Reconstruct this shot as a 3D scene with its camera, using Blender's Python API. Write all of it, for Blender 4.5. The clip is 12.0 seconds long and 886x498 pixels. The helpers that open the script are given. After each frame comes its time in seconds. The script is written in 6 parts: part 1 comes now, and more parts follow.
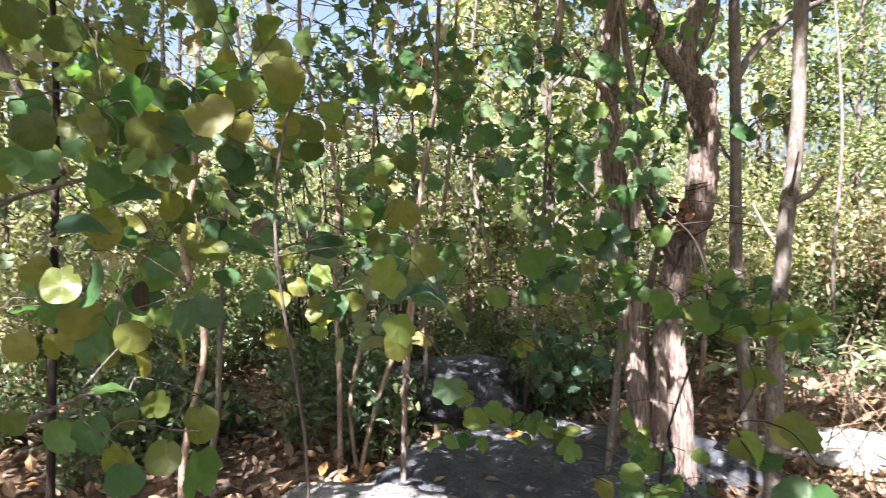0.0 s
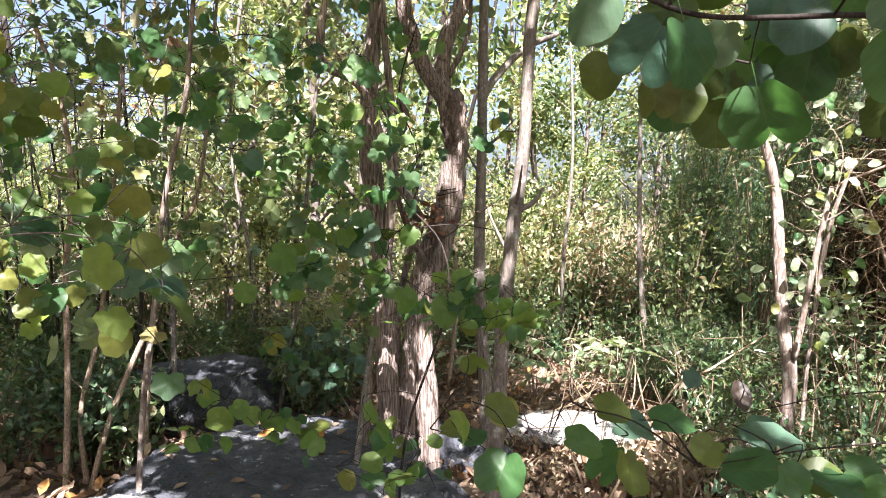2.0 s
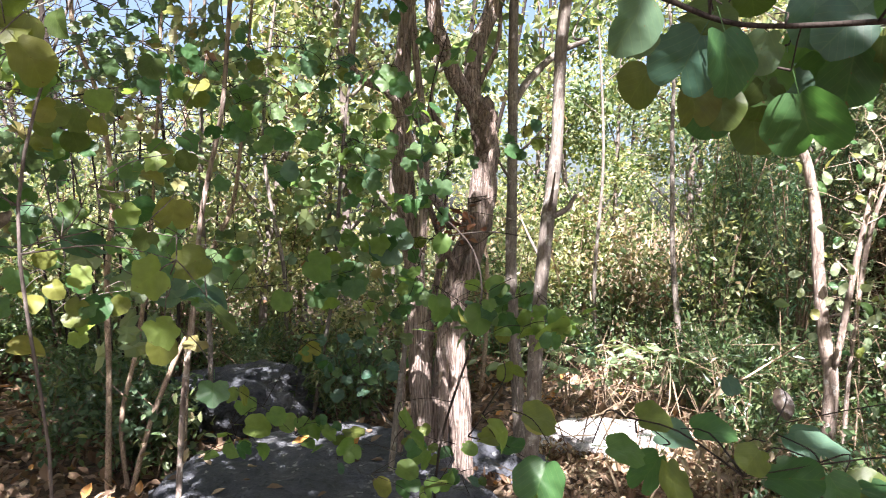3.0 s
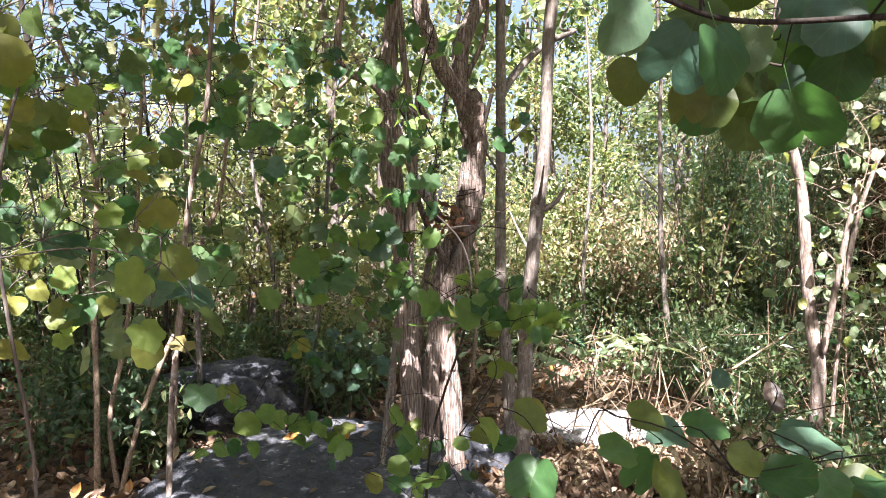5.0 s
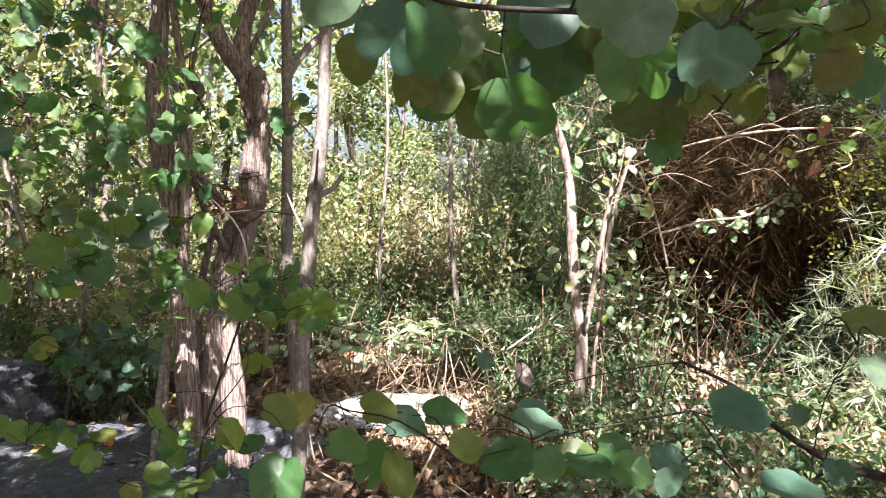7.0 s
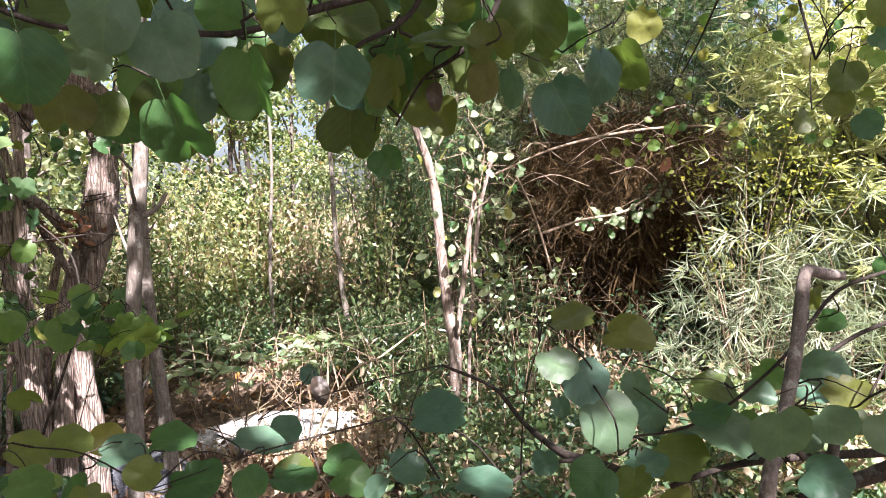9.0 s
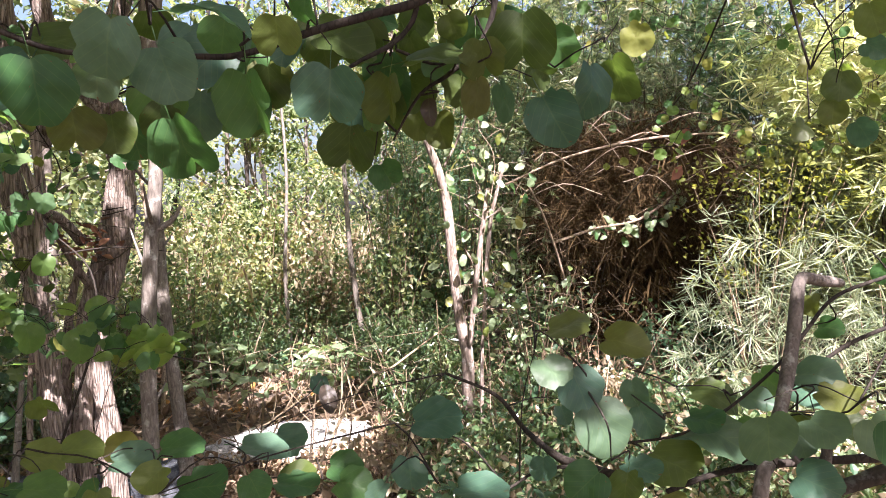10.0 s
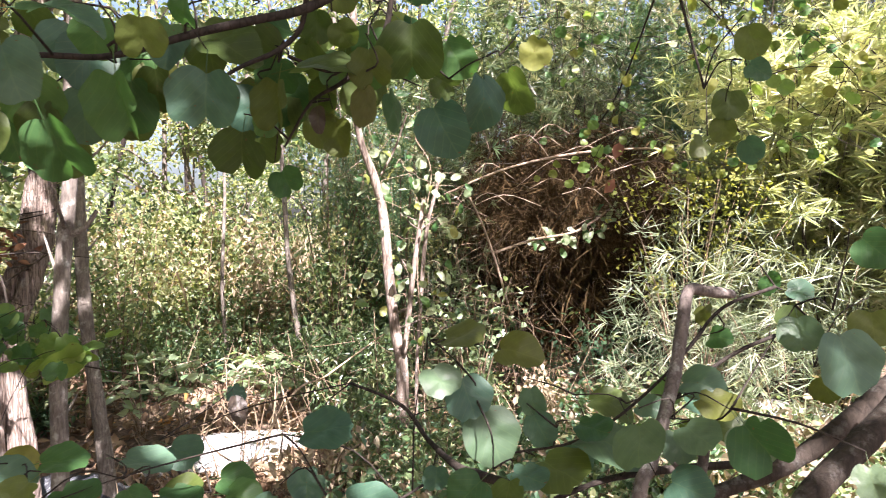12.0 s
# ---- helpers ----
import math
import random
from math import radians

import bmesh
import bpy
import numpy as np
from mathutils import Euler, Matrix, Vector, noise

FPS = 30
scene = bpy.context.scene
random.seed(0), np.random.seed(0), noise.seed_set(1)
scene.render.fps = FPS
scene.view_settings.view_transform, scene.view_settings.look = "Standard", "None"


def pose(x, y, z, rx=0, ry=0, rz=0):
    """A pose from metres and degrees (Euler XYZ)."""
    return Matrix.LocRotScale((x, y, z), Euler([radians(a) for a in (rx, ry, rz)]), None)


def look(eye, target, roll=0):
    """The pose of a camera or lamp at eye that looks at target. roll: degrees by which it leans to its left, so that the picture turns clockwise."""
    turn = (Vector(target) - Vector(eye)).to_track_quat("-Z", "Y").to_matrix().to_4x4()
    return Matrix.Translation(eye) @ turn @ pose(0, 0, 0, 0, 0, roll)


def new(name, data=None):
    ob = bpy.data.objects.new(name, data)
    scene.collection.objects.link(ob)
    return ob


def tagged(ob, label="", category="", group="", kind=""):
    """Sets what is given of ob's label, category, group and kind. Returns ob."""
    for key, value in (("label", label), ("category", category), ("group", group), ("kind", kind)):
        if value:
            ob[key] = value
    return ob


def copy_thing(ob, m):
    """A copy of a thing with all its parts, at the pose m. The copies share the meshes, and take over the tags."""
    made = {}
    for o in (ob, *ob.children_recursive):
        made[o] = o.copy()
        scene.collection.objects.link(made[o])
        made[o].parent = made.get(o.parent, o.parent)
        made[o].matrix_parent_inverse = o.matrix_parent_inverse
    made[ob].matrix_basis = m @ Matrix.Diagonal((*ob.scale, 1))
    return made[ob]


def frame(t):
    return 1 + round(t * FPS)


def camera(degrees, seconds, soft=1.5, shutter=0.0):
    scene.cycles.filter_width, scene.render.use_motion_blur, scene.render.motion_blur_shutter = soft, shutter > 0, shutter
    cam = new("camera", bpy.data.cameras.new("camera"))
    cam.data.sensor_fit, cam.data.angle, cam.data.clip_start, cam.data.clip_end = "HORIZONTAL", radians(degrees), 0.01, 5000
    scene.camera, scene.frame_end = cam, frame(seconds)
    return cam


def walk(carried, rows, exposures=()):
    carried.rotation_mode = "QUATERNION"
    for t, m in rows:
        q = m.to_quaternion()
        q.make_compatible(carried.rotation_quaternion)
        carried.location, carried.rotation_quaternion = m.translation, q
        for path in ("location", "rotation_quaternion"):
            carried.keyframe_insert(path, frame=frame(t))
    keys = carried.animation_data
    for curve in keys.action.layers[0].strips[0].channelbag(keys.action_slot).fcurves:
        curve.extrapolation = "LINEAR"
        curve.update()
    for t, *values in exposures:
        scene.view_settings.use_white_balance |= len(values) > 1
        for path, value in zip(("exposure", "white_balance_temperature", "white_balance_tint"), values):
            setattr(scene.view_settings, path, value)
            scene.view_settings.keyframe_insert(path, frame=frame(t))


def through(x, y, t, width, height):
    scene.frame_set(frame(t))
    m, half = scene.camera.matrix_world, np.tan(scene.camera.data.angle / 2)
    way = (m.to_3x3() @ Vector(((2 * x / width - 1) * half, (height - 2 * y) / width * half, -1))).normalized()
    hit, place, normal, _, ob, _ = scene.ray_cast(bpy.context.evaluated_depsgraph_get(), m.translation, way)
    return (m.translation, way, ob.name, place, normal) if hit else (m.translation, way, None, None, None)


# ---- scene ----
cam = camera(67.2, 12.0, soft=0.95, shutter=0.25)
PATH = [
    (0, (0.001, 0.0, 1.5), (0.002, 1.996, 1.382), -1.1),
    (0.5, (0.001, -0.026, 1.493), (0.282, 1.948, 1.329), 0.7),
    (1, (0.037, -0.043, 1.495), (0.529, 1.889, 1.342), 0.8),
    (1.5, (0.067, -0.027, 1.494), (0.679, 1.87, 1.332), 1.1),
    (2, (0.063, -0.042, 1.492), (0.731, 1.84, 1.376), 1.7),
    (2.5, (0.055, -0.043, 1.494), (0.731, 1.837, 1.396), 1.7),
    (3, (0.046, -0.048, 1.497), (0.631, 1.862, 1.398), 1.1),
    (3.2, (0.046, -0.048, 1.497), (0.599, 1.871, 1.388), 0.6),
    (4.8, (0.049, -0.037, 1.506), (0.679, 1.855, 1.355), 0.6),
    (5, (0.05, -0.035, 1.508), (0.666, 1.864, 1.384), 0.5),
    (5.5, (0.06, -0.032, 1.507), (0.772, 1.83, 1.347), 0.4),
    (6, (0.083, -0.014, 1.505), (0.923, 1.791, 1.317), 1.6),
    (6.5, (0.116, -0.011, 1.502), (1.121, 1.711, 1.346), 1.7),
    (7, (0.162, -0.028, 1.507), (1.293, 1.615, 1.354), 1.7),
    (7.5, (0.228, -0.078, 1.52), (1.458, 1.495, 1.398), 0.7),
    (7.7, (0.264, -0.101, 1.522), (1.555, 1.421, 1.395), 1.0),
    (9.3, (0.393, -0.229, 1.519), (1.71, 1.271, 1.398), -1.2),
    (9.5, (0.393, -0.238, 1.519), (1.709, 1.264, 1.407), -1.2),
    (10, (0.392, -0.248, 1.521), (1.675, 1.284, 1.422), -1.6),
    (10.5, (0.396, -0.253, 1.522), (1.669, 1.286, 1.429), -1.7),
    (11, (0.397, -0.264, 1.525), (1.664, 1.281, 1.443), -1.3),
    (11.5, (0.41, -0.281, 1.523), (1.728, 1.221, 1.436), -0.9),
    (12, (0.449, -0.299, 1.519), (1.846, 1.131, 1.445), -0.8),
]
EXPOSURES = [(0, 3.02, 6220, 20), (2.0, 2.99, 6180, 20), (7.0, 2.98, 6190, 22), (9.0, 2.90, 6200, 24), (12, 3.00, 6300, 25)]
walk(cam, [(t, look(eye, target, roll)) for t, eye, target, roll in PATH], EXPOSURES)

# ---- light: high afternoon sun from behind the walker, clear sky ----
SUN_AZ, SUN_EL = 200.0, 52.0      # compass degrees from +y, clockwise seen from above; elevation
world = bpy.data.worlds.new("sky")
scene.world = world
world.use_nodes = True
sky = world.node_tree.nodes.new("ShaderNodeTexSky")
sky.sky_type, sky.sun_disc = "NISHITA", False
sky.sun_elevation, sky.sun_rotation = radians(SUN_EL), radians(SUN_AZ)
sky.air_density, sky.dust_density = 1.0, 5.0
back = world.node_tree.nodes["Background"]
back.inputs["Strength"].default_value = 0.043
world.node_tree.links.new(sky.outputs[0], back.inputs["Color"])
to_sun = Vector((math.sin(radians(SUN_AZ)) * math.cos(radians(SUN_EL)), math.cos(radians(SUN_AZ)) * math.cos(radians(SUN_EL)), math.sin(radians(SUN_EL))))
sun_data = bpy.data.lights.new("sun", "SUN")
sun_data.energy, sun_data.angle, sun_data.color = 5.0, radians(0.55), (1.0, 0.955, 0.88)
sun = new("sun", sun_data)
sun.matrix_world = look(to_sun * 30, (0, 0, 0))


# ---- materials ----
def nodes_of(name):
    mat = bpy.data.materials.new(name)
    mat.use_nodes = True
    tree = mat.node_tree
    shader = tree.nodes["Principled BSDF"]

    def add(kind, **values):
        node = tree.nodes.new(kind)
        for key, value in values.items():
            if key in node.inputs:
                node.inputs[key].default_value = value
            else:
                node.inputs[key.replace("_", " ")].default_value = value
        return node
    return mat, tree, shader, add


def ramp(tree, source, stops):
    node = tree.nodes.new("ShaderNodeValToRGB")
    while len(node.color_ramp.elements) < len(stops):
        node.color_ramp.elements.new(0.5)
    for element, (place, colour) in zip(node.color_ramp.elements, stops):
        element.position, element.color = place, (*colour, 1)
    tree.links.new(source, node.inputs[0])
    return node.outputs[0]


def mixed(tree, kind, factor, a, b):
    node = tree.nodes.new("ShaderNodeMixRGB")
    node.blend_type = kind
    for socket, value in zip(node.inputs, (factor, a, b)):
        if isinstance(value, (int, float)):
            socket.default_value = value
        elif isinstance(value, tuple):
            socket.default_value = (*value, 1)
        else:
            tree.links.new(value, socket)
    return node.outputs[0]


def bumped(tree, shader, height, strength, distance):
    bump = tree.nodes.new("ShaderNodeBump")
    bump.inputs["Strength"].default_value, bump.inputs["Distance"].default_value = strength, distance
    tree.links.new(height, bump.inputs["Height"])
    tree.links.new(bump.outputs[0], shader.inputs["Normal"])


def arith(tree, what, a, b=0.0):
    node = tree.nodes.new("ShaderNodeMath")
    node.operation = what
    for socket, value in zip(node.inputs, (a, b)):
        if isinstance(value, (int, float)):
            socket.default_value = value
        else:
            tree.links.new(value, socket)
    return node.outputs[0]


def leaf_material(name, stops, single=False, through=0.38, gloss=0.46, veins=False, warm=(1.0, 0.97, 0.55)):
    """Leaves: a colour for each leaf, blotches, and light that shines through."""
    mat, tree, shader, add = nodes_of(name)
    coord = add("ShaderNodeTexCoord")
    if single:
        pick = add("ShaderNodeObjectInfo").outputs["Random"]
    else:       # leaves of one clump have tones of their own
        clump_tone = add("ShaderNodeTexNoise", Scale=2.6, Detail=1.0)
        tree.links.new(coord.outputs["Object"], clump_tone.inputs["Vector"])
        lean = arith(tree, "MULTIPLY", arith(tree, "SUBTRACT", clump_tone.outputs["Fac"], 0.5), 1.9)
        pick = arith(tree, "ADD", arith(tree, "MULTIPLY", arith(tree, "SUBTRACT", add("ShaderNodeNewGeometry").outputs["Random Per Island"], 0.5), 0.62), arith(tree, "ADD", lean, 0.5))
    colour = ramp(tree, pick, stops)
    blotch = add("ShaderNodeTexNoise", Scale=3.0 if single else 9.0, Detail=3.0)
    tree.links.new(coord.outputs["Object"], blotch.inputs["Vector"])
    shade = ramp(tree, blotch.outputs["Fac"], [(0.3, (0.8, 0.8, 0.8)), (0.7, (1.15, 1.15, 1.1))])
    colour = mixed(tree, "MULTIPLY", 0.8, colour, shade)
    if veins:
        uv = add("ShaderNodeSeparateXYZ")
        tree.links.new(coord.outputs["UV"], uv.inputs[0])
        side = arith(tree, "ABSOLUTE", arith(tree, "SUBTRACT", uv.outputs[0], 0.5))
        run = arith(tree, "FRACT", arith(tree, "SUBTRACT", arith(tree, "MULTIPLY", uv.outputs[1], 6.0), arith(tree, "MULTIPLY", side, 7.0)))
        rib = arith(tree, "ABSOLUTE", arith(tree, "SUBTRACT", run, 0.5))
        vein = arith(tree, "MAXIMUM", arith(tree, "LESS_THAN", rib, 0.045), arith(tree, "LESS_THAN", side, 0.012))
        colour = mixed(tree, "MIX", arith(tree, "MULTIPLY", vein, 0.05), colour, (0.30, 0.36, 0.12))
        spots = add("ShaderNodeTexNoise", Scale=11.0, Detail=2.0)
        tree.links.new(coord.outputs["Object"], spots.inputs["Vector"])
        colour = mixed(tree, "MIX", arith(tree, "MULTIPLY", arith(tree, "GREATER_THAN", spots.outputs["Fac"], 0.72), 0.8), colour, (0.10, 0.055, 0.025))
        bumped(tree, shader, arith(tree, "SUBTRACT", blotch.outputs["Fac"], arith(tree, "MULTIPLY", vein, 0.3)), 0.12, 0.02)
    tree.links.new(colour, shader.inputs["Base Color"])
    shader.inputs["Roughness"].default_value = gloss
    shader.inputs["Specular IOR Level"].default_value = 0.34 if single else 0.5 if gloss < 0.6 else 0.15
    glow = add("ShaderNodeBsdfTranslucent")
    tree.links.new(mixed(tree, "MULTIPLY", 1.0, mixed(tree, "ADD", 1.0, colour, colour), warm), glow.inputs["Color"])
    blend = add("ShaderNodeMixShader")
    blend.inputs[0].default_value = through
    tree.links.new(shader.outputs[0], blend.inputs[1])
    tree.links.new(glow.outputs[0], blend.inputs[2])
    tree.links.new(blend.outputs[0], tree.nodes["Material Output"].inputs["Surface"])
    return mat


def bark_material(name, light, dark, ridge=60.0, stretch=0.12, rough=0.9, lichen=0.0, depth=0.006, crackle=0.75):
    mat, tree, shader, add = nodes_of(name)
    coord, place = add("ShaderNodeTexCoord"), add("ShaderNodeMapping")
    place.inputs["Scale"].default_value = (1, 1, stretch)
    tree.links.new(coord.outputs["Object"], place.inputs[0])
    fine = add("ShaderNodeTexNoise", Scale=ridge, Detail=6.0, Roughness=0.65)
    tree.links.new(place.outputs[0], fine.inputs["Vector"])
    crack = add("ShaderNodeTexVoronoi", Scale=ridge * 0.9)
    crack.feature = "DISTANCE_TO_EDGE"
    tree.links.new(place.outputs[0], crack.inputs["Vector"])
    wide = add("ShaderNodeTexNoise", Scale=5.0, Detail=4.0)
    tree.links.new(coord.outputs["Object"], wide.inputs["Vector"])
    colour = ramp(tree, fine.outputs["Fac"], [(0.3, dark), (0.68, light)])
    colour = mixed(tree, "MULTIPLY", 0.55, colour, ramp(tree, wide.outputs["Fac"], [(0.35, (0.55, 0.52, 0.5)), (0.65, (1.15, 1.12, 1.08))]))
    gap = ramp(tree, crack.outputs["Distance"], [(0.0, (0.35, 0.33, 0.32)), (0.12, (1, 1, 1))])
    colour = mixed(tree, "MULTIPLY", crackle, colour, gap)
    if lichen:
        spot = add("ShaderNodeTexNoise", Scale=28.0, Detail=5.0, Roughness=0.7)
        tree.links.new(coord.outputs["Object"], spot.inputs["Vector"])
        colour = mixed(tree, "MIX", ramp(tree, spot.outputs["Fac"], [(0.56, (0, 0, 0)), (0.66, (lichen, lichen, lichen))]), colour, (0.46, 0.47, 0.43))
    tree.links.new(colour, shader.inputs["Base Color"])
    shader.inputs["Roughness"].default_value = rough
    shader.inputs["Specular IOR Level"].default_value = 0.2
    bumped(tree, shader, mixed(tree, "MULTIPLY", crackle, fine.outputs["Fac"], gap), 0.9, depth)
    return mat


def rock_material(name, tones, speck=0.26):
    mat, tree, shader, add = nodes_of(name)
    coord = add("ShaderNodeTexCoord")
    big, small, grain = (add("ShaderNodeTexNoise", Scale=s, Detail=d, Roughness=0.65) for s, d in ((2.6, 6.0), (17.0, 8.0), (110.0, 4.0)))
    for node in (big, small, grain):
        tree.links.new(coord.outputs["Object"], node.inputs["Vector"])
    colour = ramp(tree, big.outputs["Fac"], [(0.3, tones[0]), (0.5, tones[1]), (0.72, tones[2])])
    colour = mixed(tree, "MULTIPLY", 0.8, colour, ramp(tree, small.outputs["Fac"], [(0.32, (0.5, 0.5, 0.52)), (0.68, (1.35, 1.33, 1.3))]))
    colour = mixed(tree, "MULTIPLY", 0.5, colour, ramp(tree, grain.outputs["Fac"], [(0.35, (0.6, 0.6, 0.6)), (0.65, (1.3, 1.3, 1.3))]))
    lichen = add("ShaderNodeTexVoronoi", Scale=15.0, Randomness=1.0)
    tree.links.new(mixed(tree, "ADD", 0.12, coord.outputs["Object"], small.outputs["Color"]), lichen.inputs["Vector"])
    patch = arith(tree, "MULTIPLY", ramp(tree, lichen.outputs["Distance"], [(0.16, (1, 1, 1)), (0.24, (0, 0, 0))]), arith(tree, "GREATER_THAN", big.outputs["Fac"], 0.47))
    colour = mixed(tree, "MIX", arith(tree, "MULTIPLY", patch, speck), colour, (0.50, 0.51, 0.50))
    seam = add("ShaderNodeTexVoronoi", Scale=3.2)
    seam.feature = "DISTANCE_TO_EDGE"
    tree.links.new(mixed(tree, "ADD", 0.35, coord.outputs["Object"], big.outputs["Color"]), seam.inputs["Vector"])
    line = ramp(tree, seam.outputs["Distance"], [(0.0, (0.3, 0.3, 0.3)), (0.035, (1, 1, 1))])
    colour = mixed(tree, "MULTIPLY", 0.35, colour, line)
    pits = add("ShaderNodeTexVoronoi", Scale=34.0)
    tree.links.new(mixed(tree, "ADD", 0.05, coord.outputs["Object"], small.outputs["Color"]), pits.inputs["Vector"])
    pit = ramp(tree, pits.outputs["Distance"], [(0.12, (0.25, 0.25, 0.26)), (0.34, (1, 1, 1))])
    colour = mixed(tree, "MULTIPLY", 0.6, colour, pit)
    tree.links.new(colour, shader.inputs["Base Color"])
    shader.inputs["Roughness"].default_value = 0.88
    line = mixed(tree, "MULTIPLY", 0.8, line, pit)
    height = mixed(tree, "ADD", 0.5, mixed(tree, "MULTIPLY", 1.0, small.outputs["Fac"], line), grain.outputs["Fac"])
    bumped(tree, shader, height, 1.0, 0.035)
    return mat


def soil_material(name):
    mat, tree, shader, add = nodes_of(name)
    coord = add("ShaderNodeTexCoord")
    flake = add("ShaderNodeTexVoronoi", Scale=20.0)
    wide = add("ShaderNodeTexNoise", Scale=1.3, Detail=6.0)
    fine = add("ShaderNodeTexNoise", Scale=60.0, Detail=5.0)
    for node in (flake, wide, fine):
        tree.links.new(coord.outputs["Object"], node.inputs["Vector"])
    value = add("ShaderNodeSeparateColor")
    tree.links.new(flake.outputs["Color"], value.inputs[0])
    colour = ramp(tree, value.outputs[0], [(0.0, (0.035, 0.023, 0.015)), (0.4, (0.075, 0.050, 0.033)), (0.75, (0.125, 0.088, 0.060)), (1.0, (0.18, 0.135, 0.095))])
    colour = mixed(tree, "MULTIPLY", 0.8, colour, ramp(tree, wide.outputs["Fac"], [(0.3, (0.5, 0.48, 0.45)), (0.7, (1.2, 1.15, 1.1))]))
    colour = mixed(tree, "MULTIPLY", 0.6, colour, ramp(tree, fine.outputs["Fac"], [(0.35, (0.6, 0.6, 0.6)), (0.65, (1.25, 1.25, 1.25))]))
    tree.links.new(colour, shader.inputs["Base Color"])
    shader.inputs["Roughness"].default_value = 0.95
    bumped(tree, shader, mixed(tree, "ADD", 0.5, value.outputs[1], fine.outputs["Fac"]), 0.9, 0.02)
    return mat


# leaf colours vary; bluish and pale tones also carry sky sheen, olive backlight
BLUE = [(0.0, (0.034, 0.080, 0.054)), (0.5, (0.050, 0.104, 0.070)), (1.0, (0.070, 0.124, 0.084))]
GREEN = [(0.0, (0.030, 0.078, 0.028)), (0.5, (0.045, 0.110, 0.036)), (1.0, (0.072, 0.136, 0.042))]
OLIVE = [(0.0, (0.042, 0.068, 0.018)), (0.5, (0.062, 0.090, 0.022)), (1.0, (0.088, 0.098, 0.024))]
YELLOW = [(0.0, (0.080, 0.110, 0.026)), (0.5, (0.120, 0.140, 0.032)), (1.0, (0.165, 0.160, 0.042))]
PALE = [(0.0, (0.054, 0.098, 0.056)), (0.5, (0.070, 0.118, 0.068)), (1.0, (0.092, 0.136, 0.080))]
# leaf tone whitened to look struck by direct sun
WHITISH = [(0.0, (0.13, 0.18, 0.10)), (0.5, (0.20, 0.245, 0.15)), (1.0, (0.29, 0.32, 0.22))]
DEAD = [(0.0, (0.034, 0.023, 0.017)), (0.5, (0.050, 0.036, 0.028)), (1.0, (0.070, 0.052, 0.042))]
VINE = [(0.0, (0.058, 0.118, 0.066)), (0.5, (0.092, 0.165, 0.080)), (1.0, (0.132, 0.195, 0.082))]
# brighter greens stand in for strong light coming through the leaves
BACKLIT = [(0.0, (0.085, 0.150, 0.042)), (0.5, (0.120, 0.190, 0.055)), (1.0, (0.165, 0.215, 0.060))]
TAN = [(0.0, (0.090, 0.092, 0.040)), (0.5, (0.115, 0.110, 0.050)), (1.0, (0.140, 0.115, 0.060))]
NEAR = {key: leaf_material(f"broad_leaf_{word}", stops, True, through=0.58 if key in "fv" else 0.36 if key in "bp" else 0.44, veins=True, warm=(0.92, 1.0, 0.55)) for key, word, stops in (
    ("b", "bluish", BLUE), ("g", "green", GREEN), ("o", "olive", OLIVE), ("y", "yellowing", YELLOW), ("p", "pale", PALE), ("d", "withered", DEAD), ("t", "tan", TAN), ("f", "backlit", BACKLIT), ("v", "vine", VINE), ("w", "whitish", WHITISH))}
# pale upper tones in these woodland ramps stand in for bright sunlight on leaves
M_WOODS = leaf_material("woodland_leaves", [(0.0, (0.034, 0.062, 0.028)), (0.3, (0.075, 0.115, 0.045)), (0.6, (0.150, 0.185, 0.085)), (0.85, (0.300, 0.310, 0.190)), (0.96, (0.390, 0.375, 0.245)), (1.0, (0.20, 0.14, 0.08))], through=0.5)
M_WOODS_WARM = leaf_material("autumn_leaves", [(0.0, (0.066, 0.104, 0.046)), (0.35, (0.135, 0.168, 0.078)), (0.7, (0.245, 0.250, 0.150)), (0.93, (0.375, 0.350, 0.245)), (1.0, (0.18, 0.10, 0.06))], through=0.5)
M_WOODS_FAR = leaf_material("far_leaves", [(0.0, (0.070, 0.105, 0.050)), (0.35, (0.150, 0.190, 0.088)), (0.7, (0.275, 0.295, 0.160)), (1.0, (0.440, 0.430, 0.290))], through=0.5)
M_GOLD = leaf_material("golden_leaves", [(0.0, (0.085, 0.108, 0.022)), (0.5, (0.150, 0.165, 0.032)), (1.0, (0.230, 0.220, 0.050))], through=0.5)
M_SHRUB = leaf_material("shrub_leaves", [(0.0, (0.030, 0.060, 0.026)), (0.35, (0.062, 0.104, 0.044)), (0.7, (0.120, 0.160, 0.074)), (0.92, (0.230, 0.235, 0.130)), (1.0, (0.24, 0.165, 0.10))], gloss=0.34)
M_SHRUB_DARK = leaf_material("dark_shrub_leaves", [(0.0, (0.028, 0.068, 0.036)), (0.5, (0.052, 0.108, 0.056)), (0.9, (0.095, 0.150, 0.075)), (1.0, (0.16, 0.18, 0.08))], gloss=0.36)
M_SILVER = leaf_material("silvery_grass_blades", [(0.0, (0.085, 0.13, 0.075)), (0.45, (0.18, 0.22, 0.145)), (0.8, (0.29, 0.32, 0.235)), (1.0, (0.42, 0.43, 0.35))], through=0.25, gloss=0.3)
M_DRYWEED = leaf_material("withered_weed_leaves", [(0.0, (0.125, 0.092, 0.060)), (0.5, (0.21, 0.172, 0.118)), (0.85, (0.31, 0.265, 0.195)), (1.0, (0.15, 0.18, 0.09))], through=0.3, gloss=0.55)
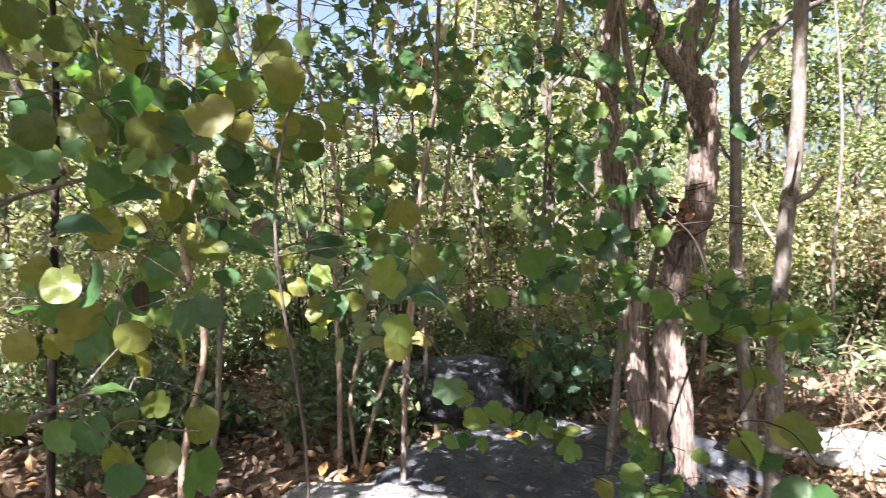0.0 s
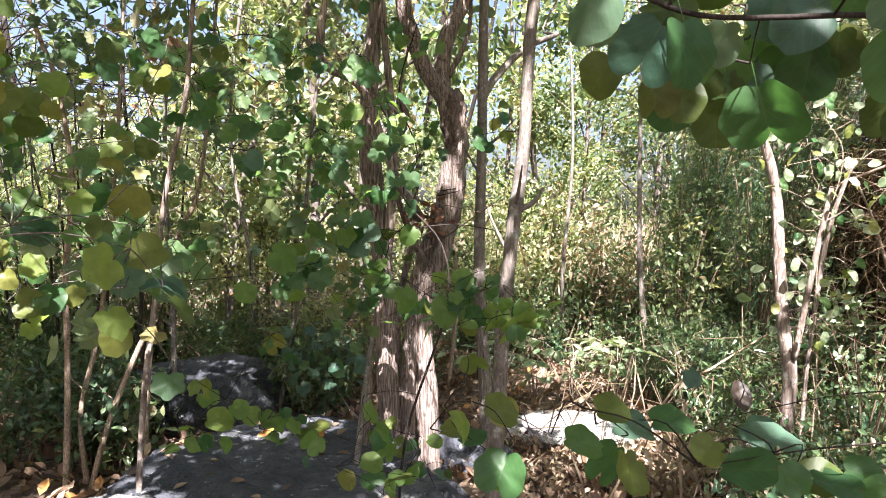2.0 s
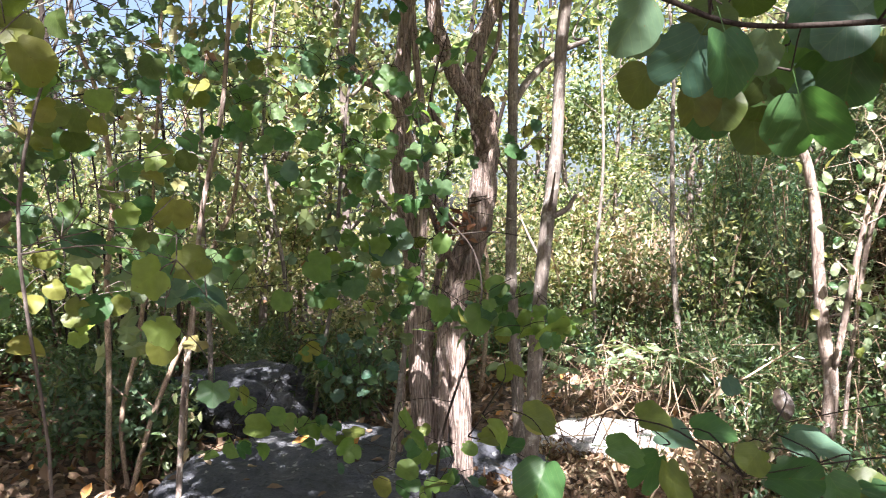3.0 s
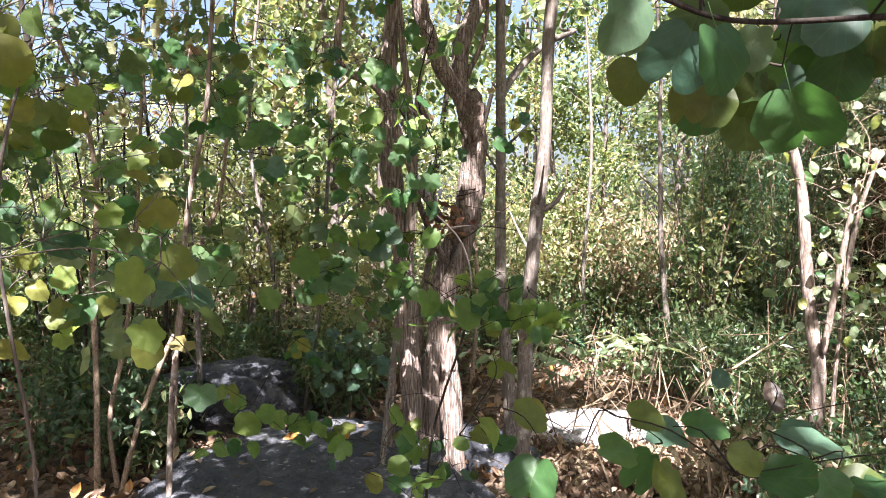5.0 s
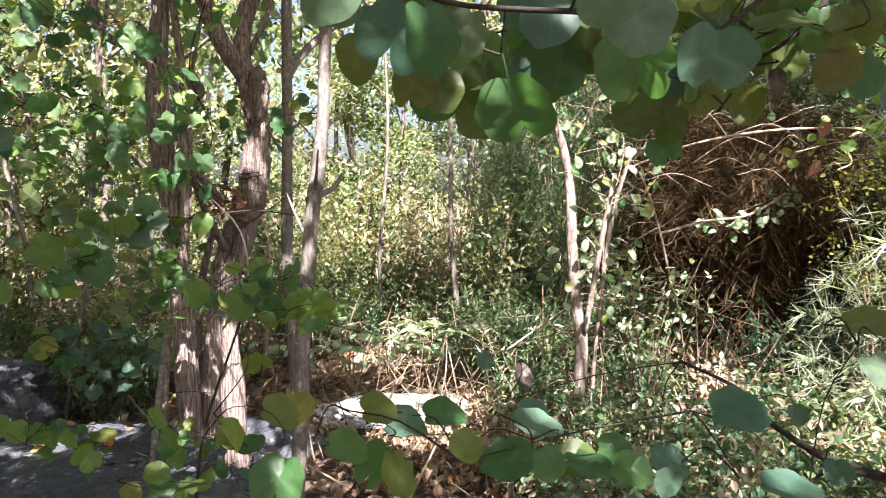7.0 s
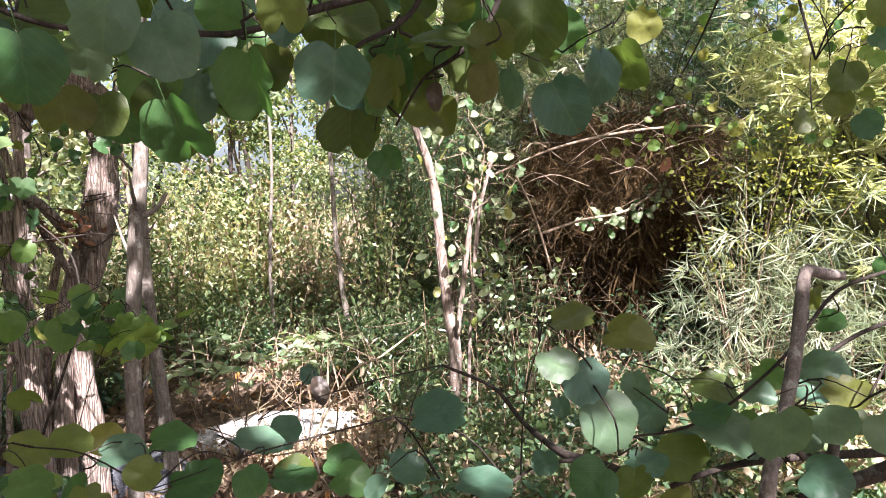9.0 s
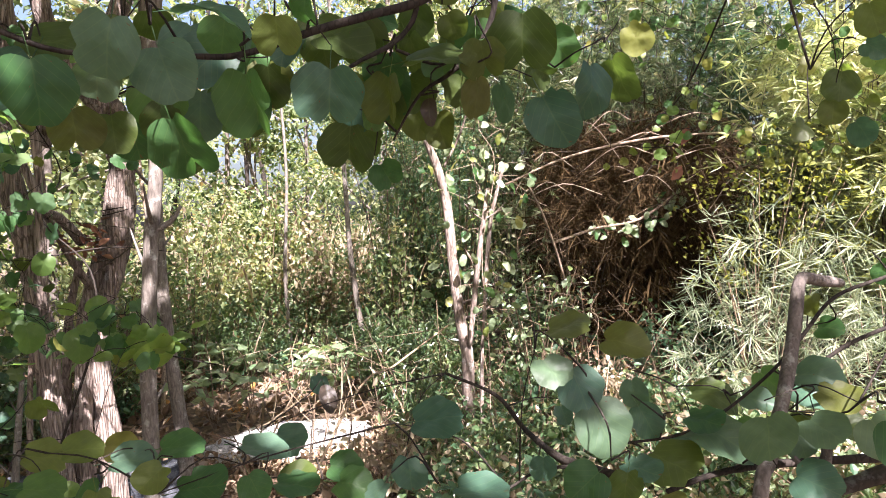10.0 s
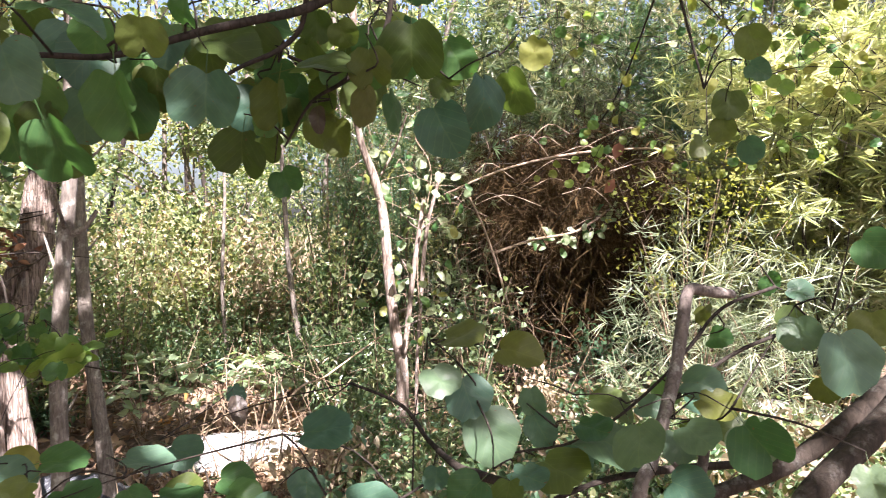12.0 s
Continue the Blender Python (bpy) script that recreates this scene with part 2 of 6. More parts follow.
M_WEED = leaf_material("pale_weed_leaves", [(0.0, (0.105, 0.165, 0.085)), (0.5, (0.190, 0.255, 0.150)), (1.0, (0.300, 0.350, 0.235))], gloss=0.34)
M_BAMBOO = leaf_material("bamboo_leaves", [(0.0, (0.034, 0.062, 0.028)), (0.4, (0.080, 0.118, 0.056)), (0.8, (0.175, 0.205, 0.120)), (1.0, (0.31, 0.29, 0.20))], through=0.3, gloss=0.36)
# dead bamboo tones darkened to stand for shade from the bamboo overhead
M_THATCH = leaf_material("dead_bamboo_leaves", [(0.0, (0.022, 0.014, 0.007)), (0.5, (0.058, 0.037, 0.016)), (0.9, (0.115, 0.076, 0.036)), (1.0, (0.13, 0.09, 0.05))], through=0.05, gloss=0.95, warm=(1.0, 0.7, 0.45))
M_LITTER = leaf_material("fallen_leaves", [(0.0, (0.065, 0.040, 0.025)), (0.35, (0.130, 0.085, 0.055)), (0.7, (0.215, 0.155, 0.107)), (0.93, (0.320, 0.250, 0.180)), (1.0, (0.34, 0.18, 0.06))], through=0.15, gloss=0.65, warm=(1.0, 0.75, 0.5))
M_LITTER_ONE = leaf_material("fallen_leaf", [(0.0, (0.065, 0.042, 0.028)), (0.4, (0.135, 0.092, 0.062)), (0.8, (0.220, 0.165, 0.118)), (1.0, (0.320, 0.250, 0.180))], True, through=0.15, gloss=0.65, warm=(1.0, 0.75, 0.5))
M_ORANGE = leaf_material("orange_leaf", [(0.0, (0.42, 0.19, 0.05)), (1.0, (0.50, 0.26, 0.06))], True, through=0.25, gloss=0.5)
M_STRAW = leaf_material("dry_straw", [(0.0, (0.16, 0.12, 0.075)), (0.5, (0.30, 0.245, 0.16)), (1.0, (0.44, 0.385, 0.28))], through=0.15, gloss=0.6, warm=(1.0, 0.85, 0.6))
M_STRAW_DIM = leaf_material("weathered_straw", [(0.0, (0.085, 0.060, 0.040)), (0.5, (0.150, 0.115, 0.078)), (1.0, (0.25, 0.205, 0.145))], through=0.1, gloss=0.7, warm=(1.0, 0.85, 0.6))
M_BARK = bark_material("ridged_bark", (0.43, 0.350, 0.305), (0.085, 0.064, 0.056), ridge=72.0, stretch=0.08, lichen=0.3, depth=0.016, crackle=0.95)
M_BARK_GREY = bark_material("grey_bark", (0.23, 0.205, 0.18), (0.075, 0.064, 0.056), ridge=95.0, stretch=0.25, lichen=0.35, depth=0.003, crackle=0.3)
M_BARK_PALE = bark_material("pale_bark", (0.33, 0.27, 0.23), (0.09, 0.066, 0.055), ridge=38.0, stretch=0.22, lichen=0.5, depth=0.005)
M_BARK_DARK = bark_material("dark_twig_bark", (0.044, 0.035, 0.029), (0.017, 0.014, 0.012), ridge=110.0, stretch=0.3, depth=0.001)
M_BARK_MOSS = bark_material("mossy_bark", (0.105, 0.085, 0.062), (0.032, 0.028, 0.019), ridge=110.0, stretch=0.5, depth=0.002, lichen=0.2, crackle=0.25)
M_BARK_DUSK = bark_material("dull_grey_bark", (0.17, 0.145, 0.13), (0.06, 0.05, 0.046), ridge=95.0, stretch=0.3, lichen=0.3, depth=0.003, crackle=0.3)
M_TWIG = bark_material("dry_twig", (0.40, 0.32, 0.24), (0.17, 0.12, 0.09), ridge=120.0, stretch=0.3, depth=0.001)
M_STALK = bark_material("dry_stalk", (0.24, 0.18, 0.12), (0.10, 0.07, 0.05), ridge=120.0, stretch=0.3, depth=0.001)
M_CULM = bark_material("dead_cane", (0.46, 0.37, 0.25), (0.25, 0.17, 0.11), ridge=50.0, stretch=0.05, depth=0.001, rough=0.6)
# dark blue-grey tones put shade into the boulders' colour
M_ROCK = rock_material("dark_boulder", ((0.034, 0.040, 0.050), (0.062, 0.068, 0.082), (0.15, 0.152, 0.165)), 0.42)
M_ROCK_PALE = rock_material("pale_boulder", ((0.36, 0.35, 0.34), (0.49, 0.475, 0.455), (0.62, 0.60, 0.58)), 0.3)
M_ROCK_GREY = rock_material("grey_boulder", ((0.17, 0.17, 0.175), (0.24, 0.238, 0.24), (0.32, 0.315, 0.31)), 0.2)
M_SOIL = soil_material("forest_soil")
M_BARK_BURL = bark_material("knotty_bark", (0.30, 0.235, 0.20), (0.075, 0.056, 0.048), ridge=60.0, stretch=0.35, depth=0.012, crackle=0.7)
M_DEADLEAF = leaf_material("withered_red_leaves", [(0.0, (0.10, 0.045, 0.03)), (0.5, (0.19, 0.085, 0.055)), (1.0, (0.28, 0.16, 0.10))], through=0.2, gloss=0.6)
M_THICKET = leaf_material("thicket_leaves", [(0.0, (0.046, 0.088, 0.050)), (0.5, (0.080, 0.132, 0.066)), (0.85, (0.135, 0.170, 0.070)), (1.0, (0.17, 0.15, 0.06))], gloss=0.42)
# bamboo leaves in lighter tones, so these clumps look overexposed by sun
M_SUNLIT_BAMBOO = leaf_material("sunlit_bamboo_leaves", [(0.0, (0.16, 0.21, 0.095)), (0.4, (0.30, 0.345, 0.185)), (0.8, (0.44, 0.46, 0.29)), (1.0, (0.54, 0.53, 0.39))], through=0.35, gloss=0.34)
# bark tones darkened so the log reads as a shaded silhouette
M_LOG = bark_material("shaded_log_bark", (0.060, 0.048, 0.038), (0.020, 0.016, 0.013), ridge=70.0, stretch=0.4, depth=0.004, lichen=0.12, crackle=0.4)

# ---- plan, fitted to the camera's view: stems as x, y, z, radius; leaves as x, y, z, size, hang, kind and tone, how squarely the blade faces the camera ----
CLUMP_LEFT = [(0.991, 3.300, 0.001, 0.0664), (0.965, 3.300, 0.551, 0.0576), (0.947, 3.300, 0.851, 0.0538), (0.924, 3.300, 1.149, 0.0504), (0.887, 3.280, 1.443, 0.0524), (0.833, 3.250, 1.728, 0.0518), (0.818, 3.250, 1.954, 0.0443), (0.830, 3.250, 2.291, 0.0399), (0.848, 3.250, 2.572, 0.0366)]
CLUMP_THIN = [(0.926, 3.270, 1.093, 0.0264), (0.931, 3.200, 1.445, 0.0243), (0.941, 3.200, 1.729, 0.0215), (0.921, 3.200, 2.010, 0.0202), (0.878, 3.200, 2.312, 0.0175), (0.853, 3.200, 2.557, 0.0164)]
CLUMP_MID = [(1.091, 3.360, -0.034, 0.0460), (1.086, 3.360, 0.527, 0.0438), (1.112, 3.380, 0.831, 0.0402), (1.145, 3.420, 1.072, 0.0404), (1.199, 3.420, 1.289, 0.0372), (1.274, 3.400, 1.461, 0.0372)]
CLUMP_RIGHT = [(1.231, 3.370, -0.054, 0.0634), (1.202, 3.370, 0.518, 0.0557), (1.180, 3.370, 0.830, 0.0502), (1.197, 3.370, 1.077, 0.0433), (1.252, 3.370, 1.231, 0.0488), (1.288, 3.370, 1.385, 0.0567), (1.296, 3.350, 1.539, 0.0712), (1.315, 3.350, 1.737, 0.0641), (1.330, 3.350, 1.890, 0.0619), (1.276, 3.350, 2.023, 0.0520), (1.235, 3.350, 2.125, 0.0495)]
FORK_L = [(1.242, 3.350, 2.096, 0.0526), (1.137, 3.330, 2.218, 0.0460), (1.053, 3.300, 2.380, 0.0428), (0.991, 3.300, 2.603, 0.0402)]
FORK_R = [(1.238, 3.360, 2.112, 0.0497), (1.254, 3.400, 2.331, 0.0476), (1.303, 3.420, 2.492, 0.0486), (1.402, 3.450, 2.724, 0.0502)]
CLUMP_BRANCH = [(1.119, 3.300, 1.446, 0.0282), (1.009, 3.200, 1.561, 0.0232), (0.926, 3.100, 1.626, 0.0188), (0.759, 3.100, 2.039, 0.0188), (0.594, 3.100, 2.133, 0.0167), (0.545, 3.100, 2.234, 0.0169), (0.576, 3.100, 2.497, 0.0153)]
SAP_A = [(1.028, 2.070, 0.509, 0.0277), (1.039, 2.070, 0.792, 0.0267), (1.041, 2.070, 1.033, 0.0252), (1.056, 2.070, 1.272, 0.0249), (1.072, 2.070, 1.469, 0.0249), (1.088, 2.070, 1.597, 0.0232), (1.102, 2.070, 1.764, 0.0217), (1.105, 2.070, 1.959, 0.0211), (1.122, 2.070, 2.249, 0.0209)]
SAP_B = [(1.612, 3.400, -0.107, 0.0436), (1.570, 3.400, 0.422, 0.0399), (1.532, 3.400, 0.812, 0.0340), (1.506, 3.400, 1.132, 0.0319), (1.498, 3.400, 1.449, 0.0317), (1.495, 3.400, 1.825, 0.0286), (1.488, 3.400, 2.228, 0.0274), (1.483, 3.400, 2.687, 0.0266)]
SAP_B_BR = [(1.491, 3.400, 2.105, 0.0193), (1.584, 3.450, 2.244, 0.0231), (1.796, 3.500, 2.447, 0.0207), (1.994, 3.500, 2.546, 0.0124)]
POLE = [(2.746, 2.750, 2.845, 0.0205), (2.741, 2.750, 2.437, 0.0216), (2.751, 2.720, 2.038, 0.0227), (2.840, 2.700, 1.784, 0.0277), (2.900, 2.700, 1.573, 0.0312), (2.895, 2.650, 1.214, 0.0358), (2.892, 2.600, 0.925, 0.0358), (2.895, 2.550, 0.703, 0.0391), (2.890, 2.550, 0.346, 0.0417), (2.865, 2.520, 0.034, 0.0458)]
STICK_A = [(2.888, 2.520, 0.789, 0.0145), (2.931, 2.500, 1.154, 0.0159), (2.961, 2.480, 1.407, 0.0143), (3.009, 2.470, 1.660, 0.0112)]
STICK_B = [(3.032, 2.550, 0.946, 0.0099), (3.072, 2.550, 1.304, 0.0132), (3.068, 2.500, 1.532, 0.0114), (3.114, 2.450, 1.788, 0.0098)]
POLE_TWIG = [(2.883, 2.700, 1.801, 0.0082), (2.954, 2.650, 1.961, 0.0066), (3.003, 2.600, 2.152, 0.0066)]
WHITE_TWIG = [(4.880, 3.400, 0.720, 0.0099), (4.802, 3.450, 1.039, 0.0122), (4.701, 3.450, 1.270, 0.0120), (4.568, 3.450, 1.525, 0.0095), (4.405, 3.450, 1.756, 0.0093)]
WHITE_TWIG2 = [(4.701, 3.450, 1.270, 0.0120), (5.212, 3.400, 1.371, 0.0128), (5.755, 3.300, 1.446, 0.0109), (6.267, 3.200, 1.702, 0.0115)]
ARCH = [(3.691, 3.000, 1.726, 0.0118), (4.233, 2.950, 1.913, 0.0149), (4.859, 2.900, 2.048, 0.0186), (5.427, 2.750, 2.128, 0.0175), (6.077, 2.600, 2.161, 0.0162), (6.961, 2.500, 2.119, 0.0121)]
THIN = [(3.325, 4.530, 2.702, 0.0146), (3.335, 4.530, 2.215, 0.0169), (3.354, 4.530, 1.768, 0.0192), (3.373, 4.530, 1.317, 0.0216), (3.407, 4.530, 0.997, 0.0242), (3.455, 4.530, 0.629, 0.0245), (3.533, 4.530, 0.067, 0.0251)]
S1 = [(-0.635, 3.900, -0.104, 0.0183), (-0.626, 3.900, 0.580, 0.0161), (-0.635, 3.900, 1.085, 0.0158), (-0.604, 3.900, 1.581, 0.0144), (-0.666, 3.900, 2.071, 0.0132), (-0.797, 3.900, 2.588, 0.0122)]
S2 = [(-0.542, 3.950, -0.057, 0.0156), (-0.573, 3.950, 0.326, 0.0137), (-0.494, 3.950, 0.737, 0.0134), (-0.443, 3.950, 1.143, 0.0119), (-0.404, 3.950, 1.645, 0.0092)]
S3 = [(-0.508, 3.900, -0.037, 0.0168), (-0.414, 3.900, 0.338, 0.0162), (-0.289, 3.900, 0.675, 0.0158), (-0.233, 3.900, 0.792, 0.0131)]
S4 = [(-0.199, 2.950, 0.176, 0.0139), (-0.180, 2.950, 0.670, 0.0132), (-0.138, 2.950, 1.078, 0.0128), (-0.117, 2.950, 1.380, 0.0117), (-0.087, 2.950, 1.604, 0.0108), (-0.026, 2.950, 1.923, 0.0108), (-0.002, 2.950, 2.264, 0.0101)]
S6 = [(0.551, 4.700, -0.023, 0.0148), (0.639, 4.700, 0.609, 0.0144), (0.691, 4.700, 0.972, 0.0126), (0.721, 4.700, 1.570, 0.0126), (0.763, 4.700, 2.198, 0.0112), (0.818, 4.700, 2.701, 0.0098)]
S7 = [(-1.828, 3.000, 0.159, 0.0211), (-1.794, 3.000, 0.687, 0.0190), (-1.759, 3.000, 1.205, 0.0185), (-1.731, 3.000, 1.586, 0.0172), (-1.703, 3.000, 2.012, 0.0150), (-1.697, 3.000, 2.357, 0.0141)]
S8 = [(-2.209, 4.200, 0.356, 0.0226), (-2.220, 4.200, 0.866, 0.0222), (-2.195, 4.200, 1.439, 0.0188), (-2.193, 4.200, 1.968, 0.0158)]
S9 = [(-0.932, 2.400, 0.756, 0.0124), (-0.870, 2.400, 1.047, 0.0120), (-0.937, 2.400, 1.419, 0.0137), (-0.879, 2.400, 1.681, 0.0110)]
S10 = [(-1.183, 3.400, 0.444, 0.0149), (-1.143, 3.400, 1.004, 0.0144), (-1.095, 3.400, 1.581, 0.0130), (-1.054, 3.400, 2.063, 0.0107)]
S11 = [(0.731, 3.000, 0.162, 0.0156), (0.774, 3.000, 0.638, 0.0138), (0.806, 3.000, 0.924, 0.0083)]
S12 = [(-0.134, 4.600, 0.042, 0.0191), (-0.135, 4.600, 0.603, 0.0186), (-0.163, 4.600, 1.117, 0.0168), (-0.196, 4.600, 1.779, 0.0137)]
S13 = [(-0.456, 4.900, 0.125, 0.0135), (-0.358, 4.900, 0.717, 0.0132), (-0.384, 4.900, 1.387, 0.0130), (-0.467, 4.900, 2.211, 0.0115), (-0.472, 4.900, 2.817, 0.0118)]
S14 = [(-0.159, 3.800, 1.087, 0.0152), (-0.073, 3.800, 1.344, 0.0151), (0.029, 3.800, 1.631, 0.0113)]
NEAR_L0 = [(-0.807, 1.219, 1.831, 0.0076), (-0.783, 1.254, 1.747, 0.0083), (-0.762, 1.281, 1.656, 0.0076), (-0.732, 1.306, 1.581, 0.0064)]
NEAR_L1 = [(-0.784, 1.159, 1.516, 0.0042), (-0.726, 1.195, 1.545, 0.0042), (-0.630, 1.247, 1.576, 0.0042), (-0.550, 1.283, 1.598, 0.0042), (-0.492, 1.303, 1.637, 0.0036), (-0.377, 1.331, 1.709, 0.0030)]
NEAR_L2 = [(-0.717, 1.029, 1.161, 0.0055), (-0.668, 1.066, 1.175, 0.0050), (-0.607, 1.108, 1.199, 0.0033), (-0.569, 1.129, 1.202, 0.0022)]
OVER_A = [(0.465, 0.568, 1.732, 0.0036), (0.543, 0.534, 1.701, 0.0028), (0.646, 0.465, 1.696, 0.0030), (0.699, 0.443, 1.701, 0.0033), (0.776, 0.418, 1.733, 0.0047), (0.833, 0.401, 1.754, 0.0052), (0.902, 0.392, 1.781, 0.0058), (0.968, 0.371, 1.828, 0.0065)]
OVER_B = [(0.751, 0.430, 1.645, 0.0013), (0.812, 0.408, 1.695, 0.0024), (0.870, 0.409, 1.728, 0.0032), (0.899, 0.403, 1.759, 0.0033), (0.899, 0.387, 1.798, 0.0033)]
OVER_C = [(0.916, 0.474, 1.623, 0.0015), (0.940, 0.446, 1.680, 0.0023), (0.979, 0.434, 1.708, 0.0031), (1.016, 0.417, 1.743, 0.0040), (1.032, 0.402, 1.783, 0.0040), (1.030, 0.384, 1.830, 0.0040)]
OVER_D = [(0.922, 0.469, 1.741, 0.0023), (0.990, 0.458, 1.729, 0.0020), (1.071, 0.441, 1.771, 0.0021), (1.107, 0.409, 1.757, 0.0017), (1.101, 0.352, 1.718, 0.0012)]
LOW_A = [(1.170, 0.684, 1.232, 0.0026), (1.225, 0.608, 1.194, 0.0037), (1.220, 0.535, 1.150, 0.0046), (1.190, 0.434, 1.135, 0.0066), (1.183, 0.378, 1.138, 0.0073), (1.189, 0.317, 1.137, 0.0062)]
LOW_B = [(1.183, 0.378, 1.138, 0.0041), (1.119, 0.406, 1.143, 0.0022), (1.044, 0.403, 1.136, 0.0021)]
LOW_C = [(1.179, 0.238, 1.143, 0.0034), (1.233, 0.203, 1.161, 0.0039), (1.289, 0.168, 1.168, 0.0053), (1.365, 0.125, 1.166, 0.0061), (1.444, 0.061, 1.168, 0.0068)]
LOW_D = [(1.202, 0.326, 1.181, 0.0018), (1.275, 0.278, 1.188, 0.0023), (1.315, 0.229, 1.224, 0.0023), (1.376, 0.184, 1.283, 0.0023), (1.445, 0.172, 1.324, 0.0029), (1.516, 0.151, 1.379, 0.0030), (1.590, 0.097, 1.410, 0.0032)]
LOW_E = [(1.376, 0.167, 1.253, 0.0023), (1.446, 0.149, 1.285, 0.0029), (1.514, 0.127, 1.311, 0.0031), (1.581, 0.094, 1.332, 0.0032)]
BENT = [(1.191, 0.119, 1.159, 0.0089), (1.230, 0.125, 1.203, 0.0090), (1.294, 0.140, 1.243, 0.0099), (1.348, 0.151, 1.293, 0.0099), (1.379, 0.156, 1.344, 0.0092), (1.417, 0.165, 1.404, 0.0089), (1.449, 0.170, 1.413, 0.0092), (1.530, 0.180, 1.402, 0.0090), (1.640, 0.187, 1.388, 0.0080)]
BENT_TWIG = [(1.268, 0.136, 1.227, 0.0038), (1.270, 0.102, 1.191, 0.0034), (1.273, 0.070, 1.167, 0.0030)]
LOG_A = [(1.234, 0.096, 1.156, 0.0064), (1.302, 0.045, 1.179, 0.0102), (1.353, -0.005, 1.208, 0.0122), (1.402, -0.050, 1.253, 0.0125), (1.454, -0.086, 1.297, 0.0128), (1.519, -0.118, 1.336, 0.0134)]
LOG_B = [(1.197, -0.056, 1.195, 0.0130), (1.250, -0.073, 1.233, 0.0145), (1.311, -0.096, 1.267, 0.0152), (1.389, -0.118, 1.308, 0.0156)]
SNAG = [(1.267, 0.081, 1.162, 0.0085), (1.277, 0.079, 1.188, 0.0080), (1.290, 0.079, 1.221, 0.0064)]
OVER_LEAVES = [
    (0.53, 0.308, 1.658, 0.061, -5, 'Rb', 1.0), (0.576, 0.319, 1.647, 0.059, 5, 'Rb', 1.0), (0.769, 0.385, 1.658, 0.079, 0, 'Bb', 0.98),
    (0.894, 0.548, 1.622, 0.085, 0, 'Bo', 0.99), (0.695, 0.416, 1.647, 0.09, 0, 'Bg', 0.91), (0.678, 0.578, 1.616, 0.101, 10, 'Bg', 0.88),
    (0.616, 0.647, 1.637, 0.061, 0, 'Ro', 1.0), (0.516, 0.519, 1.66, 0.082, 0, 'Rg', 0.77), (0.69, 0.346, 1.699, 0.05, 0, 'By', 1.0),
    (0.69, 0.476, 1.725, 0.055, 0, 'Rg', 1.0), (0.834, 0.456, 1.735, 0.088, 60, 'Ro', 0.65), (0.891, 0.446, 1.673, 0.081, 0, 'Bo', 0.79),
    (0.933, 0.401, 1.719, 0.105, 85, 'Ro', 0.42), (0.956, 0.394, 1.761, 0.042, 20, 'Ro', 1.0)]
OVER_LEAVES_B = [
    (1.007, 0.323, 1.737, 0.09, 0, 'Bo', 0.9), (0.956, 0.354, 1.665, 0.06, 0, 'Rt', 0.72), (0.99, 0.336, 1.661, 0.062, 5, 'Rb', 0.7),
    (1.045, 0.309, 1.643, 0.088, 15, 'Rb', 0.88), (1.117, 0.306, 1.682, 0.088, 0, 'Rb', 0.71), (1.201, 0.32, 1.709, 0.08, 10, 'Ro', 0.74),
    (1.021, 0.503, 1.649, 0.065, 0, 'Ro', 1.0), (0.92, 0.402, 1.653, 0.04, 0, 'Od', 1), (0.803, 0.597, 1.711, 0.068, 0, 'Ro', 1.0),
    (0.909, 0.51, 1.665, 0.061, 0, 'Rg', 0.79), (0.542, 0.584, 1.722, 0.072, 60, 'Ro', 0.7), (0.613, 0.313, 1.699, 0.07, 80, 'Rb', 0.63),
    (0.767, 0.429, 1.755, 0.05, -20, 'Rg', 1.0), (0.685, 0.681, 1.784, 0.059, 0, 'Ro', 1.0), (1.021, 0.549, 1.817, 0.059, 0, 'Ro', 1.0),
    (1.286, 0.347, 1.783, 0.06, 30, 'Ry', 1.0)]
OVER_LEAVES_C = [
    (0.513, 0.579, 1.673, 0.087, -30, 'Bb', 0.91), (0.573, 0.645, 1.638, 0.066, -5, 'Bo', 0.84), (0.578, 0.546, 1.68, 0.058, 0, 'Rp', 0.99),
    (0.676, 0.647, 1.651, 0.069, 0, 'Ro', 1.0), (0.79, 0.652, 1.671, 0.069, 20, 'Ro', 1.0), (0.443, 0.566, 1.683, 0.043, 10, 'Rp', 1.0),
    (0.646, 0.695, 1.737, 0.058, 0, 'Ro', 1.0), (0.767, 0.67, 1.731, 0.068, 0, 'Rg', 1.0), (0.426, 0.552, 1.697, 0.077, -10, 'Rp', 1.0),
    (0.531, 0.701, 1.668, 0.065, -35, 'Ro', 0.7), (0.735, 0.57, 1.747, 0.061, 0, 'Rb', 1.0), (0.8, 0.591, 1.702, 0.071, 0, 'Ro', 1.0),
    (0.776, 0.654, 1.683, 0.09, 0, 'Rg', 0.96), (0.957, 0.341, 1.711, 0.062, 0, 'Bo', 1.0), (1.02, 0.45, 1.695, 0.055, 0, 'Ro', 1.0)]
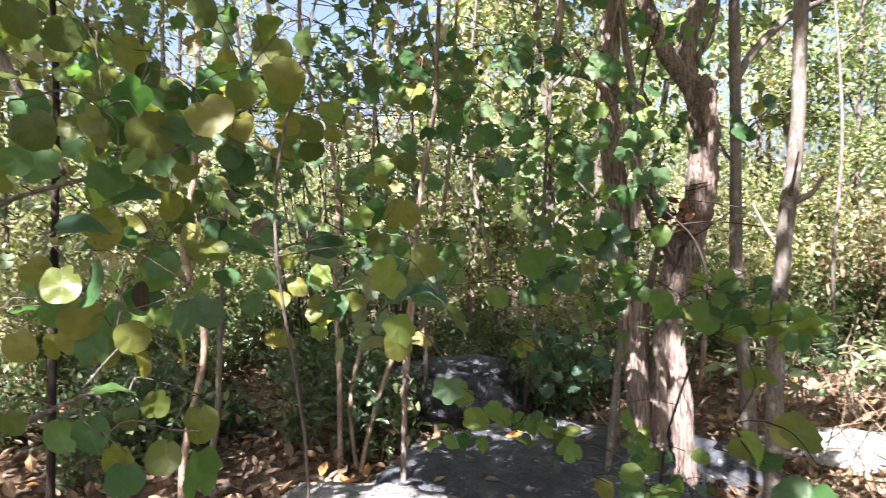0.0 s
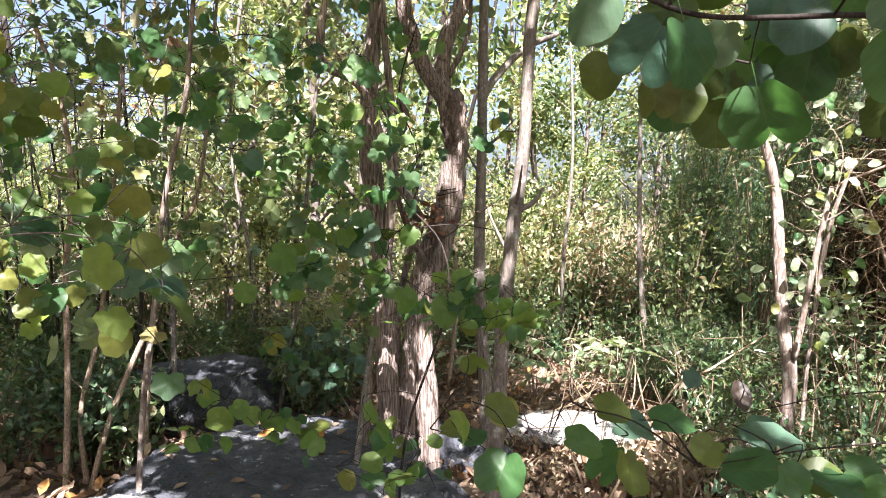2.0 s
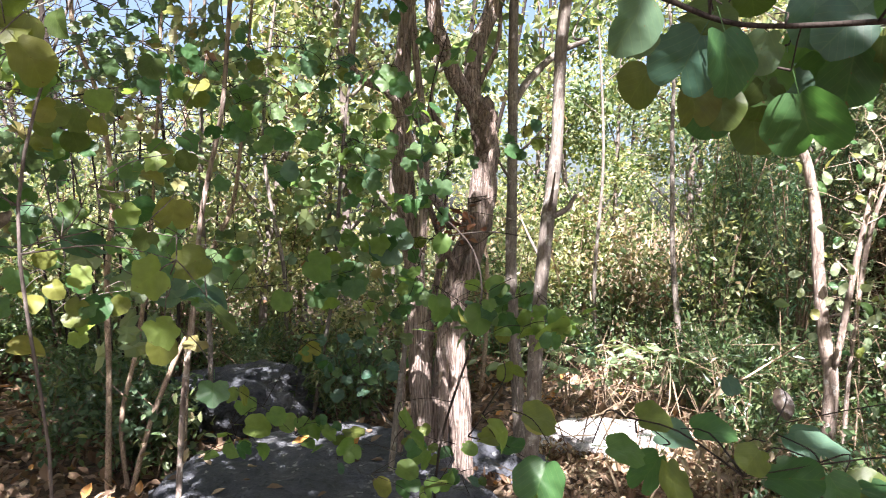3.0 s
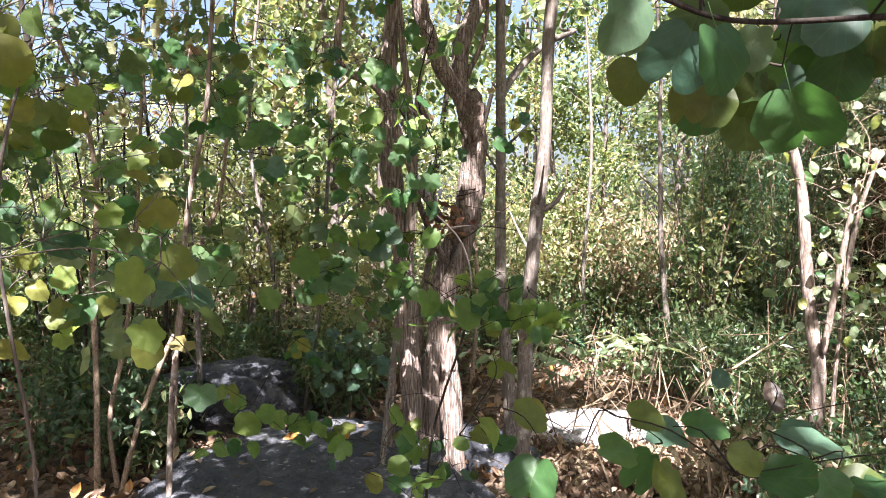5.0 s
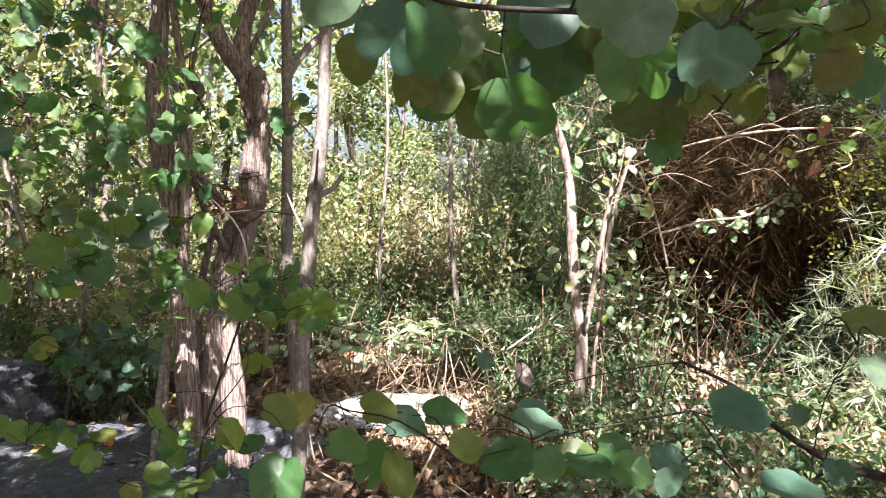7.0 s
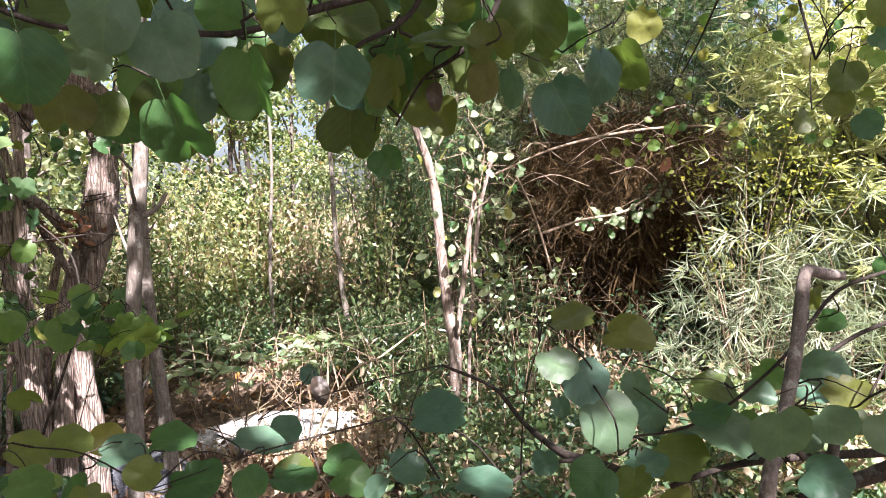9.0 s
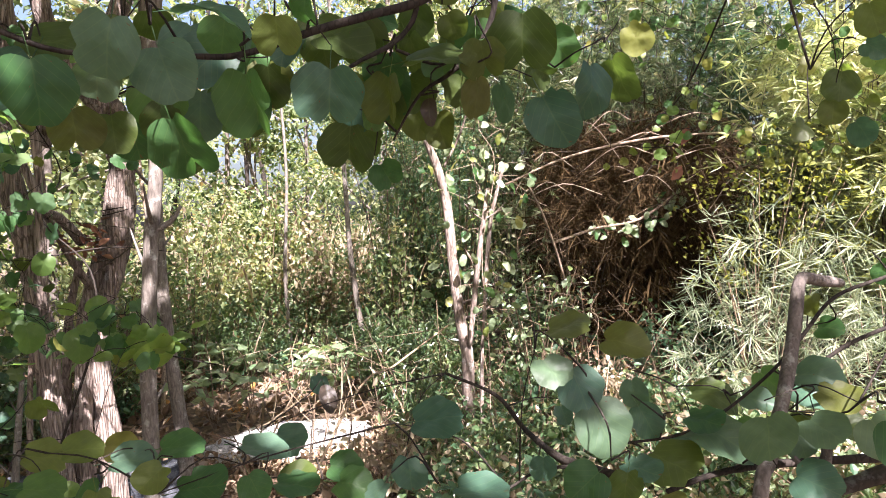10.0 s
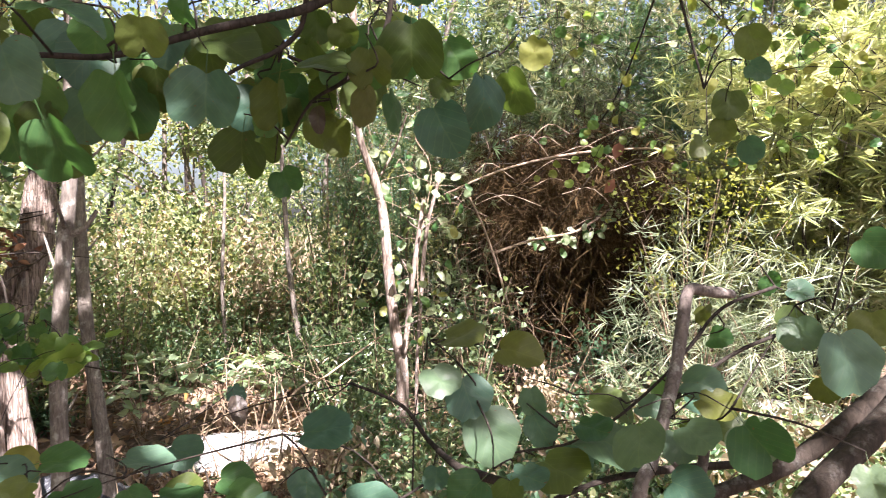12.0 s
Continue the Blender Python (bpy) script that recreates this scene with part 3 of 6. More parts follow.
LOW_LEAVES = [
    (1.044, 0.318, 1.317, 0.058, 8, 'Rp', 0.87), (1.077, 0.301, 1.293, 0.07, 8, 'Rb', 0.8), (1.1, 0.281, 1.24, 0.085, 20, 'Rp', 0.78),
    (1.158, 0.385, 1.354, 0.079, 92, 'Ro', 0.55), (1.202, 0.318, 1.331, 0.08, 70, 'Ro', 0.81), (0.95, 0.442, 1.248, 0.083, 90, 'Rb', 0.67),
    (1.199, 0.244, 1.176, 0.093, 50, 'Ro', 0.83), (1.257, 0.206, 1.208, 0.109, 70, 'Rp', 0.68), (1.421, 0.3, 1.213, 0.088, 100, 'Ro', 0.55),
    (1.449, 0.242, 1.212, 0.059, 80, 'Rb', 0.81), (1.616, 0.229, 1.191, 0.085, 80, 'Rb', 0.74), (1.489, 0.123, 1.19, 0.064, 90, 'Ro', 0.84),
    (1.27, 0.012, 1.251, 0.063, 40, 'Rp', 0.94), (1.016, 0.244, 1.198, 0.06, -40, 'Rg', 1.0), (1.05, 0.212, 1.194, 0.053, 30, 'Ro', 1.0),
    (1.136, 0.248, 1.181, 0.063, 60, 'Rb', 0.74)]
LOW_LEAVES_B = [
    (1.092, 0.38, 1.159, 0.044, 0, 'Rb', 1.0), (0.972, 0.381, 1.161, 0.084, 90, 'Rb', 0.55), (0.893, 0.767, 1.154, 0.07, 50, 'Rb', 0.87),
    (1.006, 0.582, 1.118, 0.071, 0, 'Rb', 0.79), (0.678, 0.573, 1.191, 0.079, 90, 'Rg', 0.69), (0.747, 0.573, 1.173, 0.051, 20, 'Rg', 1.0),
    (0.621, 0.579, 1.218, 0.05, -40, 'Ry', 1.0), (0.794, 0.549, 1.168, 0.07, 50, 'Rg', 0.78), (0.715, 0.761, 1.19, 0.075, 90, 'Rg', 0.64),
    (0.881, 0.551, 1.145, 0.067, 60, 'Rg', 0.74), (0.882, 0.489, 1.152, 0.045, 0, 'Rb', 1.0), (1.203, 0.061, 1.2, 0.062, 60, 'Rb', 0.78),
    (1.282, 0.11, 1.22, 0.055, 20, 'Rp', 0.87), (0.573, 0.704, 1.235, 0.057, 90, 'Ry', 0.66), (0.527, 0.699, 1.196, 0.062, 80, 'Rg', 0.7)]
LEFT_LEAVES_C = [
    (-0.354, 1.429, 1.788, 0.048, 0, 'Ro', 1.0), (-0.409, 1.305, 1.797, 0.049, 0, 'Ry', 1.0), (-0.513, 1.353, 1.591, 0.068, 0, 'Ry', 1.0),
    (-0.429, 1.38, 1.62, 0.064, 0, 'Rg', 0.77), (-0.558, 0.954, 1.183, 0.058, 0, 'Rg', 0.6), (-0.468, 1.062, 1.196, 0.055, 0, 'Ry', 0.79),
    (-0.335, 1.442, 1.737, 0.06, 0, 'Rg', 1.0), (-0.558, 0.909, 1.768, 0.06, 0, 'Ro', 1.0), (-0.562, 1.109, 1.628, 0.056, 0, 'Od', 1),
    (-0.386, 1.344, 1.554, 0.068, 60, 'Ro', 0.7), (-0.321, 1.567, 1.462, 0.046, 0, 'Rp', 1.0), (-0.112, 1.788, 1.322, 0.061, 0, 'Rb', 1.0),
    (-0.483, 0.997, 1.193, 0.043, 0, 'Ro', 1.0), (-0.432, 1.325, 1.375, 0.056, 0, 'Rg', 1.0), (-0.587, 0.888, 1.226, 0.046, 0, 'Ro', 1.0)]
FRONT_LEAVES = [
    (0.65, 0.764, 1.183, 0.078, 90, 'Rb', 0.83), (0.578, 0.715, 1.158, 0.077, 0, 'Bg', 0.77), (0.791, 0.643, 1.195, 0.081, 50, 'Rb', 0.6),
    (1.325, 1.437, 1.051, 0.066, 30, 'Rb', 1.0), (0.582, 0.672, 1.159, 0.07, -10, 'Ry', 0.78),
    (1.142, 1.068, 1.115, 0.073, -10, 'Od', 1), (0.508, 1.124, 1.076, 0.065, 70, 'Ry', 0.79), (0.587, 1.083, 1.12, 0.083, 80, 'Ry', 0.61),
    (0.534, 1.088, 1.067, 0.063, 50, 'Rg', 0.88), (0.557, 1.005, 1.034, 0.1, 0, 'Bg', 0.77), (0.818, 0.595, 1.156, 0.067, 80, 'Ro', 0.7),
    (0.891, 0.588, 1.158, 0.06, 60, 'Rg', 0.79)]
BACK_LEAVES = [
    (0.669, 0.642, 1.68, 0.083, 0, 'Rg', 1.0), (0.733, 0.668, 1.673, 0.086, 0, 'Rb', 1.0), (0.775, 0.611, 1.681, 0.085, 0, 'Rg', 1.0),
    (0.91, 0.571, 1.692, 0.087, 0, 'Ro', 1.0), (0.975, 0.566, 1.707, 0.087, 10, 'Rg', 1.0), (0.722, 0.71, 1.62, 0.077, 0, 'Ro', 1.0),
    (0.66, 0.722, 1.643, 0.081, 0, 'Rg', 1.0), (0.782, 0.615, 1.749, 0.074, 0, 'Rg', 1.0), (0.695, 0.592, 1.74, 0.075, 0, 'Rb', 1.0),
    (1.002, 0.524, 1.757, 0.074, 20, 'Ro', 1.0), (0.898, 0.611, 1.788, 0.073, 0, 'Ro', 1.0), (1.074, 0.511, 1.757, 0.068, 0, 'Ro', 1.0),
    (0.981, 0.655, 1.649, 0.08, 0, 'Bo', 1.0), (0.782, 0.508, 1.739, 0.061, 0, 'Rb', 1.0)]
HIGH_LEAVES = [
    (1.42, 0.07, 1.77, 0.078, 10, 'Ry'), (1.52, 0.10, 1.75, 0.065, 60, 'Rb'), (1.56, 0.16, 1.71, 0.085, 0, 'Ro'),
    (1.56, 0.17, 1.67, 0.072, 0, 'Ro'), (1.63, 0.15, 1.64, 0.079, 20, 'Rb'), (1.69, 0.27, 1.66, 0.081, -30, 'Ro'),
    (1.77, 0.29, 1.79, 0.066, 0, 'Ry')]
FAR_LEAVES = [
    (1.373, -0.008, 1.372, 0.062, 0, 'Rp', 0.84), (1.355, -0.069, 1.347, 0.092, 10, 'Rb', 0.76), (1.436, -0.02, 1.293, 0.046, 40, 'Ro', 1.0),
    (1.512, -0.058, 1.368, 0.066, 0, 'Ro', 0.99), (1.326, -0.101, 1.485, 0.051, 60, 'Rg', 1.0), (1.095, -0.062, 1.308, 0.064, 30, 'Bg', 1.0),
    (1.231, 0.061, 1.257, 0.059, 45, 'Rp', 0.93), (1.113, 0.074, 1.273, 0.069, 15, 'Rp', 1.0), (1.142, -0.143, 1.279, 0.041, 20, 'Rp', 1.0),
    (1.579, 0.07, 1.356, 0.054, 90, 'Ro', 1.0), (1.338, 0.083, 1.267, 0.069, 80, 'Ro', 0.7), (1.38, 0.126, 1.283, 0.073, 70, 'Rb', 0.7),
    (1.251, 0.222, 1.226, 0.064, 60, 'Rg', 0.79)]
LEFT_LEAVES = [
    (-0.351, 1.201, 1.714, 0.062, 10, 'Ry', 0.81), (-0.363, 1.143, 1.508, 0.056, 10, 'Ow', 0.73), (-0.4, 1.066, 1.341, 0.091, 20, 'Bb', 1.0),
    (-0.536, 1.012, 1.4, 0.086, 0, 'Rg', 0.74), (-0.483, 1.026, 1.313, 0.061, 10, 'Ry', 0.9), (-0.47, 1.024, 1.274, 0.053, 0, 'Ry', 0.79),
    (-0.491, 0.973, 1.243, 0.067, 90, 'Rg', 0.59), (-0.417, 1.051, 1.289, 0.081, 0, 'Ry', 0.53), (-0.569, 0.993, 1.398, 0.068, 0, 'Ry', 0.66),
    (-0.503, 0.929, 1.195, 0.06, 0, 'Rg', 0.91), (-0.47, 0.931, 1.152, 0.056, 10, 'Ry', 0.9), (-0.412, 0.956, 1.146, 0.058, -10, 'Ry', 0.9),
    (-0.36, 0.947, 1.127, 0.09, -10, 'Bg', 0.7), (-0.449, 0.91, 1.132, 0.055, 0, 'Rg', 1.0), (-0.385, 1.032, 1.171, 0.067, 0, 'Ry', 0.98),
    (-0.494, 1.085, 1.368, 0.055, 0, 'Od', 1)]
LEFT_LEAVES_B = [
    (-0.489, 1.204, 1.516, 0.061, 0, 'Ry', 0.96), (-0.265, 1.668, 1.689, 0.059, 0, 'Ry', 1.0), (-0.248, 1.477, 1.419, 0.081, 90, 'Rb', 0.81),
    (-0.569, 1.056, 1.481, 0.089, 80, 'Rb', 0.53), (-0.412, 1.44, 1.424, 0.098, 90, 'Bg', 0.51), (-0.535, 1.065, 1.632, 0.054, 0, 'Ro', 1.0),
    (-0.565, 1.022, 1.775, 0.06, 0, 'Ro', 1.0), (-0.59, 0.979, 1.627, 0.066, 0, 'Ro', 1.0), (-0.585, 0.928, 1.579, 0.047, 0, 'Rg', 1.0),
    (-0.622, 1.364, 1.542, 0.127, 90, 'Rg', 0.48), (-0.521, 1.219, 1.755, 0.061, 0, 'Ro', 1.0), (-0.528, 1.287, 1.652, 0.059, 40, 'Rg', 1.0),
    (-0.368, 1.35, 1.474, 0.057, 0, 'Od', 1), (-0.53, 1.175, 1.664, 0.069, 0, 'Od', 1), (-0.379, 1.525, 1.203, 0.085, 90, 'Ry', 0.81),
    (-0.045, 1.785, 1.275, 0.122, 90, 'Rb', 0.53)]
VINE_LEAVES = [
    (0.49, 1.04, 1.11, 0.071, 30, 'Rf'), (0.83, 1.59, 0.95, 0.097, 70, 'Ry'), (1.01, 1.89, 1.12, 0.186, 60, 'Lf'),
    (0.62, 1.30, 1.16, 0.066, 30, 'By'), (1.02, 2.32, 1.05, 0.088, 0, 'Ry'), (0.73, 2.23, 1.17, 0.114, 0, 'Rf'),
    (0.81, 2.20, 1.14, 0.073, 0, 'Ry'), (0.87, 2.18, 1.14, 0.138, 0, 'Rf'), (0.71, 2.45, 1.77, 0.203, 40, 'Bb'),
    (0.61, 2.49, 1.38, 0.194, 60, 'Bb'), (0.83, 2.53, 1.39, 0.101, 0, 'Rf'), (0.58, 2.08, 0.82, 0.086, 10, 'Rf'),
    (0.59, 1.96, 0.79, 0.080, 0, 'Rf'), (0.55, 1.94, 0.70, 0.085, 40, 'Rf'), (0.63, 1.90, 0.66, 0.09, 0, 'Ry'),
    (0.57, 1.04, 1.02, 0.079, 0, 'Rf')]
VINE_LEAVES_B = [
    (0.18, 2.44, 0.75, 0.088, 20, 'Rf'), (0.11, 2.43, 0.72, 0.115, 60, 'Rf'), (0.34, 2.60, 0.64, 0.123, 80, 'Rf'),
    (0.52, 2.76, 0.56, 0.102, 0, 'Ry'), (0.06, 2.46, 0.83, 0.09, 60, 'Ry'), (0.51, 2.12, 0.58, 0.081, 30, 'Ry'),
    (-0.27, 1.52, 1.43, 0.098, 60, 'Bb'), (-0.28, 1.62, 1.45, 0.046, 0, 'Rf'), (-0.14, 1.93, 1.28, 0.115, 60, 'Rb'),
    (-0.03, 1.94, 1.25, 0.115, 60, 'Rb'), (0.19, 2.33, 1.19, 0.089, 0, 'Rf'), (0.32, 2.68, 0.94, 0.104, 30, 'By'),
    (0.20, 2.14, 1.63, 0.075, 80, 'Rb'), (0.31, 2.33, 1.31, 0.138, 60, 'Lf')]


# ---- building helpers ----
def mesh_of(name, verts, faces, mat, smooth=True, uv=None):
    me = bpy.data.meshes.new(name)
    faces = np.asarray(faces) if not isinstance(faces, list) else faces
    if isinstance(faces, list):
        me.from_pydata([tuple(v) for v in verts], [], faces)
    else:
        n, k = faces.shape
        me.vertices.add(len(verts))
        me.vertices.foreach_set("co", np.asarray(verts, np.float32).ravel())
        me.loops.add(n * k)
        me.loops.foreach_set("vertex_index", faces.astype(np.int32).ravel())
        me.polygons.add(n)
        me.polygons.foreach_set("loop_start", np.arange(0, n * k, k, dtype=np.int32))
        me.update(calc_edges=True)
    if uv is not None:
        layer = me.uv_layers.new(name="UVMap")
        loops = np.empty(len(me.loops), np.int32)
        me.loops.foreach_get("vertex_index", loops)
        layer.data.foreach_set("uv", np.asarray(uv, np.float32)[loops].ravel())
    me.polygons.foreach_set("use_smooth", [smooth] * len(me.polygons))
    me.materials.append(mat)
    me.update()
    return me


def thing(name, label, category, place=(0, 0, 0), group="", kind=""):
    ob = new(name)
    ob.location = place
    return tagged(ob, label, category, group, kind)


def part(name, me, parent, label="", kind=""):
    ob = new(name, me)
    ob.parent = parent
    return tagged(ob, label, "", "", kind)


def smooth_line(points, per=5):
    """A Catmull-Rom line through rows of x, y, z, radius."""
    p = np.array(points, float)
    p = np.vstack([2 * p[0] - p[1], p, 2 * p[-1] - p[-2]])
    t = np.linspace(0, 1, per, endpoint=False)[:, None]
    out = []
    for a, b, c, d in zip(p[:-3], p[1:-2], p[2:-1], p[3:]):
        out.append(0.5 * (2 * b + (c - a) * t + (2 * a - 5 * b + 4 * c - d) * t ** 2 + (3 * b - a - 3 * c + d) * t ** 3))
    line = np.vstack(out + [p[-2:-1]])
    line[:, 3] = np.maximum(line[:, 3], 0.0006)
    return line


def tube(points, sides=8, per=5, rough=0.0, seed=0, flutes=0):
    """A limb: rings along a smooth line, uneven by rough, capped at both ends. Gives verts and faces."""
    line = smooth_line(points, per)
    rng = np.random.default_rng(seed)
    ahead = np.gradient(line[:, :3], axis=0)
    ahead /= np.linalg.norm(ahead, axis=1, keepdims=True) + 1e-9
    side = np.cross(ahead[0], (0.3, 0.9, 0.2))
    verts, n = [], len(line)
    phase = rng.uniform(0, 6.28, 3)
    for i in range(n):
        side = side - ahead[i] * (side @ ahead[i])
        side /= np.linalg.norm(side)
        over = np.cross(ahead[i], side)
        a = np.linspace(0, 2 * np.pi, sides, endpoint=False)
        r = line[i, 3] * (1 + rough * (rng.normal(0, 0.35, sides) + 0.6 * np.sin(2 * a + phase[0] + i * 0.25) + 0.4 * np.sin(i * 0.7 + phase[1])))
        if flutes:
            r = r * (1 + 0.09 * np.sin(flutes * a + phase[2] + i * 0.06))
        verts.append(line[i, :3] + np.outer(r * np.cos(a), side) + np.outer(r * np.sin(a), over))
    verts = np.vstack(verts + [line[:1, :3], line[-1:, :3]])
    faces = []
    for i in range(n - 1):
        for j in range(sides):
            k = (j + 1) % sides
            faces.append((i * sides + j, i * sides + k, (i + 1) * sides + k, (i + 1) * sides + j))
    for j in range(sides):
        k = (j + 1) % sides
        faces.append((n * sides, k, j))
        faces.append((n * sides + 1, (n - 1) * sides + j, (n - 1) * sides + k))
    return verts, faces


def tubes(rows, sides=5, per=3, rough=0.05):
    """Many limbs in one mesh."""
    verts, faces, start = [], [], 0
    for n, points in enumerate(rows):
        v, f = tube(points, sides, per, rough, n)
        verts.append(v)
        faces += [tuple(i + start for i in face) for face in f]
        start += len(v)
    return np.vstack(verts), faces


SMALL = (np.array([(0, 0, 0), (-0.27, 0.45, 0.07), (0.27, 0.45, 0.07), (0, 1, -0.06)]), np.array([(0, 3, 1), (0, 2, 3)]))
OVAL = (np.array([(0, 0, 0), (-0.24, 0.28, 0.05), (0.24, 0.28, 0.05), (-0.27, 0.6, 0.06), (0.27, 0.6, 0.06), (0, 1, -0.08), (0, 0.45, -0.03)]),
        np.array([(6, 1, 0), (6, 0, 2), (6, 3, 1), (6, 2, 4), (6, 5, 3), (6, 4, 5)]))
ROUND = (np.array([(0, 0, 0), (-0.40, 0.22, 0.07), (0.40, 0.22, 0.07), (-0.44, 0.6, 0.05), (0.44, 0.6, 0.05), (0, 1, -0.08), (0, 0.5, -0.05)]), OVAL[1])
BLADE = (np.array([(0, 0, 0), (-0.045, 0.3, 0.02), (0.045, 0.3, 0.02), (0, 1, -0.14)]), np.array([(0, 3, 1), (0, 2, 3)]))
NEEDLE = (np.array([(0, 0, 0), (-0.02, 0.4, 0.0), (0.02, 0.4, 0.015), (0, 1, -0.1)]), np.array([(0, 3, 1), (0, 2, 3)]))
LOBED = (np.array([(0, 0.1, 0), (-0.26, 0.0, 0.06), (-0.50, 0.24, 0.03), (-0.33, 0.44, 0.07), (-0.40, 0.74, 0.0), (0, 1, -0.12), (0.40, 0.72, 0.0), (0.31, 0.46, 0.08), (0.50, 0.26, 0.02), (0.27, 0.0, 0.05), (0, 0.45, -0.05)]),
         np.array([(10, k + 1, k) for k in range(9)] + [(10, 0, 9)]))
SLIM = (np.array([(0, 0, 0), (-0.15, 0.4, 0.05), (0.15, 0.4, 0.05), (0, 1, -0.1)]), SMALL[1])
SPIKE = (np.array([(0, 0, 0), (-0.020, 0.35, 0.0), (0.020, 0.35, 0.012), (0, 1, -0.06)]), NEEDLE[1])
STRAW = (np.array([(0, 0, 0), (-0.012, 0.0, 0.0), (0.012, 0.5, 0.03), (-0.012, 0.5, 0.03), (0, 1, -0.05)]), np.array([(1, 0, 2), (1, 2, 3), (3, 2, 4)]))
CURLED = (np.array([(0, 0, 0), (-0.26, 0.3, 0.16), (0.26, 0.3, 0.12), (-0.28, 0.6, 0.18), (0.28, 0.6, 0.2), (0, 1, 0.14), (0, 0.45, -0.02)]), OVAL[1])


def scatter(shape, places, sizes, rng, tips=None, ups=None, droop=0.3, flat=0.6):
    """Leaves at the given places in one mesh: tips hang by droop, faces look up by flat."""
    n = len(places)
    d = rng.normal(0, 1, (n, 3)) if tips is None else np.array(tips, float) + rng.normal(0, 0.25, (n, 3))
    d[:, 2] -= droop * np.linalg.norm(d, axis=1) * (1 if tips is None else 0)
    d /= np.linalg.norm(d, axis=1, keepdims=True)
    u = rng.normal(0, 1, (n, 3)) * (1 - flat) + np.array((0, 0, 1.0)) * flat if ups is None else np.array(ups, float)
    u -= d * (u * d).sum(1, keepdims=True)
    u /= np.linalg.norm(u, axis=1, keepdims=True) + 1e-9
    s = np.cross(d, u)
    base, tri = shape
    k = len(base)
    v = base[None] * np.asarray(sizes)[:, None, None]
    verts = places[:, None] + v[..., :1] * s[:, None] + v[..., 1:2] * d[:, None] + v[..., 2:] * u[:, None]
    faces = tri[None] + (np.arange(n) * k)[:, None, None]
    return verts.reshape(-1, 3), faces.reshape(-1, 3)


# ---- broad leaves: cleft ones (B), round ones (R), five-lobed ones (L) and oval ones (O) ----
def leaf_rim(kind, a, rng_pick):
    """How far the rim lies from the leaf's middle, by the angle from the tip."""
    cleft, bite, wave, shape = rng_pick
    tip, base = np.abs(a), np.pi - np.abs(a)
    if kind == "L":
        lobes = [w * np.exp(-((a - c) / 0.42) ** 2) for c, w in ((0, 1.0), (-1.15, 0.92), (1.15, 0.92), (-2.15, 0.72), (2.15, 0.72))]
        r = 0.38 + 0.13 * np.max(lobes, axis=0) + 0.012 * np.sin(15 * a + wave)
        return r - 0.12 * np.exp(-(base / 0.22) ** 2)
    r = 0.49 + 0.016 * np.sin(3 * a + wave) + 0.010 * np.sin(7 * a + 2 * wave)
    if kind == "B":
        r = r + 0.06 * np.exp(-((tip - 0.62) / 0.34) ** 2) - (0.15 + cleft) * np.exp(-(tip / 0.17) ** 2)
    elif kind == "R":
        r = r - 0.3 * cleft * np.exp(-(tip / 0.2) ** 2) + 0.03 * shape * np.exp(-(tip / 0.35) ** 2)
    r = r - (0.13 if kind != "O" else 0.0) * np.exp(-(base / 0.26) ** 2)
    for at, deep in bite:
        r = r - deep * np.exp(-((a - at) / 0.10) ** 2)
    return r


def leaf_mesh(kind, variant, mat):
    rng = np.random.default_rng(31 * variant + {"B": 7, "L": 11, "O": 13}.get(kind, 0))
    m = 44 if kind in "BL" else 28
    rim = np.linspace(-np.pi, np.pi, m, endpoint=False)
    bite = [(rng.uniform(-2.6, 2.6), rng.uniform(0.04, 0.13)) for _ in range(int(rng.integers(0, 3)))] if kind in "BR" else []
    r = leaf_rim(kind, rim, (rng.uniform(0.03, 0.16), bite, rng.uniform(0, 6.28), rng.uniform(-1, 1.5)))
    wide = {"B": rng.uniform(1.02, 1.2), "L": rng.uniform(1.0, 1.15), "O": rng.uniform(0.5, 0.62)}.get(kind, rng.uniform(0.84, 1.06))
    fold = rng.uniform(0.12, 0.55) if kind == "B" else rng.uniform(0.02, 0.36)
    curl, sway, ripple = rng.uniform(-0.75, 0.25), rng.uniform(-0.12, 0.12), rng.uniform(0, 6.28)
    flat = [(0.0, 0.0)] + [(wide * q * k * math.sin(a), q * k * math.cos(a)) for k in (0.35, 0.7, 1.0) for q, a in zip(r, rim)]
    verts, uv = [], []
    for x, y in flat:
        soft = math.sqrt(x * x + 0.0016) - 0.04      # the fold is round along the midrib
        z = fold * soft + curl * (y + 0.1) ** 2 + sway * x + 0.03 * math.sin(8 * x + 6 * y + ripple) + 0.016 * math.sin(17 * y - 9 * abs(x) + ripple)
        verts.append((x, y + 0.5, z))
        uv.append((0.5 + x, 0.5 + y))
    faces = [(0, 1 + (j + 1) % m, 1 + j) for j in range(m)]
    for ring in (0, 1):
        a, b = 1 + ring * m, 1 + (ring + 1) * m
        faces += [(a + j, a + (j + 1) % m, b + (j + 1) % m, b + j) for j in range(m)]
    start = len(verts)
    for y, z in ((0.14 if kind != "O" else 0.03, 0.0), (-0.22, -0.07)):
        for a in range(3):
            verts.append((0.009 * math.sin(2.1 * a), y, z + 0.009 * math.cos(2.1 * a)))
            uv.append((0.5, 0.5))
    for a in range(3):
        b = (a + 1) % 3
        faces.append((start + a, start + b, start + 3 + b, start + 3 + a))
    return mesh_of("leaf", verts, faces, mat, True, uv)


LEAVES = {}


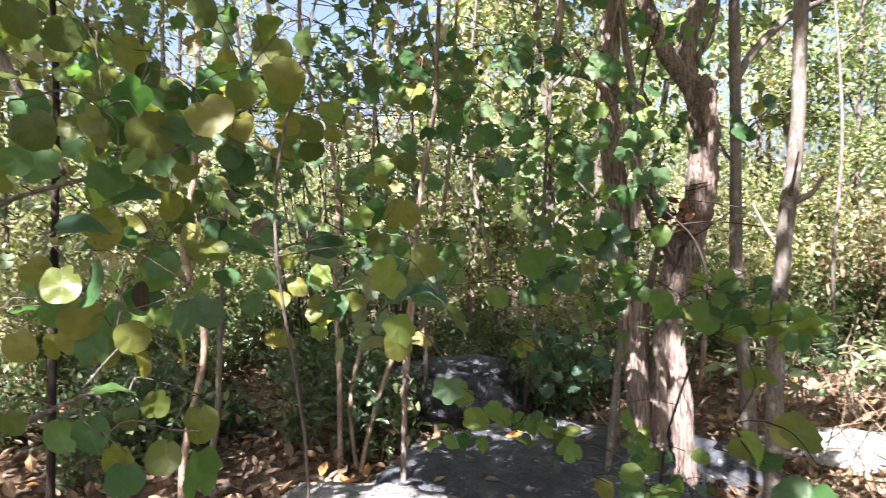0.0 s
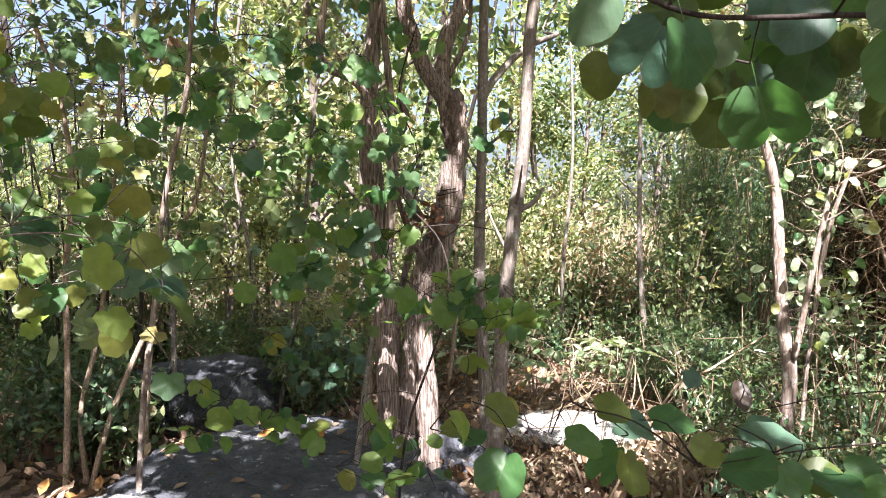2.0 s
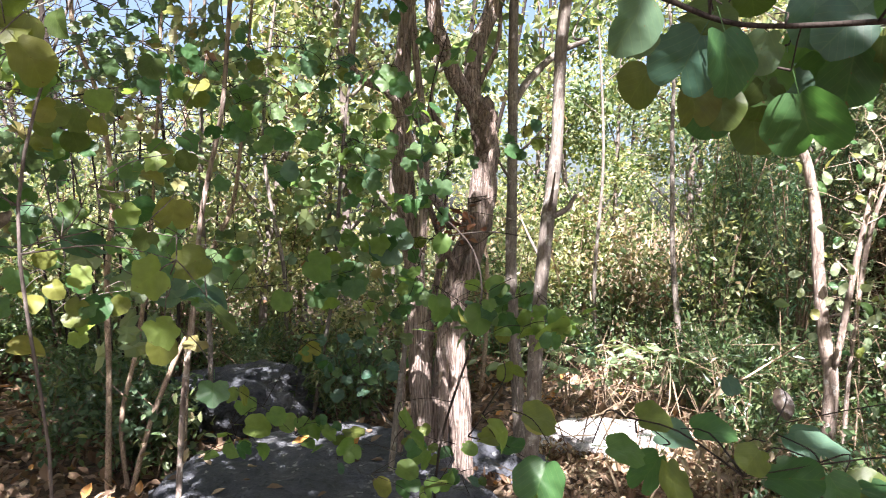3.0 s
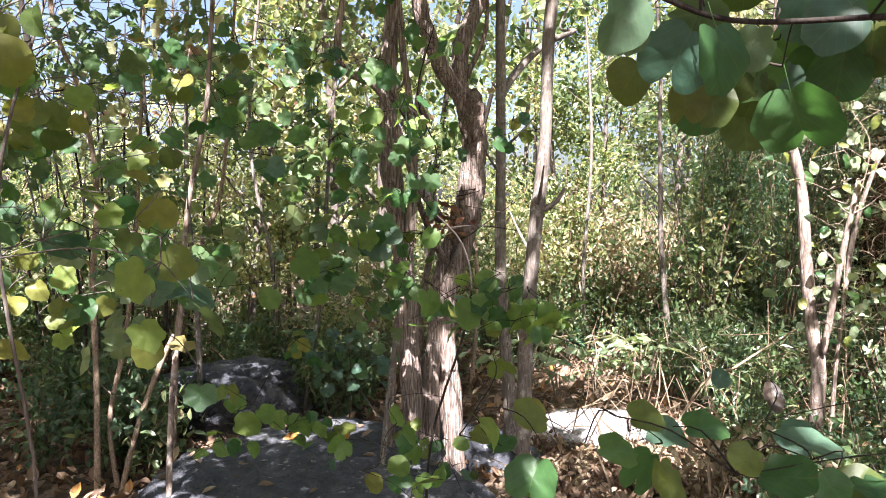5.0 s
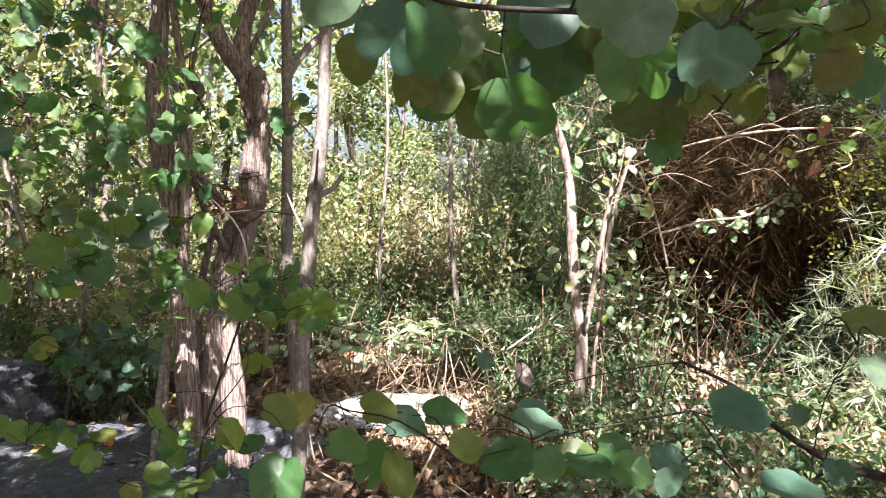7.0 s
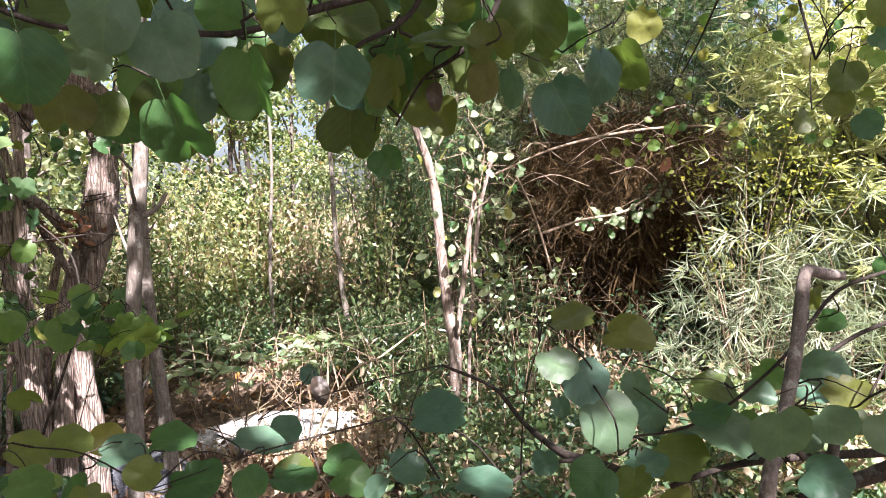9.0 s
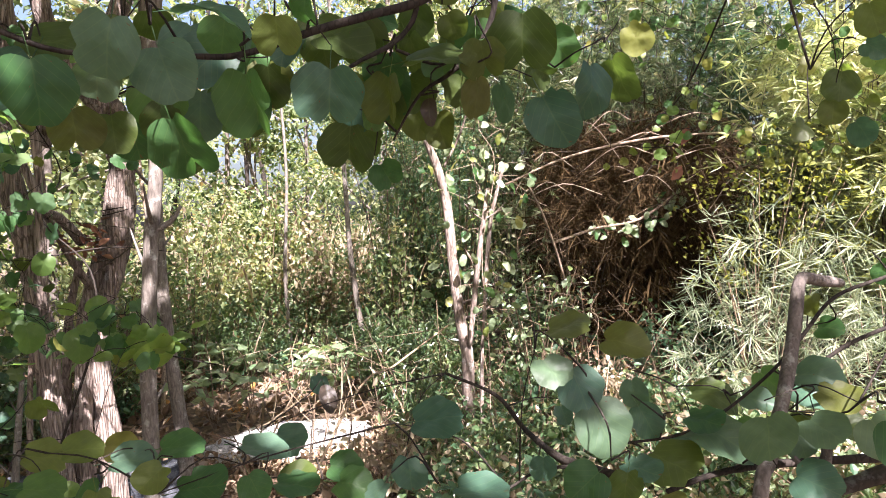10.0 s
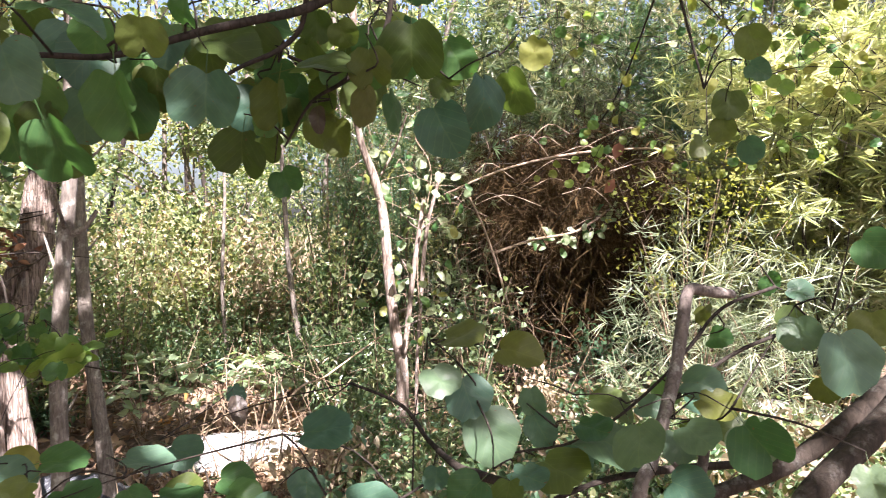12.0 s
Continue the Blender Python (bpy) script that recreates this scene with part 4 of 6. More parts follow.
def put_leaf(parent, row, rng, view_point=(0.28, -0.15, 1.45), jitter=0.42, lift=0.25):
    """One broad leaf at its middle, its blade turned to face the camera: size, the way its tip hangs, kind and tone.
    Gives the place of its stalk's end.
    """
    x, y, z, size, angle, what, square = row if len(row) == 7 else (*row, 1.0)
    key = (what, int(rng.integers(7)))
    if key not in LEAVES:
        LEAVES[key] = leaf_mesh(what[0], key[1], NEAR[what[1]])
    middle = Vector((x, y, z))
    facing = (Vector(view_point) - middle).normalized()
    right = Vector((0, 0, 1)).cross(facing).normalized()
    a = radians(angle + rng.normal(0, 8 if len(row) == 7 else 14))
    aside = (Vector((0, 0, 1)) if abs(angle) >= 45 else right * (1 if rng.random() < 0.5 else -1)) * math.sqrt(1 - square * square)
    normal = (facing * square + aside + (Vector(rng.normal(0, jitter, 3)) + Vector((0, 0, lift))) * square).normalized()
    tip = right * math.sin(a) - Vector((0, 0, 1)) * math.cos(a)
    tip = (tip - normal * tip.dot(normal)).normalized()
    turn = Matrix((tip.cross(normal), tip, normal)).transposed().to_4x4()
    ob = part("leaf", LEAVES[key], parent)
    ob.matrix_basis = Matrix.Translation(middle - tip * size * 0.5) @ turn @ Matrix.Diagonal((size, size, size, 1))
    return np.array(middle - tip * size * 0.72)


def each_limb(name, rows, mat, parent, sides=5, per=4):
    for n, points in enumerate(rows):
        v, f = tube(points, sides, per, 0.05, n)
        part(name, mesh_of(name, v, f, mat), parent)


def spray(name, label, limbs, leaves, mat, seed, jitter=0.42, lift=0.25, scale=1.0):
    """A leafy branch: its limbs, a broad leaf for each row, and twigs that join the stalks to the limbs."""
    rng = np.random.default_rng(seed)
    ob = thing(name, label, "branch")
    joints = []
    for n, points in enumerate(limbs):
        v, f = tube(points, 8, 5, 0.07, seed + n)
        part("limb", mesh_of("limb", v, f, mat), ob)
        joints.append(smooth_line(points, 6)[:, :3])
    joints = np.vstack(joints)
    rows = []
    for row in leaves:
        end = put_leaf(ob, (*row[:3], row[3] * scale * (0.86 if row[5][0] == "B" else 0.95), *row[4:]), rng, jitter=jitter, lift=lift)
        far = np.linalg.norm(joints - end, axis=1)
        near = joints[int(np.argmin(far))]
        if far.min() < 0.4:
            mid = (end + near) / 2 + np.array((0, 0, 0.012)) + rng.normal(0, 0.01, 3)
            rows.append([(*near, 0.0016), (*mid, 0.0012), (*end, 0.0009)])
        joints = np.vstack([joints, end[None]])
    each_limb("twig", rows, mat, ob, 4, 3)
    return ob


# ---- ground: one sheet to the horizon, uneven near the walker ----
def ground_height(x, y):
    return 0.05 * math.sin(x * 0.9 + 1) * math.sin(y * 0.8) + 0.03 * math.sin(x * 2.3 + y * 1.7) + 0.02 * math.sin(4.1 * x - 3.3 * y) - 0.02


def build_ground():
    steps = np.concatenate([-np.geomspace(400, 9, 14), np.linspace(-8, 12, 101), np.geomspace(13, 400, 14)])
    verts = [(x, y, ground_height(x, y) * (1 if abs(x) < 30 and abs(y) < 30 else 0) + (0.012 * noise.noise(Vector((x * 4, y * 4, 0))))) for y in steps for x in steps]
    n = len(steps)
    faces = [(j * n + i, j * n + i + 1, (j + 1) * n + i + 1, (j + 1) * n + i) for j in range(n - 1) for i in range(n - 1)]
    return tagged(new("ground", mesh_of("ground", verts, faces, M_SOIL)), "brown forest soil under fallen leaves", "ground", kind="structure")


ground = build_ground()


# ---- rocks ----
def boulder(name, label, place, size, turn, seed, mat, rough=0.16, flat=0.0):
    bm = bmesh.new()
    bmesh.ops.create_icosphere(bm, subdivisions=6 if size[0] > 0.6 else 5, radius=1)
    shift = Vector((seed * 3.1, seed * 1.7, seed))
    for v in bm.verts:
        d = v.co.normalized()
        r = 1 + rough * 1.6 * noise.noise(d * 1.1 + shift) + rough * 0.8 * noise.noise(d * 2.7 + shift) + rough * 0.45 * noise.noise(d * 7 + shift) + rough * 0.16 * noise.noise(d * 19 + shift) - rough * 0.55 * abs(noise.noise(d * 4.3 + shift)) + rough * 0.09 * noise.noise(d * 41 + shift)
        p = d * r
        cell = noise.voronoi(d * 1.7 + shift)[0]
        p *= 1 - 0.25 * rough * min(1.0, max(0.0, 0.12 - (cell[1] - cell[0])) * 8)
        if flat and p.z > flat:
            p.z = flat + (p.z - flat) * 0.35
        v.co = Vector((p.x * size[0], p.y * size[1], p.z * size[2]))
    bm.to_mesh(me := bpy.data.meshes.new(name))
    bm.free()
    me.polygons.foreach_set("use_smooth", [True] * len(me.polygons))
    me.materials.append(mat)
    ob = tagged(new(name, me), label, "boulder")
    ob.matrix_basis = pose(*place, 0, 0, turn)
    return ob


boulder("boulder", "large dark grey boulder with pale lichen specks", (0.38, 3.02, 0.03), (0.85, 0.92, 0.42), 12, 1, M_ROCK, 0.18, 0.58)
boulder("boulder", "pale grey sunlit boulder beside the dark one", (-0.30, 2.45, 0.16), (0.42, 0.34, 0.36), -10, 2, M_ROCK_GREY, 0.10, 0.6)
boulder("boulder", "small grey stone among fallen leaves", (-0.62, 2.95, 0.05), (0.17, 0.15, 0.24), 30, 3, M_ROCK_GREY)
boulder("boulder", "dark boulder with leaf shadows behind the thin stems", (0.14, 4.85, 0.10), (0.52, 0.42, 0.46), 5, 4, M_ROCK, 0.24, 0.5)
boulder("boulder", "low grey rock beside the trunks", (1.42, 3.66, -0.02), (0.34, 0.40, 0.20), 40, 5, M_ROCK, 0.2)
boulder("rock_slab", "low white sunlit rock slab on the ground", (2.44, 3.86, 0.03), (0.50, 0.31, 0.12), -10, 6, M_ROCK_PALE, 0.18, 0.45)
# pale mound added to make a bright sunlit patch under the bushes
boulder("boulder", "pale mound standing in for bright sunlit leaf litter", (4.75, 1.15, 0.08), (0.5, 0.62, 0.46), 20, 8, M_ROCK_PALE, 0.16, 0.5)


# ---- trees of the foreground ----
def upward(points, top, drift=(0.0, 0.0), shrink=0.55):
    """Carries a stem on to the given height."""
    x, y, z, r = points[-1]
    dx, dy = drift
    half = (z + top) / 2
    return points + [(x + dx * 0.45, y + dy * 0.5, half, r * (1 + shrink) / 2), (x + dx, y + dy, top, r * shrink)]


def rooted(points, depth=0.15):
    """Carries a stem down below the ground, a little wider."""
    x, y, z, r = points[0]
    if z < 0.06:
        return [(x, y, -depth, r * 1.25)] + points
    if z > 0.3:
        k = [(a - b) for a, b in zip(points[0][:2], points[1][:2])]
        return [(x + k[0], y + k[1], -depth, r * 1.3), (x + k[0] * 0.9, y + k[1] * 0.9, z * 0.35, r * 1.2), (x + k[0] * 0.6, y + k[1] * 0.6, z * 0.75, r * 1.1)] + points
    lean = [(a - b) * 0.25 for a, b in zip(points[0][:2], points[1][:2])]
    return [(x + lean[0], y + lean[1], -depth, r * 1.3)] + points


# spots meant to be sunlit: crown leaves between them and the sun are left out; x, y, z, width of the gap
TO_SUN = np.array(to_sun)
SUNNY = [(2.9, 2.68, 1.65, 0.2), (2.9, 2.63, 1.2, 0.16), (2.89, 2.57, 0.65, 0.15), (2.2, 3.9, 0.1, 0.16), (2.72, 3.82, 0.1, 0.14), (2.46, 3.88, 0.1, 0.17), (2.35, 3.45, 0.1, 0.26), (2.65, 3.3, 0.1, 0.24), (2.85, 3.65, 0.1, 0.2), (3.02, 2.5, 1.9, 0.2), (3.0, 2.5, 1.4, 0.15), (1.22, 3.3, 0.53, 0.17), (1.22, 3.3, 0.33, 0.14), (3.0, 4.8, 0.4, 0.4), (1.23, 3.30, 0.64, 0.15)]
SUNNY += [(0.3, 2.6, 1.75, 0.13), (0.58, 2.6, 2.0, 0.11), (0.05, 2.6, 1.4, 0.10), (0.45, 2.7, 1.35, 0.08), (-0.3, 3.0, 1.6, 0.10), (-0.6, 1.6, 1.9, 0.14), (-0.9, 1.8, 2.05, 0.15), (-0.3, 2.6, 2.1, 0.15), (0.2, 2.6, 2.2, 0.12), (-1.2, 2.2, 2.0, 0.15), (0.14, 4.6, 0.46, 0.05), (-0.6, 3.9, 0.6, 0.12), (-0.48, 3.92, 0.9, 0.11), (-0.3, 3.9, 0.66, 0.10), (-0.16, 2.95, 0.85, 0.10), (3.5, 1.1, 0.5, 0.4), (3.9, 0.8, 0.5, 0.4), (4.1, 1.4, 0.9, 0.4), (0.95, 3.22, 0.70, 0.08), (-0.2, 2.8, 0.3, 0.13), (-0.05, 2.6, 0.2, 0.1), (1.23, 3.30, 0.44, 0.09), (0.93, 3.22, 0.80, 0.07), (1.25, 3.3, 1.72, 0.11), (-0.34, 2.42, 0.45, 0.17), (1.09, 2.05, 1.72, 0.14), (0.635, 0.565, 1.61, 0.068), (0.575, 0.55, 1.69, 0.062), (1.044, 0.318, 1.32, 0.075), (0.44, 0.55, 1.69, 0.068), (0.69, 0.346, 1.68, 0.055), (-0.62, 2.95, 0.25, 0.07), (-0.45, 1.25, 1.0, 0.11), (-0.6, 1.5, 0.8, 0.1), (-0.75, 1.5, 1.6, 0.08), (-2.2, 5.5, 1.0, 0.35), (-3.0, 6.5, 1.3, 0.4)]


def clump_ups(clumps, per, flat):
    """The leaves of one clump face about the same way."""
    own = np.random.default_rng(clumps * 7 + per)
    way = own.normal(0, 1, (clumps, 3)) * (1 - flat) * 1.2 + np.array((0, -0.1, flat))
    return np.repeat(way, per, axis=0) + own.normal(0, 0.24, (clumps * per, 3))


def crown_mesh(centres, spread, per, size, mat, rng, shape=OVAL, name="crown", droop=0.3, flat=0.55, gaps=True):
    """Leaf clumps round the given middles."""
    c = np.repeat(np.asarray(centres, float), per, axis=0)
    p = c + rng.normal(0, 1, c.shape) * np.asarray(spread)
    up = clump_ups(len(centres), per, flat)
    if gaps:
        for x, y, z, r in SUNNY:
            off = p - (x, y, z)
            across = np.linalg.norm(off - np.outer(off @ TO_SUN, TO_SUN), axis=1)
            p, up = p[across > r], up[across > r]
    v, f = scatter(shape, p, rng.uniform(*size, len(p)), rng, ups=up, droop=droop)
    return mesh_of(name, v, f, mat, False)


def bare_tree(name, label, stems, mat, sides=12, rough=0.08, flutes=0, seed=0, limbs=(), crown=None):
    ob = thing(name, label, "tree")
    for n, points in enumerate(stems):
        v, f = tube(points, sides, 8, rough, seed + n, flutes)
        part("trunk", mesh_of("trunk", v, f, mat), ob)
    if "sapling" in name:       # short side twigs and broken stubs along the stem
        own = np.random.default_rng(seed + 900)
        line = smooth_line(stems[0], 6)
        for n in range(4):
            x, y, z, r = line[int(own.uniform(0.3, 0.85) * len(line))]
            a, out = own.uniform(0, 6.28), own.uniform(0.05, 0.28)
            tip = (x + math.cos(a) * out, y + math.sin(a) * out, z + out * own.uniform(0.3, 0.9))
            v, f = tube([(x, y, z, r * 0.35), ((x + tip[0]) / 2, (y + tip[1]) / 2, (z + tip[2]) / 2 - 0.01, r * 0.25), (*tip, r * 0.1)], 5, 4, 0.05, n)
            part("twig", mesh_of("twig", v, f, mat), ob)
    for n, points in enumerate(limbs):
        v, f = tube(points, 7, 5, rough, seed + 20 + n)
        part("limb", mesh_of("limb", v, f, mat), ob)
    if crown:
        part("crown", crown, ob, kind="stuff")
    return ob


def crowd(rng, middle, spread, low, high, count):
    return [(middle[0] + rng.normal(0, spread), middle[1] + rng.normal(0, spread), rng.uniform(low, high)) for _ in range(count)]


rng = np.random.default_rng(11)
clump = bare_tree("clump_tree", "old tree of several leaning ridged brown trunks", [
    rooted(upward(CLUMP_LEFT, 4.2, (0.1, -0.3))), rooted(CLUMP_RIGHT), rooted(CLUMP_MID)],
    M_BARK, 16, 0.10, 5, 3,
    [upward(FORK_L, 4.2, (-0.25, -0.6)), upward(FORK_R, 4.2, (0.3, -0.5)), upward(CLUMP_THIN, 3.4, (-0.2, -0.1)), upward(CLUMP_BRANCH, 3.2, (0.15, 0.0))],
    # unseen crown, set forward of its trunks to shade the foreground
    crown_mesh(crowd(rng, (0.75, 1.6), 0.75, 3.2, 4.3, 52), (0.24, 0.24, 0.16), 80, (0.07, 0.11), M_WOODS, rng, ROUND))



def lump(place, size, seed):
    """A swollen, knotty growth on a trunk."""
    bm = bmesh.new()
    bmesh.ops.create_icosphere(bm, subdivisions=4, radius=1)
    for v in bm.verts:
        d = v.co.normalized()
        v.co = d * (1 + 0.42 * noise.noise(d * 1.8 + Vector((seed, 0, 0))) + 0.24 * noise.noise(d * 4.5 + Vector((0, seed, 0))) + 0.08 * noise.noise(d * 13))
        v.co = Vector(place) + Vector((v.co.x * size[0], v.co.y * size[1], v.co.z * size[2]))
    bm.to_mesh(me := bpy.data.meshes.new("burl"))
    bm.free()
    me.polygons.foreach_set("use_smooth", [True] * len(me.polygons))
    me.materials.append(M_BARK_BURL)
    part("burl", me, clump, "dark knotty burl")


lump((1.295, 3.33, 1.98), (0.075, 0.07, 0.14), 3)
lump((1.24, 3.36, 1.41), (0.048, 0.055, 0.10), 5)
lump((1.00, 3.30, 1.98), (0.035, 0.04, 0.055), 8)
spots = np.array((1.13, 3.22, 1.44)) + rng.normal(0, 1, (30, 3)) * (0.05, 0.04, 0.05)
v, f = scatter(CURLED, spots, rng.uniform(0.04, 0.075, 30), rng)
part("dead_leaves", mesh_of("dead_leaves", v, f, M_DEADLEAF, False), clump, "withered red-brown leaves caught in the fork")
each_limb("twig", [[(1.12 + rng.normal(0, 0.05), 3.24, 1.42 + rng.normal(0, 0.06), 0.003), (1.16 + rng.normal(0, 0.08), 3.2, 1.48 + rng.normal(0, 0.08), 0.003), (1.2 + rng.normal(0, 0.14), 3.2 + rng.normal(0, 0.04), 1.47 + rng.normal(0, 0.07), 0.0015)] for _ in range(4)], M_BARK_MOSS, clump, 4)
each_limb("limb", [[(1.0, 3.3, 1.9, 0.020), (0.86, 3.2, 2.02, 0.016), (0.80, 3.15, 2.2, 0.013), (0.84, 3.1, 2.5, 0.008)], [(0.86, 3.2, 2.02, 0.010), (0.72, 3.1, 2.08, 0.008), (0.6, 3.05, 2.22, 0.005)],
                   [(1.27, 3.35, 2.2, 0.016), (1.36, 3.3, 2.45, 0.012), (1.33, 3.25, 2.8, 0.007)]], M_BARK, clump, 7)
each_limb("limb", [[(1.16, 3.36, 1.22, 0.022), (1.08, 3.3, 1.34, 0.018), (0.97, 3.26, 1.60, 0.014), (0.95, 3.22, 1.95, 0.010), (1.0, 3.2, 2.3, 0.006)], [(1.03, 3.42, -0.1, 0.026), (1.035, 3.42, 0.5, 0.024), (1.06, 3.44, 1.0, 0.02), (1.13, 3.44, 1.35, 0.015)], [(0.82, 3.2, -0.1, 0.018), (0.84, 3.22, 0.4, 0.015), (0.88, 3.3, 0.9, 0.012), (0.96, 3.34, 1.25, 0.008)]], M_BARK_BURL, clump, 8, 6)
loop = []
for k in range(26):
    a = k * 0.52
    loop.append((1.30 + 0.074 * math.cos(a), 3.35 + 0.074 * math.sin(a), 1.60 + 0.012 * math.sin(a * 0.5) + 0.018 * math.cos(a), 0.0032))
v, f = tube(loop, 5, 3)
tagged(new("wire_loop", mesh_of("wire_loop", v, f, M_BARK_DARK)), "dark wire wound round the trunk", "wire")
bare_tree("sapling", "slender grey-barked tree with a bent stem", [rooted(upward(SAP_A, 4.0, (0.1, -0.3)))], M_BARK_GREY, 12, 0.05, 0, 40,
          [[(1.08, 2.06, 1.50, 0.012), (1.13, 2.04, 1.53, 0.009), (1.16, 2.03, 1.58, 0.006)]],
          # unseen crown, set forward to add to that shade
          crown_mesh(crowd(rng, (1.1, 1.2), 0.5, 3.0, 4.1, 16), (0.22, 0.22, 0.16), 60, (0.06, 0.10), M_WOODS, rng, ROUND))
bare_tree("sapling", "straight thin tree with one rising side branch", [rooted(upward(SAP_B, 4.4, (0.1, 0.1)))], M_BARK_GREY, 10, 0.05, 0, 50,
          [SAP_B_BR + [(1.95, 3.6, 2.6, 0.006), (2.2, 3.7, 3.0, 0.004)]], crown_mesh(crowd(rng, (1.6, 3.5), 0.4, 2.3, 4.2, 9), (0.2, 0.2, 0.18), 40, (0.06, 0.10), M_WOODS, rng, ROUND))
bare_tree("sapling", "pale sunlit leaning pole of a young tree", [rooted(upward([(x, y, z, r * 0.88) for x, y, z, r in POLE[::-1]], 4.0, (-0.1, 0.1)))], M_BARK_PALE, 12, 0.06, 0, 60, [POLE_TWIG])
bare_tree("dried_sapling", "pale dry stick forking from the pole", [STICK_A], M_BARK_PALE, 8, 0.05, 0, 70)
bare_tree("dried_sapling", "pale dry stick beside the pole", [rooted(STICK_B)], M_BARK_PALE, 8, 0.05, 0, 71)
bare_tree("dried_sapling", "thin pale upright dry twig", [rooted(WHITE_TWIG)], M_TWIG, 6, 0.05, 0, 72)
bare_tree("dead_cane", "long thin straw-yellow stalk leaning against the pole", [[(1.526, 2.367, -0.05, 0.007), (2.076, 2.467, 0.661, 0.0060), (2.407, 2.581, 0.744, 0.0055), (2.764, 2.657, 0.857, 0.0045), (3.004, 2.672, 0.951, 0.0030)]], M_CULM, 6, 0.03, 0, 74)
bare_tree("sapling", "very thin straight sapling in the undergrowth", [rooted(upward(THIN[::-1], 4.0, (-0.1, 0.1)))], M_BARK_GREY, 8, 0.05, 0, 73)
# tall unseen trees beside the walker, added to arch over the thicket and shade it
for n, (tx, ty, cx, cy, low, high, count, wide) in enumerate(((-3.4, 2.0, -1.8, 2.6, 3.9, 4.7, 9, 0.5), (-2.7, 0.5, -0.25, 2.6, 4.0, 4.8, 32, 0.6), (5.4, -0.8, 2.9, 1.9, 5.3, 5.9, 17, 0.55), (8.2, -1.4, 5.95, 1.0, 5.5, 6.4, 40, 0.8), (5.6, -1.3, 3.95, 0.9, 3.35, 3.9, 11, 0.3))):
    rng = np.random.default_rng(260 + n)
    top = high - 0.3
    bare_tree("shade_tree", "unseen tree added to shade the thicket", [[(tx, ty, -0.2, 0.08), (tx, ty + 0.05, 1.6, 0.07), (tx * 0.8 + cx * 0.2, ty * 0.8 + cy * 0.2, top * 0.75, 0.05), (cx, cy, top, 0.015)]], M_BARK_GREY, 10, 0.06, 0, 270 + n,
              [[(tx * 0.6 + cx * 0.4, ty * 0.6 + cy * 0.4, top * 0.83, 0.025), (cx + 0.3 * k, cy - 0.3, top - 0.1, 0.015), (cx + 0.8 * k, cy, top + 0.1, 0.006)] for k in (-1, 1)],
              crown_mesh(crowd(rng, (cx, cy), wide, low, high, count), (0.2, 0.2, 0.14), 85, (0.07, 0.11), M_WOODS, rng, ROUND))
# unseen trees beside and behind the walker, added so their crowns shade the foreground
for n, (x, y, count, wide) in enumerate(((0.15, -1.5, 60, 0.8), (-1.6, 0.4, 60, 0.8), (-2.9, 1.9, 34, 0.8))):
    rng = np.random.default_rng(200 + n)
    bare_tree("shade_tree", "unseen tree added to shade the foreground", [[(x, y - 0.5, -0.2, 0.08), (x + 0.05, y - 0.45, 1.5, 0.065), (x, y - 0.2, 3.2, 0.05), (x + 0.1, y, 4.6, 0.02)]], M_BARK_GREY, 10, 0.06, 0, 210 + n,
              [[(x, y - 0.2, 3.0, 0.03), (x + 0.3 * k, y + 0.2, 3.4, 0.02), (x + 0.8 * k, y + 0.5, 3.7, 0.008)] for k in (-1, 1)],
              crown_mesh(crowd(rng, (x, y + 0.4), wide, 3.2, 4.3, count) + (crowd(rng, (0.15, -1.05), 0.34, 3.4, 3.9, 6) if n == 0 else crowd(rng, (-1.9, -0.7), 0.35, 3.4, 4.0, 14) if n == 1 else []), (0.22, 0.22, 0.15), 75, (0.07, 0.11), M_WOODS, rng, ROUND))
# tall trees out of view, added to throw broken shade on the woods
for n, (x, y) in enumerate(((-3.2, -1.0), (-0.9, -2.4), (1.6, -2.6), (4.9, -2.9), (3.1, -3.6))):
    rng = np.random.default_rng(230 + n)
    bare_tree("tall_tree", "unseen tall tree added to dapple the woods with shade", [[(x, y, -0.2, 0.14), (x + 0.1, y + 0.1, 2.0, 0.12), (x, y + 0.4, 4.2, 0.09), (x + 0.2, y + 1.6, 6.2, 0.03)]], M_BARK, 10, 0.06, 0, 240 + n,
              [[(x, y + 0.3, 3.9, 0.05), (x + 0.7 * k, y + 1.6, 5.0, 0.03), (x + 1.2 * k, y + 3.0, 5.6, 0.01)] for k in (-1, 0.1, 1)],
              crown_mesh([(x + rng.normal(0, 0.9), y + 3.0 + rng.normal(0, 1.3), rng.uniform(4.9, 6.4)) for _ in range(22 if n != 3 else 12)], (0.26, 0.26, 0.2), 100, (0.08, 0.12), M_WOODS, rng, SMALL))
# paler M_TWIG bark on some stems makes them look sunlit
STEMS = [(S1, 4.6, M_TWIG), (S2, 4.0, M_TWIG), (S3, 0, M_TWIG), (S4, 4.4, M_BARK_PALE), (S6, 4.6, M_BARK_DUSK), (S7, 4.6, M_BARK_DARK), (S8, 4.4, M_BARK_DUSK), (S9, 3.8, M_TWIG), (S10, 4.4, M_BARK_GREY), (S11, 0, M_BARK_GREY), (S12, 3.8, M_BARK_GREY), (S13, 4.6, M_BARK_DARK), (S14, 3.6, M_TWIG)]
